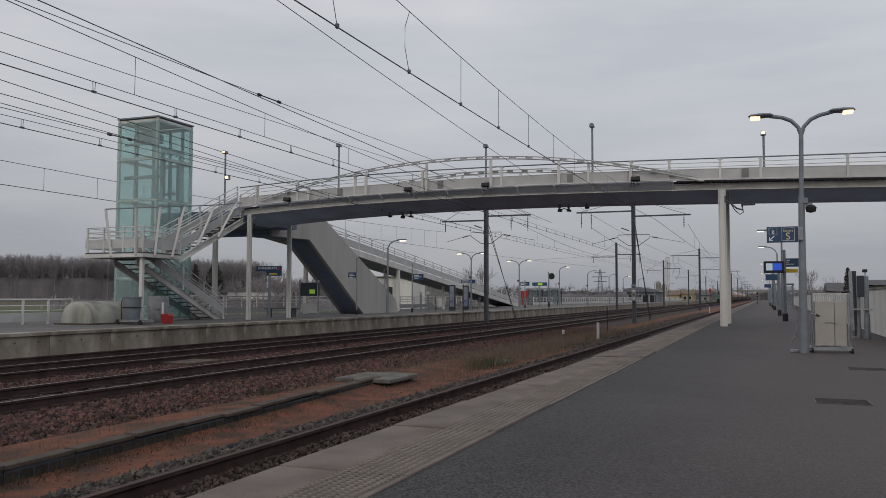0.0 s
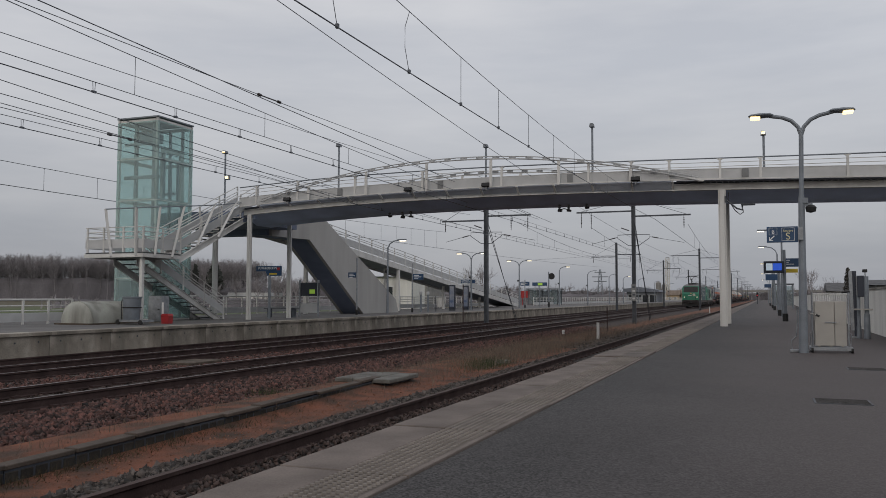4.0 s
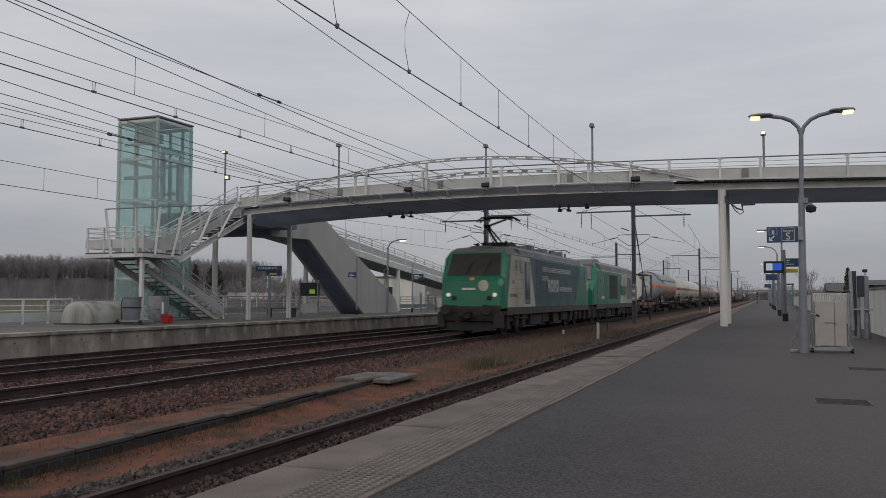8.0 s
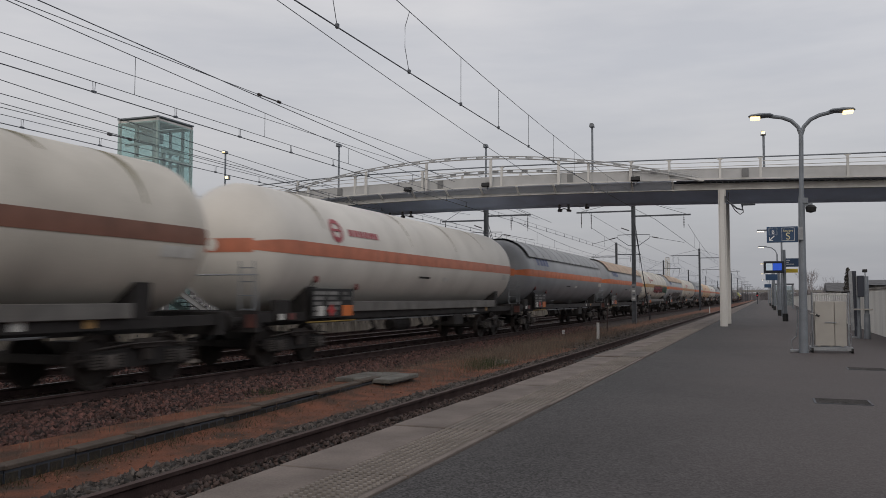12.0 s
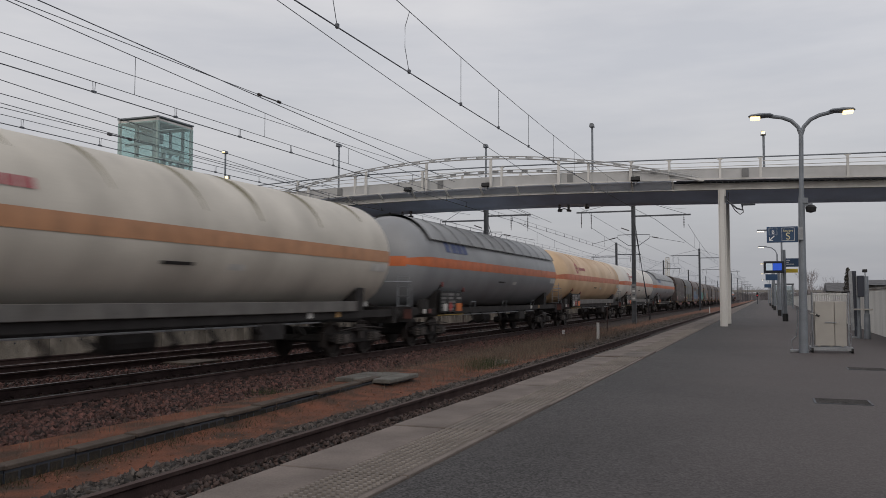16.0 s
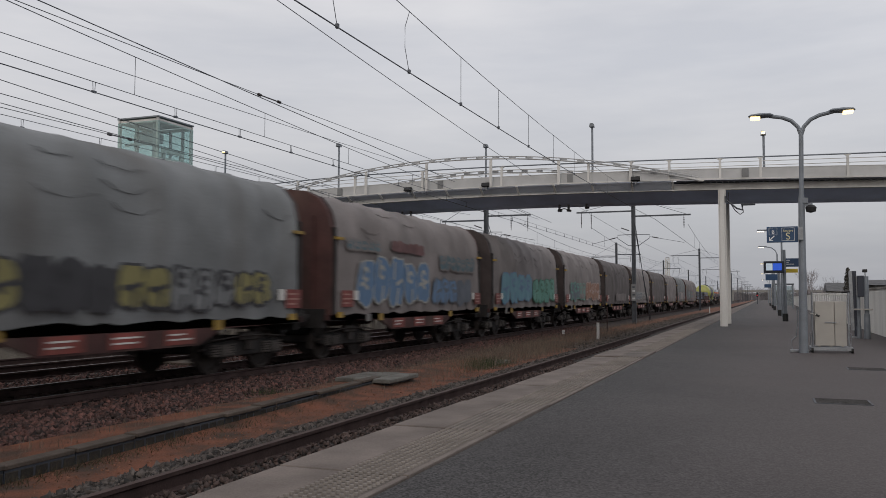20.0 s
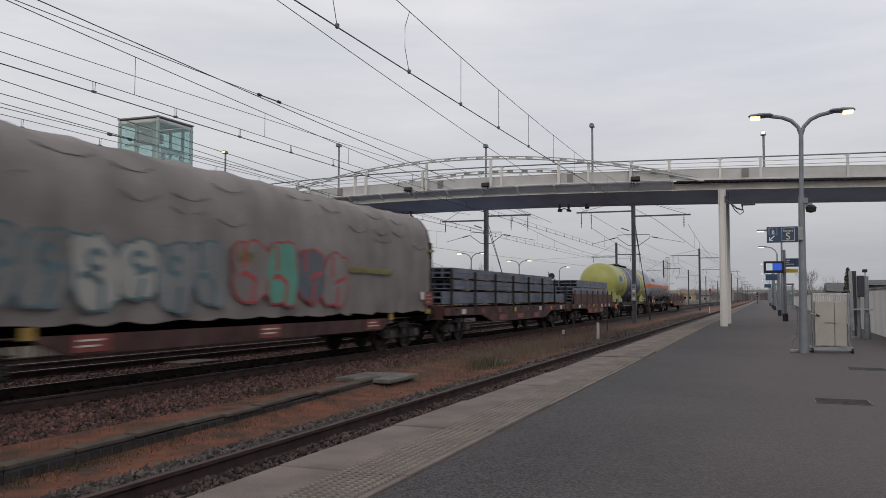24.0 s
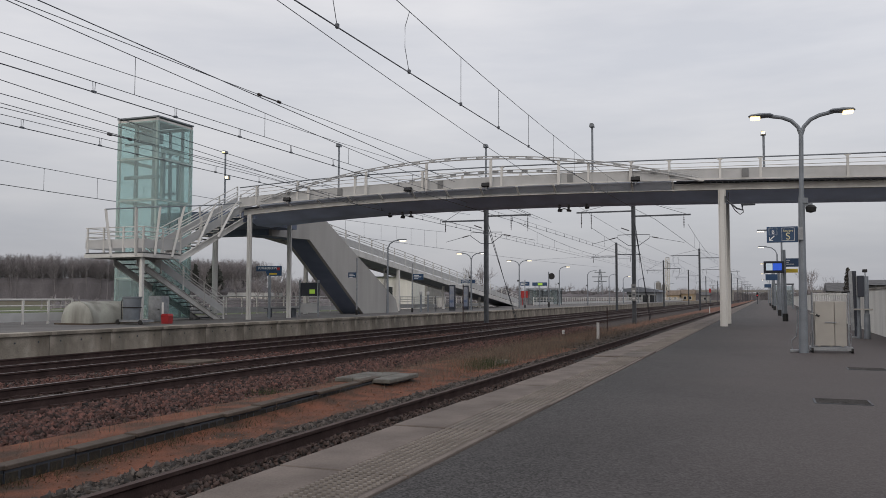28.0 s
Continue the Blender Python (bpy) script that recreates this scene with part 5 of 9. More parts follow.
pole_sign(-22.0, 43.3, 3.85, -0.55, -0.03, 2.7, 3.0, "grey pole with a small navy pictogram sign")
pole_sign(-22.0, 51.5, 3.85, 0.05, 0.8, 2.75, 3.12, "grey pole with a navy direction sign")
pole_sign(-22.0, 63.7, 3.2, -0.9, 0.3, 2.7, 3.0, "lamp-side navy station sign")
pole_sign(-21.9, 79.5, 3.3, -0.46, 0.46, 2.72, 3.11, "navy direction sign by the ramp foot")
for y in (59.2, 62.3):
    ad = thing("poster_case", "tall poster case with a blue-grey poster", "poster case", group="poster cases", at=pose(-22.0, y, Z_PLAT))
    part("case", cube(-0.24, 0.24, -0.09, 0.09, 0.1, 1.95, 0.02), SIGNDARK, ad)
    part("poster", cube(-0.18, 0.18, -0.10, -0.092, 0.3, 1.85), mat("poster_blue", (0.10, 0.14, 0.24), 0.3, var=0.6, scale=2.0, bump=0, tint=(0.35, 0.36, 0.38)), ad)
    part("foot", cube(-0.22, 0.22, -0.12, 0.12, 0.0, 0.1), MAST, ad)
for x, y in ((-22.0, 53.0), (-22.2, 54.8)):
    vp = thing("ticket_validator", "slim dark ticket validator with a pale bag", "validator", group="validators", at=pose(x, y, Z_PLAT))
    part("body", cube(-0.05, 0.05, -0.08, 0.08, 0, 1.2, 0.01), LAMPGREY, vp)
    part("head", cube(-0.08, 0.08, -0.12, 0.1, 1.2, 1.42, 0.02), PANEL, vp)
litter = thing("litter_hoop", "hoop stand with a pale litter bag", "litter bin", at=pose(-21.4, 54.3, Z_PLAT))
part("stand", tube(B(), (0, 0, 0), (0, 0, 1.1), 0.03, 6), MAST, litter)
part("bag", lathe(B(), [(0.35, 0.14), (0.5, 0.2), (0.95, 0.22), (1.0, 0.24)], 12, axis="z", center=(0.25, 0, 0)), WALLWHITE, litter, smooth=True)

# platform lamps on the far side
def far_lamp(x, y, double, lit):
    f = thing("street_lamp", ("double-arm" if double else "curved single-arm") + " grey lamp on the far platform", "lamp", group="far platform lamps", at=pose(x, y, 0))
    part("post", tube(B(), (0, 0, Z_PLAT), (0, 0, 4.7), 0.08, 8, 0.05), LAMPGREY, f)
    for s in ((-1, 1) if double else (1,)):
        part("arm", pipe(B(), [(0, 0, 4.6), (s * 0.12, 0, 4.9), (s * 0.4, 0, 5.08), (s * 0.75, 0, 5.14)], 0.04, 6), LAMPGREY, f)
        h = part("lamp_head", cube(min(s * 0.7, s * 1.25), max(s * 0.7, s * 1.25), -0.12, 0.12, 5.12, 5.2, 0.02), LAMPGREY, f)
        if lit:
            part("lens", cube(min(s * 0.85, s * 1.22), max(s * 0.85, s * 1.22), -0.1, 0.1, 5.06, 5.118), LAMP_FAR, h, "lit lens")
    part("camera", cube(-0.18, -0.06, -0.08, 0.08, 3.1, 3.25), BLACK, f)


far_lamp(-22.0, 47.55, False, True)
far_lamp(-22.0, 63.6, True, True)
far_lamp(-22.0, 77.8, True, True)
for y in (94.8, 111.5, 128.2, 142, 160, 185, 215):
    far_lamp(-22.0, y, False, y in (94.8, 142))

# waiting shelter, signal
sh = thing("waiting_shelter", "glazed waiting shelter with a flat dark roof", "shelter", at=pose(-27.95, 112.0, Z_PLAT))
SHELTERGLASS = glass_mat("smoky_glass", (0.74, 0.80, 0.81), 0.08, 0.12)
part("roof", cube(-2.3, 2.3, -1.6, 1.6, 2.12, 2.24, 0.02), MAST, sh)
part("fascia", cube(-2.34, 2.34, -1.66, -1.604, 2.10, 2.25), LAMPGREY, sh)
for x in (-2.1, -0.75, 0.65, 2.0):
    for y in (-1.2, 1.2):
        part("post", cube(x - 0.04, x + 0.04, y - 0.04, y + 0.04, 0, 2.12), MAST, sh)
for x, w in ((-2.06, 1.27), (-0.71, 1.32), (0.69, 1.27)):
    for y in (-1.2, 1.2):
        if not (x == -0.71 and y < 0):
            part("pane", cube(x, x + w, y - 0.01, y + 0.01, 0.15, 2.0), SHELTERGLASS, sh)
    part("rail", cube(x, x + w, 1.17, 1.19, 0.95, 1.02), MAST, sh)
part("seat", cube(-1.9, 0.3, 0.7, 1.1, 0.42, 0.48), MAST, sh)
for x in (-1.7, 0.1):
    part("seat_leg", cube(x - 0.03, x + 0.03, 0.8, 1.0, 0, 0.42), MAST, sh)
sg = thing("rail_signal", "round black signal disc on a grey pole", "signal", at=pose(-20.6, 84.0, 0))
part("pole", tube(B(), (0, 0, Z_PLAT), (0, 0, 4.2), 0.06, 8), LAMPGREY, sg)
part("disc", lathe(B(), [(0, 0.05), (0, 0.33), (0.06, 0.33)], 24, center=(0.3, -0.05, 3.75)), BLACK, sg)
part("boot", tube(B(), (0, 0, Z_PLAT), (0, 0, 1.1), 0.1, 8), BLACK, sg)
tv = thing("info_screen", "distant lit yellow and blue screen", "screen", at=pose(-21.63, 84.3, 0))
part("casing", cube(-0.78, 0.78, -0.1, 0.1, 2.78, 3.13, 0.02), SIGNBLUE, tv)
part("display", cube(-0.18, 0.30, -0.11, -0.102, 2.83, 3.08), GREENSCREEN, tv)
part("pole", tube(B(), (0, 0, Z_PLAT), (0, 0, 2.78), 0.05, 6), LAMPGREY, tv)
rs = thing("rail_signal", "small red signal at the end of the platform", "signal", at=pose(-0.9, 150.0, 0))
part("pole", tube(B(), (0, 0, Z_PLAT), (0, 0, 2.4), 0.06, 8), MAST, rs)
part("head", cube(-0.16, 0.16, -0.15, 0.15, 1.75, 2.5), BLACK, rs)
part("lens", lathe(B(), [(0, 0.01), (0, 0.09), (0.02, 0.09)], 10, center=(0, -0.172, 2.0)), REDLIGHT, rs, "lit red lens")

# ---------------------------------------------------------------- trackside small things
slabs = thing("cover_slab", "pair of raised concrete cable-pit covers", "cover slab", at=pose(-7.95, 16.7, -0.05))
for x0, x1, dz in ((-0.66, -0.24, 0.0), (-0.225, 0.2, 0.008), (0.215, 0.64, 0.002)):
    part("cover", cube(x0, x1, -0.76, 0.80, -0.19 + dz, -0.10 + dz, 0.015), PITCOVER, slabs)
part("pit", cube(-0.5, 0.5, -0.6, 0.6, -0.42, -0.192), CONC_DARK, slabs)
s2 = thing("cover_slab", "low concrete slab between the main tracks", "cover slab", at=pose(-14.05, 18.2, 0))
part("cover", cube(-0.45, 0.45, -0.65, 0.65, -0.22, -0.11, 0.015), MOSSY, s2)
s3 = thing("cover_slab", "mossy concrete slab in the weeds", "cover slab", at=pose(-7.3, 23.4, 0))
part("cover", cube(-0.3, 0.3, -0.5, 0.5, -0.36, -0.27, 0.015), PITCOVER, s3)
TROUGHSIDE = mat("black_mossy_side", (0.032, 0.027, 0.022), 0.9, var=0.5, scale=5, bump=0.3, rnd=0.4)
trough = thing("cable_trough", "mossy concrete cable trough with lids", "cable trough", kind="structure")
LIDM = mat("brown_trough_lid", (0.092, 0.070, 0.056), 0.9, var=0.4, scale=3, bump=0.3, fine=60, rnd=0.15, stain=0.5)
lidm = mesh_of("lid", cube(-0.10, 0.10, 0.0, 0.985, -0.05, 0.0, 0.008), LIDM)
wallm = mesh_of("side", cube(-0.075, 0.075, 0.0, 0.99, -0.25, -0.052), CONC_DARK)
plm = mesh_of("side_block", cube(0.070, 0.082, -0.085, 0.085, -0.25, -0.075, 0.006), TROUGHSIDE)
for i in range(20):
    y = -3.6 + i
    x = -7.31 - 0.050 * (y - 6.3)
    w = 0.02 * math.sin(i * 2.3)
    part("lid", lidm, LIDM, trough, at=pose(x + w, y, -0.14 + 0.012 * math.sin(i * 1.7), 0, 0.8 * math.sin(i * 3.1), 2.86))
    part("side", wallm, CONC_DARK, trough, at=pose(x, y, -0.15, 0, 0, 2.86))
    for k in range(5):
        part("side_block", plm, TROUGHSIDE, trough, at=pose(x - 0.05 * (0.1 + 0.2 * k), y + 0.1 + 0.2 * k, -0.15, 0, 0, 2.86))
for x, y, h in ((-6.95, 37.5, 0.78), (-11.0 + 1.9, 40.0, 0.32), (-6.2, 108, 0.8)):
    bo = thing("marker_post", "short white trackside marker post", "marker post", group="marker posts", at=pose(x, y, -0.36))
    part("post", cube(-0.06, 0.06, -0.05, 0.05, 0, h, 0.02), PANEL, bo)
    part("cap", cube(-0.065, 0.065, -0.055, 0.055, h + 0.001, h + 0.03, 0.01), WALLWHITE, bo)
solid("stake", tube(B(), (-7.7, 44.2, -0.4), (-7.7, 44.2, 1.1), 0.03, 6), RAIL_SIDE, "thin rusty iron stake beside the track", "stake")
solid("stake", tube(B(), (-18.2, 51.0, -0.3), (-18.2, 51.0, 2.4), 0.035, 6), RAIL_SIDE, "thin rusty signal stake by the far track", "stake")

# ---------------------------------------------------------------- right boundary and buildings
HOUSE = mat("ochre_render", (0.37, 0.285, 0.185), 0.85, var=0.2, scale=1)
ROOF = mat("dark_roof", (0.10, 0.10, 0.105), 0.8, var=0.25, scale=2, bump=0.3)
GREYWALL = mat("grey_render", (0.24, 0.235, 0.225), 0.85, var=0.2, scale=1)


BROWNROOF = mat("weathered_brown_roof", (0.20, 0.155, 0.12), 0.85, var=0.3, scale=1, bump=0.2)


def house(x, y, w, d, h, rise, wallm_, label, nwin=3, roofm=None):
    f = thing("house", label, "house", group="houses", at=pose(x, y, -0.42))
    part("wall", cube(0, w, 0, d, 0, h), wallm_, f)
    part("roof", prism(B(), [(-0.4, h), (d + 0.4, h), (d / 2, h + rise)], "x", -0.3, w + 0.3), roofm or ROOF, f)
    for i in range(nwin):
        q = part("window", cube(w * (i + 0.7) / (nwin + 0.4) - 0.5, w * (i + 0.7) / (nwin + 0.4) + 0.5, -0.06, 0.05, h * 0.4, h * 0.75), BRIDGE, f)
        part("pane", cube(w * (i + 0.7) / (nwin + 0.4) - 0.4, w * (i + 0.7) / (nwin + 0.4) + 0.4, -0.075, -0.062, h * 0.43, h * 0.72), WINDOW, q)
    return f


house(-31.6, 300, 4.2, 8, 3.0, 1.6, HOUSE, "tan trackside house with a brown roof", 2, BROWNROOF)
house(-27.0, 305, 4.3, 8, 3.4, 1.5, HOUSE, "small tan house with a low brown roof", 2, BROWNROOF)
house(-22.3, 330, 3.5, 8, 3.0, 1.2, GREYWALL, "small grey house beyond the ochre houses", 1)
house(8.0, 118, 5.5, 7, 2.9, 1.1, GREYWALL, "low house with a dark roof behind the wall", 2)
house(9.5, 92, 3.0, 6, 2.9, 0.4, HOUSE, "ochre flat building behind the wall", 1)
house(12, 90, 2.0, 6, 3.0, 0.3, HOUSE, "ochre flat shed behind the wall", 1)
house(4.55, 40, 5.0, 7, 2.55, 0.3, GREYWALL, "low dark-roofed shed beyond the white wall", 1)
house(-60, 128, 8, 7, 5.2, 0.2, GREYWALL, "pale grey block beyond the ramp", 2)
house(-48, 98, 6, 4.5, 4.6, 0.15, WALLWHITE, "pale blocky building under the ramp", 1)
HALLROOF = mat("slate_blue_roof", (0.14, 0.155, 0.185), 0.7, var=0.25, scale=1, bump=0.1)
hall = thing("station_hall", "low blue-grey glazed building beyond the far platform", "building", at=pose(-30.2, 200, -0.42))
part("wall", cube(0, 7.0, 0, 12, 0, 3.3), LAMPGREY, hall)
part("roof", prism(B(), [(-0.9, 3.3), (7.8, 3.3), (7.5, 3.7), (3.0, 4.5), (-0.5, 4.1)], "y", -1.0, 13), HALLROOF, hall)
for k in range(4):
    q = part("window", cube(0.35 + k * 1.65, 1.85 + k * 1.65, -0.06, 0.0, 0.4, 2.7), PANEL, hall)
    part("pane", cube(0.43 + k * 1.65, 1.77 + k * 1.65, -0.075, -0.062, 0.9, 2.6), WINDOW, q)
silo = thing("pale_tower", "slim pale lattice tower in the distance", "tower", at=pose(-43.5, 420, -0.42))
lat = B()
for sx in (-1, 1):
    for sy in (-1, 1):
        tube(lat, (sx * 1.0, sy * 1.0, 0), (sx * 0.8, sy * 0.8, 21.5), 0.16, 5)
for k in range(14):
    z = 21.5 * k / 14
    sg_ = 1 if k % 2 else -1
    tube(lat, (-0.9 * sg_, -0.9, z), (0.9 * sg_, -0.9, z + 1.5), 0.11, 4)
    tube(lat, (-0.9 * sg_, 0.9, z), (0.9 * sg_, 0.9, z + 1.5), 0.11, 4)
    tube(lat, (-0.9, -0.9 * sg_, z), (-0.9, 0.9 * sg_, z + 1.5), 0.11, 4)
part("lattice", lat, WALLWHITE, silo, "pale lattice frame")
part("core", tube(B(), (0, 0, 0), (0, 0, 20), 0.35, 8), WALLWHITE, silo)
part("cap", cube(-0.8, 0.8, -0.8, 0.8, 21.5, 21.7), GREYWALL, silo)
for x, h in ((-48.2, 9.2), (-45.3, 8.2)):
    silo2 = thing("silo", "short pale round silo beside the lattice tower", "silo", group="silos", at=pose(x, 422, -0.42))
    part("shaft", tube(B(), (0, 0, 0), (0, 0, h), 1.3, 12), GREYWALL, silo2)
    part("cap", tube(B(), (0, 0, h), (0, 0, h + 0.8), 1.3, 12, 0.4), GREYWALL, silo2)


def pylon(x, y, h):
    f = thing("power_pylon", "distant lattice power pylon", "pylon", group="pylons", at=pose(x, y, -0.42))
    b = B()
    for sx in (-1, 1):
        for sy in (-1, 1):
            tube(b, (sx * h * 0.1, sy * h * 0.1, 0), (sx * h * 0.02, sy * h * 0.02, h), 0.12, 4)
    for k in range(10):
        z, z2 = h * k / 10, h * (k + 1) / 10
        w, w2 = h * (0.1 - 0.08 * k / 10), h * (0.1 - 0.08 * (k + 1) / 10)
        tube(b, (-w, -w, z), (w2, -w2, z2), 0.08, 4)
        tube(b, (w, -w, z), (-w2, -w2, z2), 0.08, 4)
    part("tower", b, LAMPGREY, f)
    for z, w in ((0.62, 0.2), (0.76, 0.25), (0.9, 0.17)):
        part("cross_arm", cube(-h * w, h * w, -0.2, 0.2, h * z, h * z + 0.35), LAMPGREY, f)


pylon(-69.25, 380, 14.8)
sc = solid("red_hoarding", box(box(box(B(), -41.8, -40.2, 149, 149.08, 1.5, 2.75), -41.6, -41.5, 149.085, 149.18, -0.42, 2.6), -40.5, -40.4, 149.085, 149.18, -0.42, 2.6), RED, "small red trackside hoarding beyond the ramp", "hoarding")
rb = thing("red_marker", "red marker board beside the far tracks", "marker", at=pose(-10.7 - 2.9, 240, 0))
part("post", tube(B(), (0, 0, -0.4), (0, 0, 3.0), 0.1, 6), MAST, rb)
part("board", cube(-0.3, 0.3, -0.05, 0.05, 3.0, 4.1), RED, rb)
ob = solid("overbridge", box(box(box(B(), -60, 40, 640, 648, 5.6, 7.2), -22, -20, 640, 648, -0.42, 5.6), 4, 6, 640, 648, -0.42, 5.6), GREYWALL, "distant grey road bridge over the tracks", "bridge")
ws = thing("waiting_shelter", "glazed shelter beside the white wall", "shelter", at=pose(1.9, 88.0, Z_PLAT))
part("roof", cube(-0.9, 0.9, -1.2, 1.2, 2.3, 2.42), MAST, ws)
for x in (-0.8, 0.8):
    for y in (-1.1, 1.1):
        part("post", cube(x - 0.05, x + 0.05, y - 0.05, y + 0.05, 0, 2.3), LAMPGREY, ws)
part("pane", cube(-0.75, 0.75, -1.1, -1.08, 0.3, 2.2), SHELTERGLASS, ws)

# ---------------------------------------------------------------- woods, trees, weeds
# twig and undergrowth colours are lightened to stand for distance haze
TWIG = mat("hazed_winter_twigs", (0.275, 0.255, 0.262), 0.95, var=0.4, scale=0.05, bump=0, rnd=1.3)
UNDER = mat("hazed_bare_undergrowth", (0.125, 0.115, 0.122), 0.95, var=0.45, scale=0.12, bump=1.0, fine=2.5, streak=True)
PINE = mat("dark_pine", (0.055, 0.06, 0.052), 0.95, var=0.4, scale=0.4, bump=0.5, fine=4, rnd=1.3)
DRY = mat("dry_weeds", (0.155, 0.120, 0.092), 0.95, var=0.3, scale=2, bump=0, rnd=1.4)
GRASS = mat("green_grass", (0.045, 0.06, 0.022), 0.95, var=0.3, scale=2, bump=0, rnd=1.35)


def tri_mesh(name, v, f, material, label, category, kind=""):
    me = bpy.data.meshes.new(name)
    me.from_pydata([tuple(q) for q in v], [], f)
    me.materials.append(material)
    return tagged(new(name, me), label, category, kind=kind)


def bare_tree(rng, v, f, x, y, z, h, r, depth=3):
    """Tapered three-sided limbs that fork upwards, added to lists of vertices and faces."""
    def limb(a, d, ln, ra, lev):
        b = a + d * ln
        rot = d.to_track_quat("Z", "Y").to_matrix()
        i = len(v)
        for q, rad in ((a, ra), (b, ra * 0.55)):
            for k in range(3):
                v.append(q + rot @ Vector((rad * math.cos(2.1 * k), rad * math.sin(2.1 * k), 0)))
        for k in range(3):
            f.append((i + k, i + (k + 1) % 3, i + 3 + (k + 1) % 3, i + 3 + k))
        if lev > 0:
            for _ in range(4 if lev > 1 else 5):
                t = rng.uniform(0.45, 1.0)
                dd = (d + Vector(rng.normal(0, 0.42, 3)) + Vector((0, 0, 0.25))).normalized()
                limb(a + d * ln * t, dd, ln * rng.uniform(0.5, 0.8), ra * 0.5, lev - 1)
    limb(Vector((x, y, z)), Vector((rng.normal(0, 0.04), rng.normal(0, 0.04), 1)).normalized(), h * 0.42, r, depth)


def twiggy_tree(rng, v, f, x, y, h):
    """A slim bare woodland tree: upswept branches with a haze of fine twigs."""
    def sliver(a, b, w):
        i = len(v)
        t = rng.uniform(0, 3.14)
        o = Vector((math.cos(t) * w, math.sin(t) * w, 0))
        v.extend((a - o, a + o, b))
        f.append((i, i + 1, i + 2))
    lean = rng.normal(0, 0.03, 2)
    for k in (0, 1):
        sliver(Vector((x, y, -0.42)), Vector((x + lean[0] * h, y + lean[1] * h, h * 0.93)), 0.17 - 0.05 * k)
    for _ in range(26):
        t = rng.uniform(0.42, 0.92)
        a = Vector((x + lean[0] * h * t, y + lean[1] * h * t, h * t))
        ln = h * (1.02 - t) * rng.uniform(0.4, 0.75)
        d = Vector((rng.normal(0, 0.5), rng.normal(0, 0.5), rng.uniform(0.5, 1.1))).normalized()
        b = a + d * ln
        sliver(a, b, 0.055)
        for _ in range(7):
            c = a + d * ln * rng.uniform(0.25, 1.0)
            sliver(c, c + (d + Vector(rng.normal(0, 0.45, 3))).normalized() * ln * rng.uniform(0.2, 0.5), 0.03)


def wood_belt(name, pts, h0, h1, n, seed, label, under, depth=2, back=0.0, rough=0.35):
    """A belt of bare trees between points, over a bank of undergrowth."""
    rng = np.random.default_rng(seed)
    v, f = [], []
    for _ in range(n):
        k = rng.integers(0, len(pts) - 1)
        t = rng.uniform()
        x = pts[k][0] + (pts[k + 1][0] - pts[k][0]) * t + rng.normal(0, 4)
        y = pts[k][1] + (pts[k + 1][1] - pts[k][1]) * t + (rng.normal(0, 8) if not back else rng.uniform(1, back))
        if depth == 4:
            twiggy_tree(rng, v, f, x, y, rng.uniform(h0, h1))
        else:
            bare_tree(rng, v, f, x, y, -0.42, rng.uniform(h0, h1), 0.16 if depth < 3 else 0.24, depth)
    tri_mesh(name, v, f, TWIG, label, "woods", "stuff")
    bm = B()
    for a, b in zip(pts, pts[1:]):
        m = 70
        prev = None
        for i in range(m + 1):
            t = i / m
            x, y = a[0] + (b[0] - a[0]) * t, a[1] + (b[1] - a[1]) * t
            hh = under * (0.8 + rough * noise.noise(Vector((x * 0.06, y * 0.06, seed))) + rough * 0.5 * noise.noise(Vector((x * 0.4, y * 0.4, seed))))
            row = [bm.verts.new((x, y - 6, -0.42)), bm.verts.new((x, y - 3, hh * 0.75)), bm.verts.new((x, y, hh)), bm.verts.new((x, y + 8, -0.42))]
            if prev:
                for k in range(3):
                    bm.faces.new((prev[k], row[k], row[k + 1], prev[k + 1]))
            prev = row
    solid(name + "_undergrowth", bm, UNDER, "dense brown undergrowth below bare woods", "undergrowth", kind="stuff")


wood_belt("bare_woods", [(-330, 215), (-262, 268), (-225, 330)], 15.5, 20.0, 1500, 1, "belt of bare winter trees behind the field", 11.3, 4, 16, 0.10)
wood_belt("distant_woods", [(-225, 330), (-250, 520), (-180, 640), (-60, 760), (60, 780)], 9, 15, 420, 2, "distant low bare woods along the line", 8.0, 3)
wood_belt("hedge", [(-60, 205), (-47, 215), (-31, 225)], 2, 3.2, 200, 3, "brown scrub hedge beyond the far platform", 3.6)
wood_belt("hedge", [(-150, 250), (-110, 300), (-85, 360)], 2, 4, 160, 7, "brown scrub hedge behind the ramp", 3.9)
wood_belt("scrub", [(-110, 110), (-85, 130), (-60, 170)], 1.5, 3.0, 170, 4, "reddish bare scrub behind the fence", 1.5)
wood_belt("right_woods", [(10, 420), (60, 430), (140, 400)], 6, 11, 160, 5, "bare trees beyond the boundary wall", 4.0)


def single_tree(x, y, h, seed, label, r=0.18):
    rng = np.random.default_rng(seed)
    v, f = [], []
    bare_tree(rng, v, f, 0, 0, 0, h, r, 4)
    t = thing("bare_tree", label, "tree", group="bare trees", at=pose(x, y, -0.42))
    k = 6
    me = bpy.data.meshes.new("trunk")
    me.from_pydata([tuple(q) for q in v[:k]], [], f[:3])
    me.materials.append(TWIG)
    part("trunk", me, TWIG, t)
    me = bpy.data.meshes.new("crown")
    me.from_pydata([tuple(q) for q in v], [], f[3:])
    me.materials.append(TWIG)
    part("crown", me, TWIG, t)


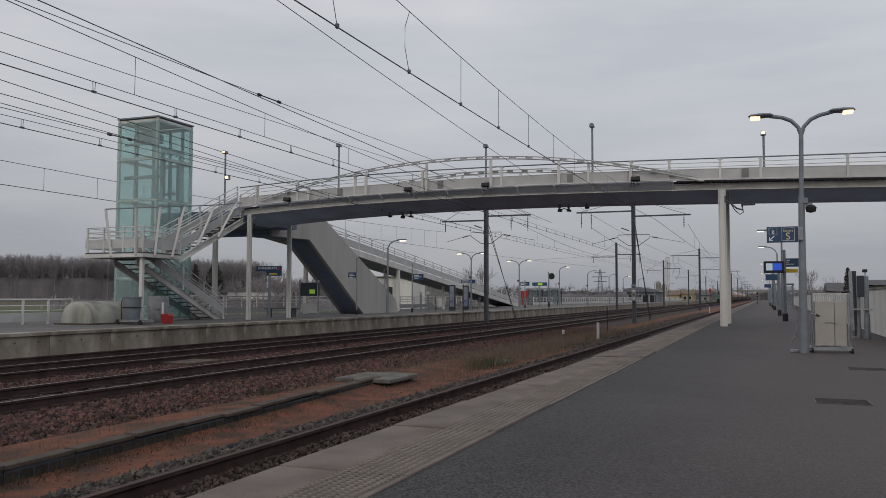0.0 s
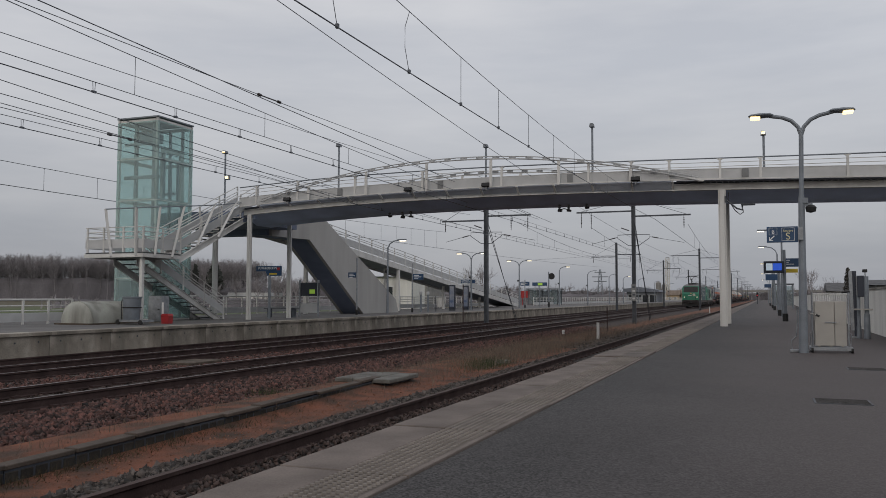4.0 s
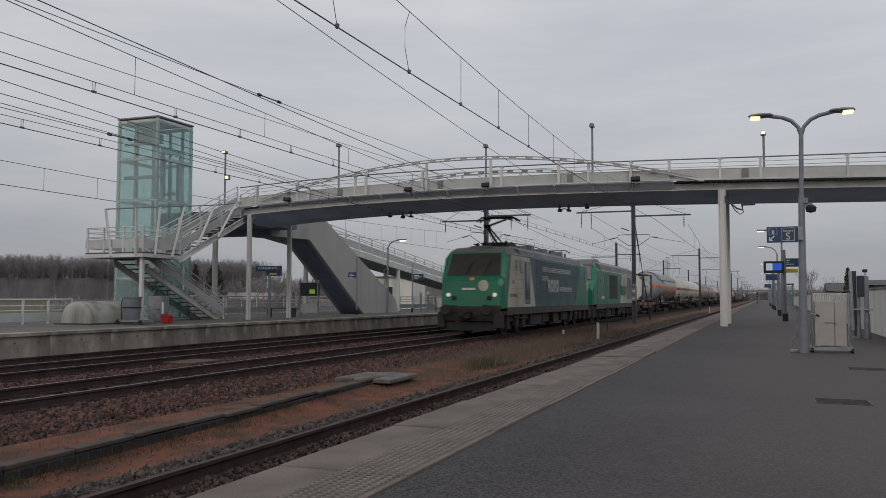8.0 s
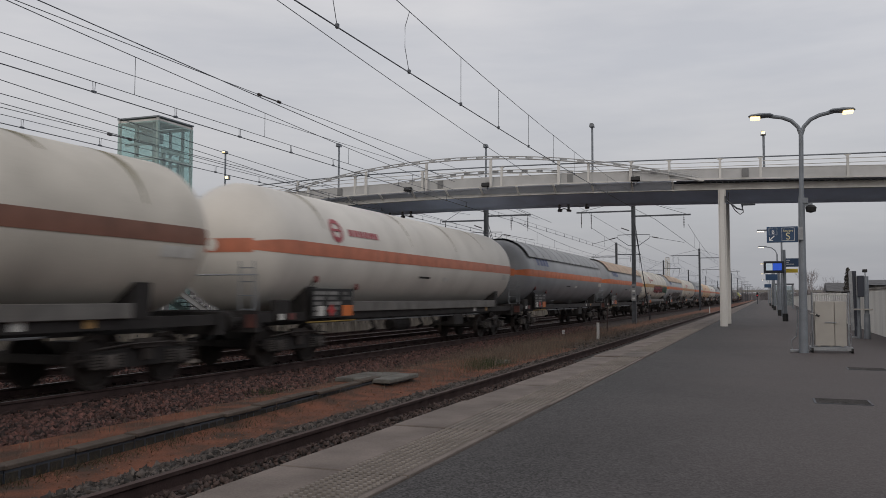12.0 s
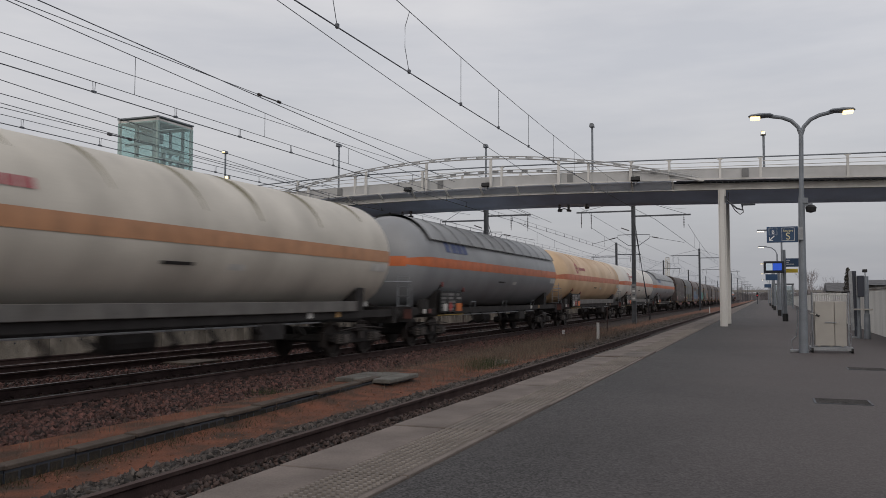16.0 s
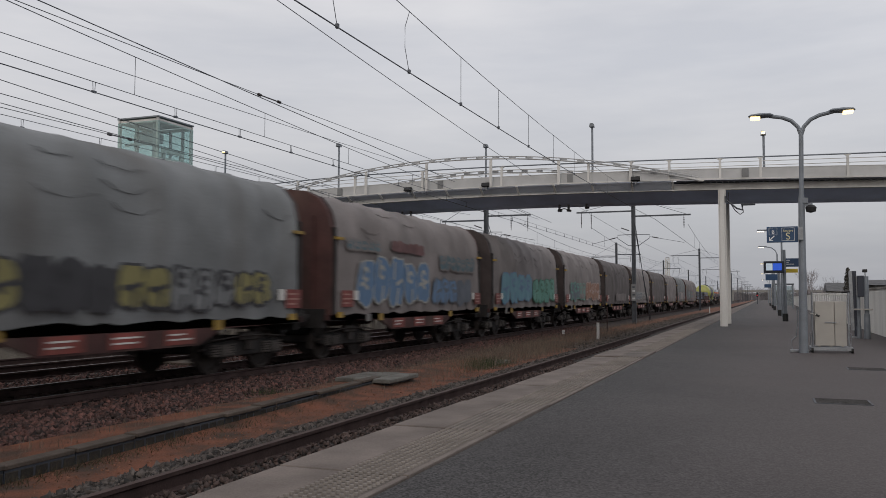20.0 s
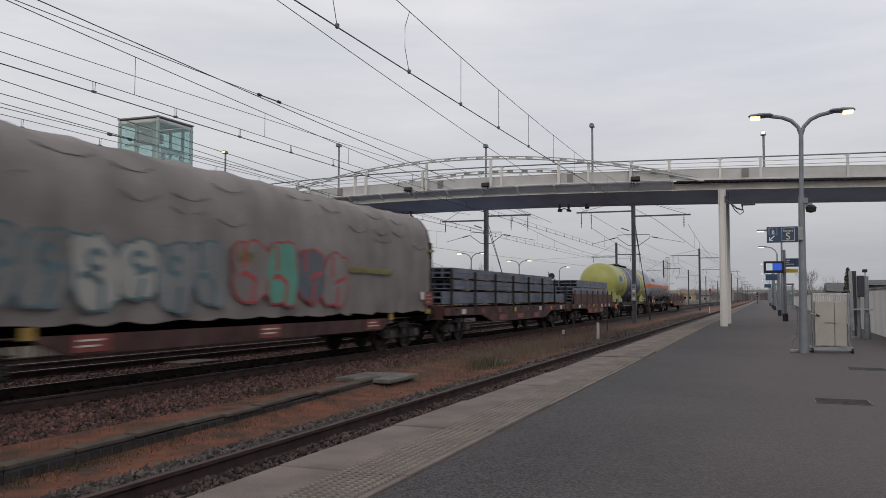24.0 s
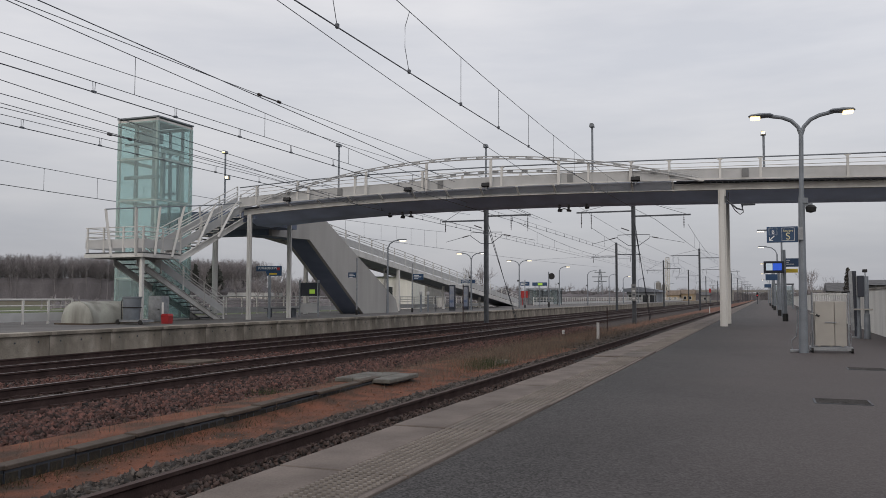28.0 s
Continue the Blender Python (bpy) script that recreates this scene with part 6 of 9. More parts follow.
single_tree(-33.0, 52, 5.2, 11, "small bare tree behind the far platform", 0.07)
single_tree(-46, 132, 8.5, 12, "bare round tree beyond the shelter")
single_tree(-50, 150, 9.0, 13, "bare tree beside the signal")
single_tree(-62, 118, 7.0, 16, "bare shrub-like tree behind the ramp")
single_tree(11.0, 150, 6.0, 14, "bare tree above the white wall", 0.12)
single_tree(9.2, 62, 4.6, 17, "bare thorny tree above the white wall", 0.08)
single_tree(7.5, 150, 8, 15, "bare tree over the rooftops")


def conifer(x, y, h, w, seed, label, leaf=None):
    rng = np.random.default_rng(seed)
    t = thing("conifer", label, "tree", group="conifers", at=pose(x, y, -0.42))
    part("trunk", tube(B(), (0, 0, 0), (0, 0, h * 0.9), 0.12 * w, 6, 0.03), TWIG, t)
    n = 360 if w > 1 else 900
    zz = rng.uniform(0.4, 1.0, n) ** 0.9
    rr = w * np.minimum(1, (1 - zz) * 2.2) ** 0.6 * rng.uniform(0.3, 1.0, n)
    aa = rng.uniform(0, 6.28, n)
    v, f = [], []
    for z, r_, a in zip(zz, rr, aa):
        c = Vector((r_ * math.cos(a), r_ * math.sin(a), z * h))
        i = len(v)
        for _ in range(4):
            v.append(c + Vector(rng.normal(0, 0.11 * w + 0.1 if w > 1 else 0.055, 3)))
        f += [(i, i + 1, i + 2), (i, i + 2, i + 3), (i + 1, i + 2, i + 3)]
    me = bpy.data.meshes.new("crown")
    me.from_pydata([tuple(q) for q in v], [], f)
    me.materials.append(leaf or PINE)
    part("crown", me, PINE, t)


conifer(-154.0, 200, 11.2, 1.3, 21, "dark pine behind the lift tower")
conifer(-149.5, 203, 11.8, 2.6, 22, "broad dark pine behind the lift tower")
conifer(-147, 200, 9.8, 2.4, 23, "small dark pine behind the lift tower")
conifer(6.9, 80, 4.6, 0.42, 24, "slim brown poplar above the white wall", mat("poplar_twigs", (0.075, 0.07, 0.062), 0.95, var=0.4, bump=0, rnd=1.3))
wood_belt("copse", [(-156, 206), (-138, 212), (-120, 222)], 6, 9.5, 120, 8, "low bare copse round the pines", 4.8, 3)
gh = thing("greenhouse", "long pale greenhouse beyond the fence", "greenhouse", at=pose(-146, 205, -0.42))
part("wall", cube(0, 14, 0, 8, 0, 2.2), WALLWHITE, gh)
part("roof", prism(B(), [(-0.3, 2.2), (14.3, 2.2), (14, 3.2), (0, 3.2)], "y", -0.3, 8.3), PANEL, gh)


def blades(name, xs, ys, zs, hs, material, seed, label, lean=0.35):
    rng = np.random.default_rng(seed)
    k = len(xs)
    a = rng.uniform(0, 6.28, k)
    w = 0.003 + 0.005 * rng.uniform(size=k)
    base = np.stack([xs, ys, zs], 1)
    side = np.stack([np.cos(a) * w, np.sin(a) * w, np.zeros(k)], 1)
    tip = base + np.stack([rng.normal(0, lean, k) * hs, rng.normal(0, lean, k) * hs, hs], 1)
    v = np.stack([base - side, base + side, tip], 1).reshape(-1, 3)
    f = [(3 * i, 3 * i + 1, 3 * i + 2) for i in range(k)]
    return tri_mesh(name, v, f, material, label, "plants", "stuff")


def clump(n, cx, cy, sx, sy, seed):
    rng = np.random.default_rng(seed)
    return cx + rng.normal(0, sx, n), cy + rng.normal(0, sy, n), rng


x, y, rng = clump(11000, -7.9, 26.5, 0.62, 4.2, 31)
blades("dry_weeds", x, y, np.full(len(x), -0.36), rng.uniform(0.08, 0.42, len(x)), DRY, 1, "dry brown weeds beside the main line")
x, y, rng = clump(9000, -8.0, 40, 0.75, 7.0, 33)
blades("dry_weeds", x, y, np.full(len(x), -0.36), rng.uniform(0.1, 0.4, len(x)), DRY, 2, "dry brown weeds beside the main line")
x, y, rng = clump(7000, -7.9, 62, 0.7, 20.0, 38)
blades("dry_weeds", x, y, np.full(len(x), -0.36), rng.uniform(0.1, 0.35, len(x)), DRY, 7, "sparse dry weeds on the far soil strip", 0.5)
x, y, rng = clump(1100, -7.25, 22.0, 0.3, 0.7, 34)
blades("grass_tuft", x, y, np.full(len(x), -0.36), rng.uniform(0.1, 0.35, len(x)), GRASS, 3, "green grass tuft beside the siding")
x, y, rng = clump(160, -8.75, 13.5, 0.12, 0.2, 35)
blades("grass_tuft", x, y, np.full(len(x), -0.3), rng.uniform(0.08, 0.22, len(x)), GRASS, 4, "small green weed in the ballast")
rng = np.random.default_rng(36)
n = 3000
y = rng.uniform(3, 18, n)
blades("trough_grass", -7.22 - 0.05 * (y - 6.3) + np.abs(rng.normal(0, 0.16, n)), y, np.full(n, -0.36), rng.uniform(0.03, 0.14, n), mat("moss_grass", (0.065, 0.05, 0.026), 0.95, var=0.3, scale=2, bump=0, rnd=1.4), 5, "sparse mossy grass along the cable trough", 0.6)
n = 1800
y = rng.uniform(3, 20, n)
blades("dry_weeds", -8.0 - 0.05 * (y - 6.3) + rng.normal(0, 0.25, n), y, np.full(n, -0.30), rng.uniform(0.04, 0.22, n), DRY, 6, "dry stalks between trough and ballast", 0.3)
solid("meadow", box(B(), -120, -29.2, 0, 130, -0.43, -0.40), mat("green_meadow", (0.075, 0.10, 0.03), 0.95, var=0.4, scale=0.3, bump=0.3, fine=6), "damp green meadow beyond the far platform", "meadow", kind="structure")

# ---------------------------------------------------------------- ballast stones
def bed(x):
    """Height of the beds at x."""
    xs = np.array([-19.3, -17.6, -16.6, -13.3, -10.0, -9.3, -8.3, -6.25, -5.75, -5.0, -3.4, -2.78])
    zs = np.array([-0.34, -0.25, -0.225, -0.225, -0.225, -0.225, -0.38, -0.36, -0.19, -0.17, -0.185, -0.22])
    return np.interp(x, xs, zs)


def stones(name, x0, x1, y0, y1, per, s0, s1, material, seed, label):
    rng = np.random.default_rng(seed)
    n = int((x1 - x0) * (y1 - y0) * per)
    x, y = rng.uniform(x0, x1, n), rng.uniform(y0, y1, n)
    z = bed(x) + rng.uniform(-0.02, 0.04, n)
    scatter(name, np.stack([x, y, z], 1), rng.uniform(s0, s1, n), material, seed, label, "ballast")


stones("grey_ballast", -6.35, -5.1, 3.5, 16, 900, 0.024, 0.054, GREYSTONE, 1, "loose grey ballast stones on the siding shoulder")
stones("grey_ballast", -6.3, -5.1, 16, 45, 600, 0.025, 0.05, GREYSTONE, 2, "loose grey ballast stones on the siding shoulder")
stones("dark_ballast", -4.95, -2.78, 3.0, 22, 420, 0.02, 0.046, DARKSTONE, 3, "loose dark ballast between the siding rails")
stones("rusty_ballast", -10.5, -8.35, 5.5, 20, 900, 0.026, 0.058, BROWNSTONE, 4, "loose rusty ballast stones on the main line shoulder")
stones("rusty_ballast", -10.5, -8.6, 20, 50, 480, 0.028, 0.055, BROWNSTONE, 5, "loose rusty ballast stones on the main line shoulder")
stones("dark_ballast", -12.05, -10.65, 8, 40, 260, 0.025, 0.05, DARKSTONE, 9, "dark oily ballast between the rails")
stones("dark_ballast", -16.0, -14.55, 12, 45, 200, 0.025, 0.05, DARKSTONE, 10, "dark oily ballast between the rails")
stones("rusty_ballast", -14.5, -12.2, 8, 40, 420, 0.028, 0.055, BROWNSTONE, 6, "loose rusty ballast between the main tracks")
stones("rusty_ballast", -19.1, -16.1, 13, 45, 240, 0.03, 0.055, GREYSTONE, 7, "loose ballast before the far platform")
stones("grey_ballast", -8.4, -6.2, 31, 110, 130, 0.04, 0.085, GREYSTONE, 11, "scattered grey stones on the soil strip")
rng = np.random.default_rng(77)
n = 5000
x, y = rng.uniform(-8.4, -6.2, n), rng.uniform(4, 30, n)
scatter("soil_grit", np.stack([x, y, np.full(n, -0.335) + 0.1 * np.exp(-((x + 8.1) / 0.3) ** 2)], 1), rng.uniform(0.006, 0.02, n), mat("red_grit", (0.20, 0.09, 0.055), 0.95, var=0.3, rnd=1.5), 8, "fine red grit on the soil", "grit")

# ---------------------------------------------------------------- platform edge slabs and far platform wall
edge = thing("platform_edge", "pale concrete edge slabs with a studded strip", "platform edge", kind="structure")
SL = 1.68
slabm = mesh_of("edge_slab", cube(-2.765, -2.332, 0.006, SL - 0.006, Z_PLAT - 0.14, Z_PLAT + 0.004, 0.006), SLAB)
tactm = mesh_of("tactile_slab", cube(-2.328, -1.951, 0.006, SL - 0.006, Z_PLAT - 0.14, Z_PLAT + 0.002, 0.004), TACTILE)
bordm = mesh_of("border_strip", cube(-1.947, -1.908, 0.006, SL - 0.006, Z_PLAT - 0.14, Z_PLAT + 0.006, 0.004), SLAB)
for i in range(-4, 70):
    y = 14.5 + SL * (i - 7)
    dz = 0.004 * math.sin(i * 2.1) + (0.014 if i in (2, 7) else 0)
    part("edge_slab", slabm, SLAB, edge, at=pose(0, y, dz))
    part("tactile_slab", tactm, TACTILE, edge, at=pose(0, y, dz))
    part("border_strip", bordm, SLAB, edge, at=pose(0, y, dz + 0.002))
part("edge_slab_row", cube(-2.765, -1.908, 14.5 + SL * 63, 420, Z_PLAT - 0.14, Z_PLAT + 0.004), SLAB, edge)
v, f = [], []
for j in range(int(26.0 / 0.0525)):
    for i in range(7):
        cx, cy = -2.298 + i * 0.0525, 2.6 + j * 0.0525
        if cx > -1.965:
            continue
        k = len(v)
        for rad, zz in ((0.0175, 0.0), (0.0125, 0.014)):
            for q in range(5):
                v.append((cx + rad * math.cos(1.2566 * q), cy + rad * math.sin(1.2566 * q), Z_PLAT + 0.003 + zz))
        f += [(k + q, k + (q + 1) % 5, k + 5 + (q + 1) % 5, k + 5 + q) for q in range(5)] + [tuple(range(k + 5, k + 10))]
STUD = mat("worn_stud_concrete", (0.21, 0.185, 0.165), 0.8, var=0.2, scale=3, bump=0.1)
me = raw("tactile_stud", v, f, STUD)
st_ = part("tactile_stud", me, STUD, edge)
st_["kind"] = "stuff"
wallf = thing("far_platform_wall", "stained concrete panel face of the far platform", "platform wall", kind="structure")
panm = mesh_of("wall_panel", cube(FAR_EDGE - 0.12, FAR_EDGE, 0.012, 2.388, -0.4, Z_PLAT - 0.1, 0.008), FARCONC)
copm = mesh_of("coping", cube(FAR_EDGE - 0.5, FAR_EDGE + 0.07, 0.008, 2.392, Z_PLAT - 0.096, Z_PLAT + 0.004, 0.01), FARCONC)
# thin dark discs: the shade inside the tie holes, given as colour
holem = B()
for y in (0.4, 1.2, 2.0):
    tube(holem, (FAR_EDGE - 0.01, y, 0.28), (FAR_EDGE + 0.003, y, 0.28), 0.028, 8)
holem = mesh_of("tie_hole", holem, CONC_DARK)
for i in range(60):
    y = 4 + i * 2.4
    p_ = part("wall_panel", panm, FARCONC, wallf, at=pose(0, y, 0))
    part("coping", copm, FARCONC, wallf, at=pose(0.008 * math.sin(i * 1.9), y, 0))
    if i < 26:
        part("tie_hole", holem, CONC_DARK, p_)
part("wall_panel_row", cube(FAR_EDGE - 0.12, FAR_EDGE, 148.1, 420, -0.4, Z_PLAT), FARCONC, wallf)
# ---------------------------------------------------------------- the goods train
V = 28.131                   # metres a second, towards the camera
Y0 = -23.084 + V * 10.0      # where s = 0 stands at the start
TRAIN = []                   # (thing, distance behind s = 0, x, z)

FRAME = mat("dusty_underframe", (0.020, 0.017, 0.0165), 0.8, var=0.4, scale=3, bump=0.2)
WHEELM = mat("wheel_steel", (0.038, 0.030, 0.027), 0.6, metal=0.3, var=0.3, scale=5, bump=0.1)
BROWNFR = mat("red_brown_frame", (0.10, 0.032, 0.027), 0.75, var=0.4, scale=2, bump=0.1, stain=0.4)
TGREY = mat("tank_grey", (0.275, 0.285, 0.30), 0.42, var=0.12, scale=0.7, bump=0.03, stain=0.22)
TGREY_N = mat("tank_glossy_grey", (0.285, 0.30, 0.335), 0.25, var=0.08, scale=0.8, bump=0.02, stain=0.1)
TGREY_L = mat("tank_light_grey", (0.31, 0.32, 0.335), 0.4, var=0.12, scale=1.2, bump=0.03, stain=0.25)
SHIELD = mat("sunshield_grey", (0.30, 0.31, 0.32), 0.45, var=0.12, scale=0.8, bump=0.03, stain=0.2)
RIBTAN = mat("rusty_tan_rib", (0.43, 0.30, 0.205), 0.6, var=0.25, scale=3, bump=0.02, stain=0.2)
RIBGREY = mat("grimy_grey_rib", (0.215, 0.22, 0.225), 0.6, var=0.25, scale=3, bump=0.02, stain=0.2)
SHIELD_TAN = mat("sunshield_tan", (0.53, 0.375, 0.255), 0.5, var=0.2, scale=1.5, bump=0.03, stain=0.3)
TWHITE = mat("tank_grimy_white", (0.61, 0.57, 0.50), 0.5, var=0.18, scale=0.6, bump=0.03, stain=0.35)
TWHITE_C = mat("tank_white", (0.66, 0.63, 0.58), 0.45, var=0.1, scale=0.6, bump=0.03, stain=0.2)
TCREAM = mat("tank_cream_yellow", (0.65, 0.475, 0.31), 0.5, var=0.12, scale=0.5, bump=0.03, stain=0.2, tint=(0.53, 0.345, 0.20))
TLIME = mat("tank_lime", (0.34, 0.35, 0.095), 0.4, var=0.12, scale=1.2, bump=0.03, stain=0.15)
TNAVY = mat("tank_navy", (0.046, 0.060, 0.115), 0.4, var=0.2, scale=1.2, bump=0.03, stain=0.2)
ORANGE = mat("stripe_orange", (0.58, 0.15, 0.05), 0.5, var=0.15, bump=0.02, stain=0.2)
SALMON = mat("stripe_salmon", (0.53, 0.175, 0.10), 0.5, var=0.15, bump=0.02, stain=0.25)
BROWNSTR = mat("stripe_brown", (0.20, 0.085, 0.055), 0.5, var=0.2, bump=0.02, stain=0.2)
OCHRE = mat("stripe_ochre", (0.42, 0.24, 0.08), 0.5, var=0.2, bump=0.02, stain=0.2)
LOGOBLUE = mat("logo_blue", (0.065, 0.09, 0.20), 0.5, var=0.1, bump=0)
LOGORED = mat("logo_red", (0.36, 0.06, 0.075), 0.5, var=0.1, bump=0)
PLATE = mat("placard_white", (0.6, 0.59, 0.56), 0.5, var=0.2, bump=0)
PLACARD = mat("placard_orange", (0.62, 0.16, 0.03), 0.5, var=0.1, bump=0)
REDPLAC = mat("placard_red", (0.42, 0.03, 0.03), 0.5, var=0.15, bump=0)
GREENPLAC = mat("placard_green", (0.05, 0.22, 0.09), 0.5, var=0.1, bump=0)
DIMRED = mat("dull_red_plate", (0.20, 0.045, 0.04), 0.6, var=0.3, scale=4, bump=0.02, stain=0.4)
CHANNEL = mat("grimy_channel_grey", (0.145, 0.138, 0.13), 0.6, var=0.3, scale=2, bump=0.05, stain=0.4)
TANSTR = mat("stripe_faded_orange", (0.50, 0.25, 0.13), 0.5, var=0.15, bump=0.02, stain=0.25)
OLIVE = mat("olive_run_stain", (0.21, 0.185, 0.11), 0.7, var=0.3, scale=4, bump=0.02)
TARP = mat("tarpaulin_brown_grey", (0.215, 0.191, 0.186), 0.75, var=0.25, scale=0.8, bump=0.15, fine=25, stain=0.4)
TARP_D = mat("tarpaulin_dark", (0.105, 0.090, 0.088), 0.75, var=0.25, scale=0.8, bump=0.15, fine=25, stain=0.4)
TARP_G = mat("tarpaulin_grey_green", (0.185, 0.195, 0.20), 0.75, var=0.25, scale=0.8, bump=0.15, fine=25, stain=0.5)
WAGONRED = mat("wagon_oxide_red", (0.082, 0.033, 0.029), 0.75, var=0.4, scale=1.5, bump=0.1, stain=0.6)
STEEL = mat("blue_grey_steel_beam", (0.165, 0.188, 0.245), 0.6, metal=0.2, var=0.3, scale=2, bump=0.1, rnd=0.15)
SOLERED = mat("grimy_red_sole_bar", (0.062, 0.022, 0.02), 0.75, var=0.4, scale=2, bump=0.05, stain=0.6)
BOARDRED = mat("faded_red_board", (0.22, 0.05, 0.04), 0.6, var=0.3, scale=3, bump=0.02, stain=0.4)
PINKTXT = mat("faded_pink_text", (0.34, 0.19, 0.16), 0.6, var=0.2, bump=0)
DUSTYEL = mat("dusty_yellow", (0.36, 0.235, 0.05), 0.6, var=0.3, scale=4, bump=0.02, stain=0.3)
WOOD = mat("wooden_batten", (0.30, 0.17, 0.08), 0.8, var=0.3)
LGREEN = mat("loco_green", (0.014, 0.150, 0.090), 0.4, var=0.12, scale=1.5, bump=0.02, stain=0.15)
LTEAL = mat("loco_blue_grey", (0.037, 0.105, 0.122), 0.5, var=0.2, scale=1.0, bump=0.02, stain=0.3)
LCREAM = mat("loco_grimy_white", (0.47, 0.455, 0.37), 0.5, var=0.2, scale=1.2, bump=0.02, stain=0.45)
LGREY = mat("loco_grey", (0.30, 0.30, 0.30), 0.5, var=0.15, scale=1.2, bump=0.02, stain=0.3)
LROOF = mat("loco_roof_grey", (0.14, 0.135, 0.14), 0.6, var=0.2, scale=1.2, bump=0.05, stain=0.3)
LDARK = mat("loco_dark_skirt", (0.021, 0.019, 0.019), 0.7, var=0.3, scale=2, bump=0.05, stain=0.3)
# grey base colour holds the reflected light along with the dirt on the screen
RAKEGLASS = mat("dusty_sheen_windscreen", (0.15, 0.152, 0.175), 0.15, var=0.3, scale=1.5, bump=0, spec=0.6)
DATAGREY = mat("grimy_data_plate", (0.18, 0.175, 0.17), 0.6, var=0.3, scale=6, bump=0, rnd=0.5)
HEADLIGHT = mat("headlight_on", (1.0, 0.86, 0.66), 0.3, var=0, bump=0, emit=0.18)
HEADLIGHT_R = mat("marker_light_orange", (0.6, 0.16, 0.06), 0.3, var=0, bump=0, emit=0.1)
CONTFRAME = mat("container_navy_frame", (0.022, 0.035, 0.06), 0.5, var=0.2, bump=0.02, stain=0.2)
HAZBLUE = mat("placard_blue", (0.03, 0.16, 0.42), 0.5, var=0.1, bump=0)
GCOL = [mat("paint_" + n, c, 0.55, var=0.1, bump=0) for n, c in (("sky", (0.09, 0.23, 0.29)), ("mint", (0.08, 0.26, 0.20)), ("pink", (0.27, 0.11, 0.12)), ("white", (0.30, 0.30, 0.28)), ("yellow", (0.20, 0.18, 0.07)), ("green", (0.03, 0.13, 0.075)), ("crimson", (0.33, 0.045, 0.055)), ("slate", (0.085, 0.10, 0.125)), ("rose", (0.36, 0.265, 0.24)), ("orange", (0.24, 0.11, 0.06)), ("cobalt", (0.085, 0.16, 0.27)))]
G_DIM = mat("faded_sky_paint", (0.085, 0.145, 0.17), 0.65, var=0.3, scale=3, bump=0)
TARP_R = mat("faded_red_paint", (0.15, 0.075, 0.075), 0.7, var=0.3, scale=3, bump=0)
TARPEND = mat("dark_brown_end_wall", (0.05, 0.036, 0.034), 0.7, var=0.3, scale=2, bump=0.05, stain=0.4)
G_INK = mat("paint_ink", (0.035, 0.035, 0.04), 0.6, var=0.1, bump=0)
G_BLUSH = mat("paint_dusty_blush", (0.39, 0.26, 0.225), 0.6, var=0.3, scale=2.0, bump=0, tint=(0.30, 0.205, 0.19))
G_PLUM = mat("paint_dull_plum", (0.10, 0.075, 0.09), 0.6, var=0.25, scale=3, bump=0)
G_CHALK = mat("paint_chalk", (0.33, 0.31, 0.30), 0.6, var=0.15, scale=3, bump=0)
GHOST = mat("paint_half_cleaned", (0.20, 0.205, 0.215), 0.6, var=0.25, scale=3, bump=0)
G_SKY, G_MINT, G_PINK, G_WHITE, G_YEL, G_GREEN, G_CRIM, G_SLATE, G_ROSE, G_ORG, G_COB = GCOL

# shared running gear
_bf = B()
for sx in (-1, 1):
    prism(_bf, [(-1.35, 0.42), (-1.35, 0.62), (-0.5, 0.68), (0.5, 0.68), (1.35, 0.62), (1.35, 0.42), (0.6, 0.36), (-0.6, 0.36)], "x", sx * 1.0 - 0.05, sx * 1.0 + 0.05)
    for sy in (-0.9, 0.9):
        box(_bf, sx * 1.05 - 0.1, sx * 1.05 + 0.1, sy - 0.16, sy + 0.16, 0.34, 0.62, 0.02)
        for dy in (-0.26, 0.26):
            tube(_bf, (sx * 1.06, sy + dy, 0.36), (sx * 1.06, sy + dy, 0.62), 0.08, 8)
box(_bf, -1.0, 1.0, -0.2, 0.2, 0.42, 0.75)
box(_bf, -1.0, 1.0, -1.35, -1.25, 0.45, 0.6)
box(_bf, -1.0, 1.0, 1.25, 1.35, 0.45, 0.6)
BOGIE_ME = mesh_of("bogie", _bf, FRAME)


def wheelset_mesh(r):
    bm = B()
    for sx in (-1, 1):
        lathe(bm, [(sx * 0.66, 0.1), (sx * 0.685, r + 0.03), (sx * 0.715, r + 0.03), (sx * 0.72, r), (sx * 0.82, r), (sx * 0.82, r - 0.07), (sx * 0.77, r - 0.1), (sx * 0.77, 0.16), (sx * 0.86, 0.1)], 20, axis="x", caps=True)
    tube(bm, (-1.05, 0, 0), (1.05, 0, 0), 0.08, 8)
    return mesh_of("wheelset", bm, WHEELM)


WHEEL_ME = wheelset_mesh(0.46)
WHEEL_L_ME = wheelset_mesh(0.56)
_bb = B()
tube(_bb, (0, 0.0, 0), (0, -0.45, 0), 0.085, 10)
lathe(_bb, [(-0.45, 0.05), (-0.45, 0.22), (-0.49, 0.23), (-0.53, 0.2), (-0.54, 0.02)], 14, axis="y")
box(_bb, -0.16, 0.16, -0.03, 0.0, -0.16, 0.16)
BUFFER_ME = mesh_of("buffer", _bb, FRAME)


AXLE = mat("dusty_axle_box", (0.075, 0.064, 0.058), 0.7, var=0.4, scale=6, bump=0.1, rnd=0.4)
CAP_ME = mesh_of("axle_cap", lathe(B(), [(-0.03, 0.02), (-0.03, 0.10), (0.0, 0.13), (0.03, 0.10), (0.03, 0.02)], 12, axis="x"), AXLE)


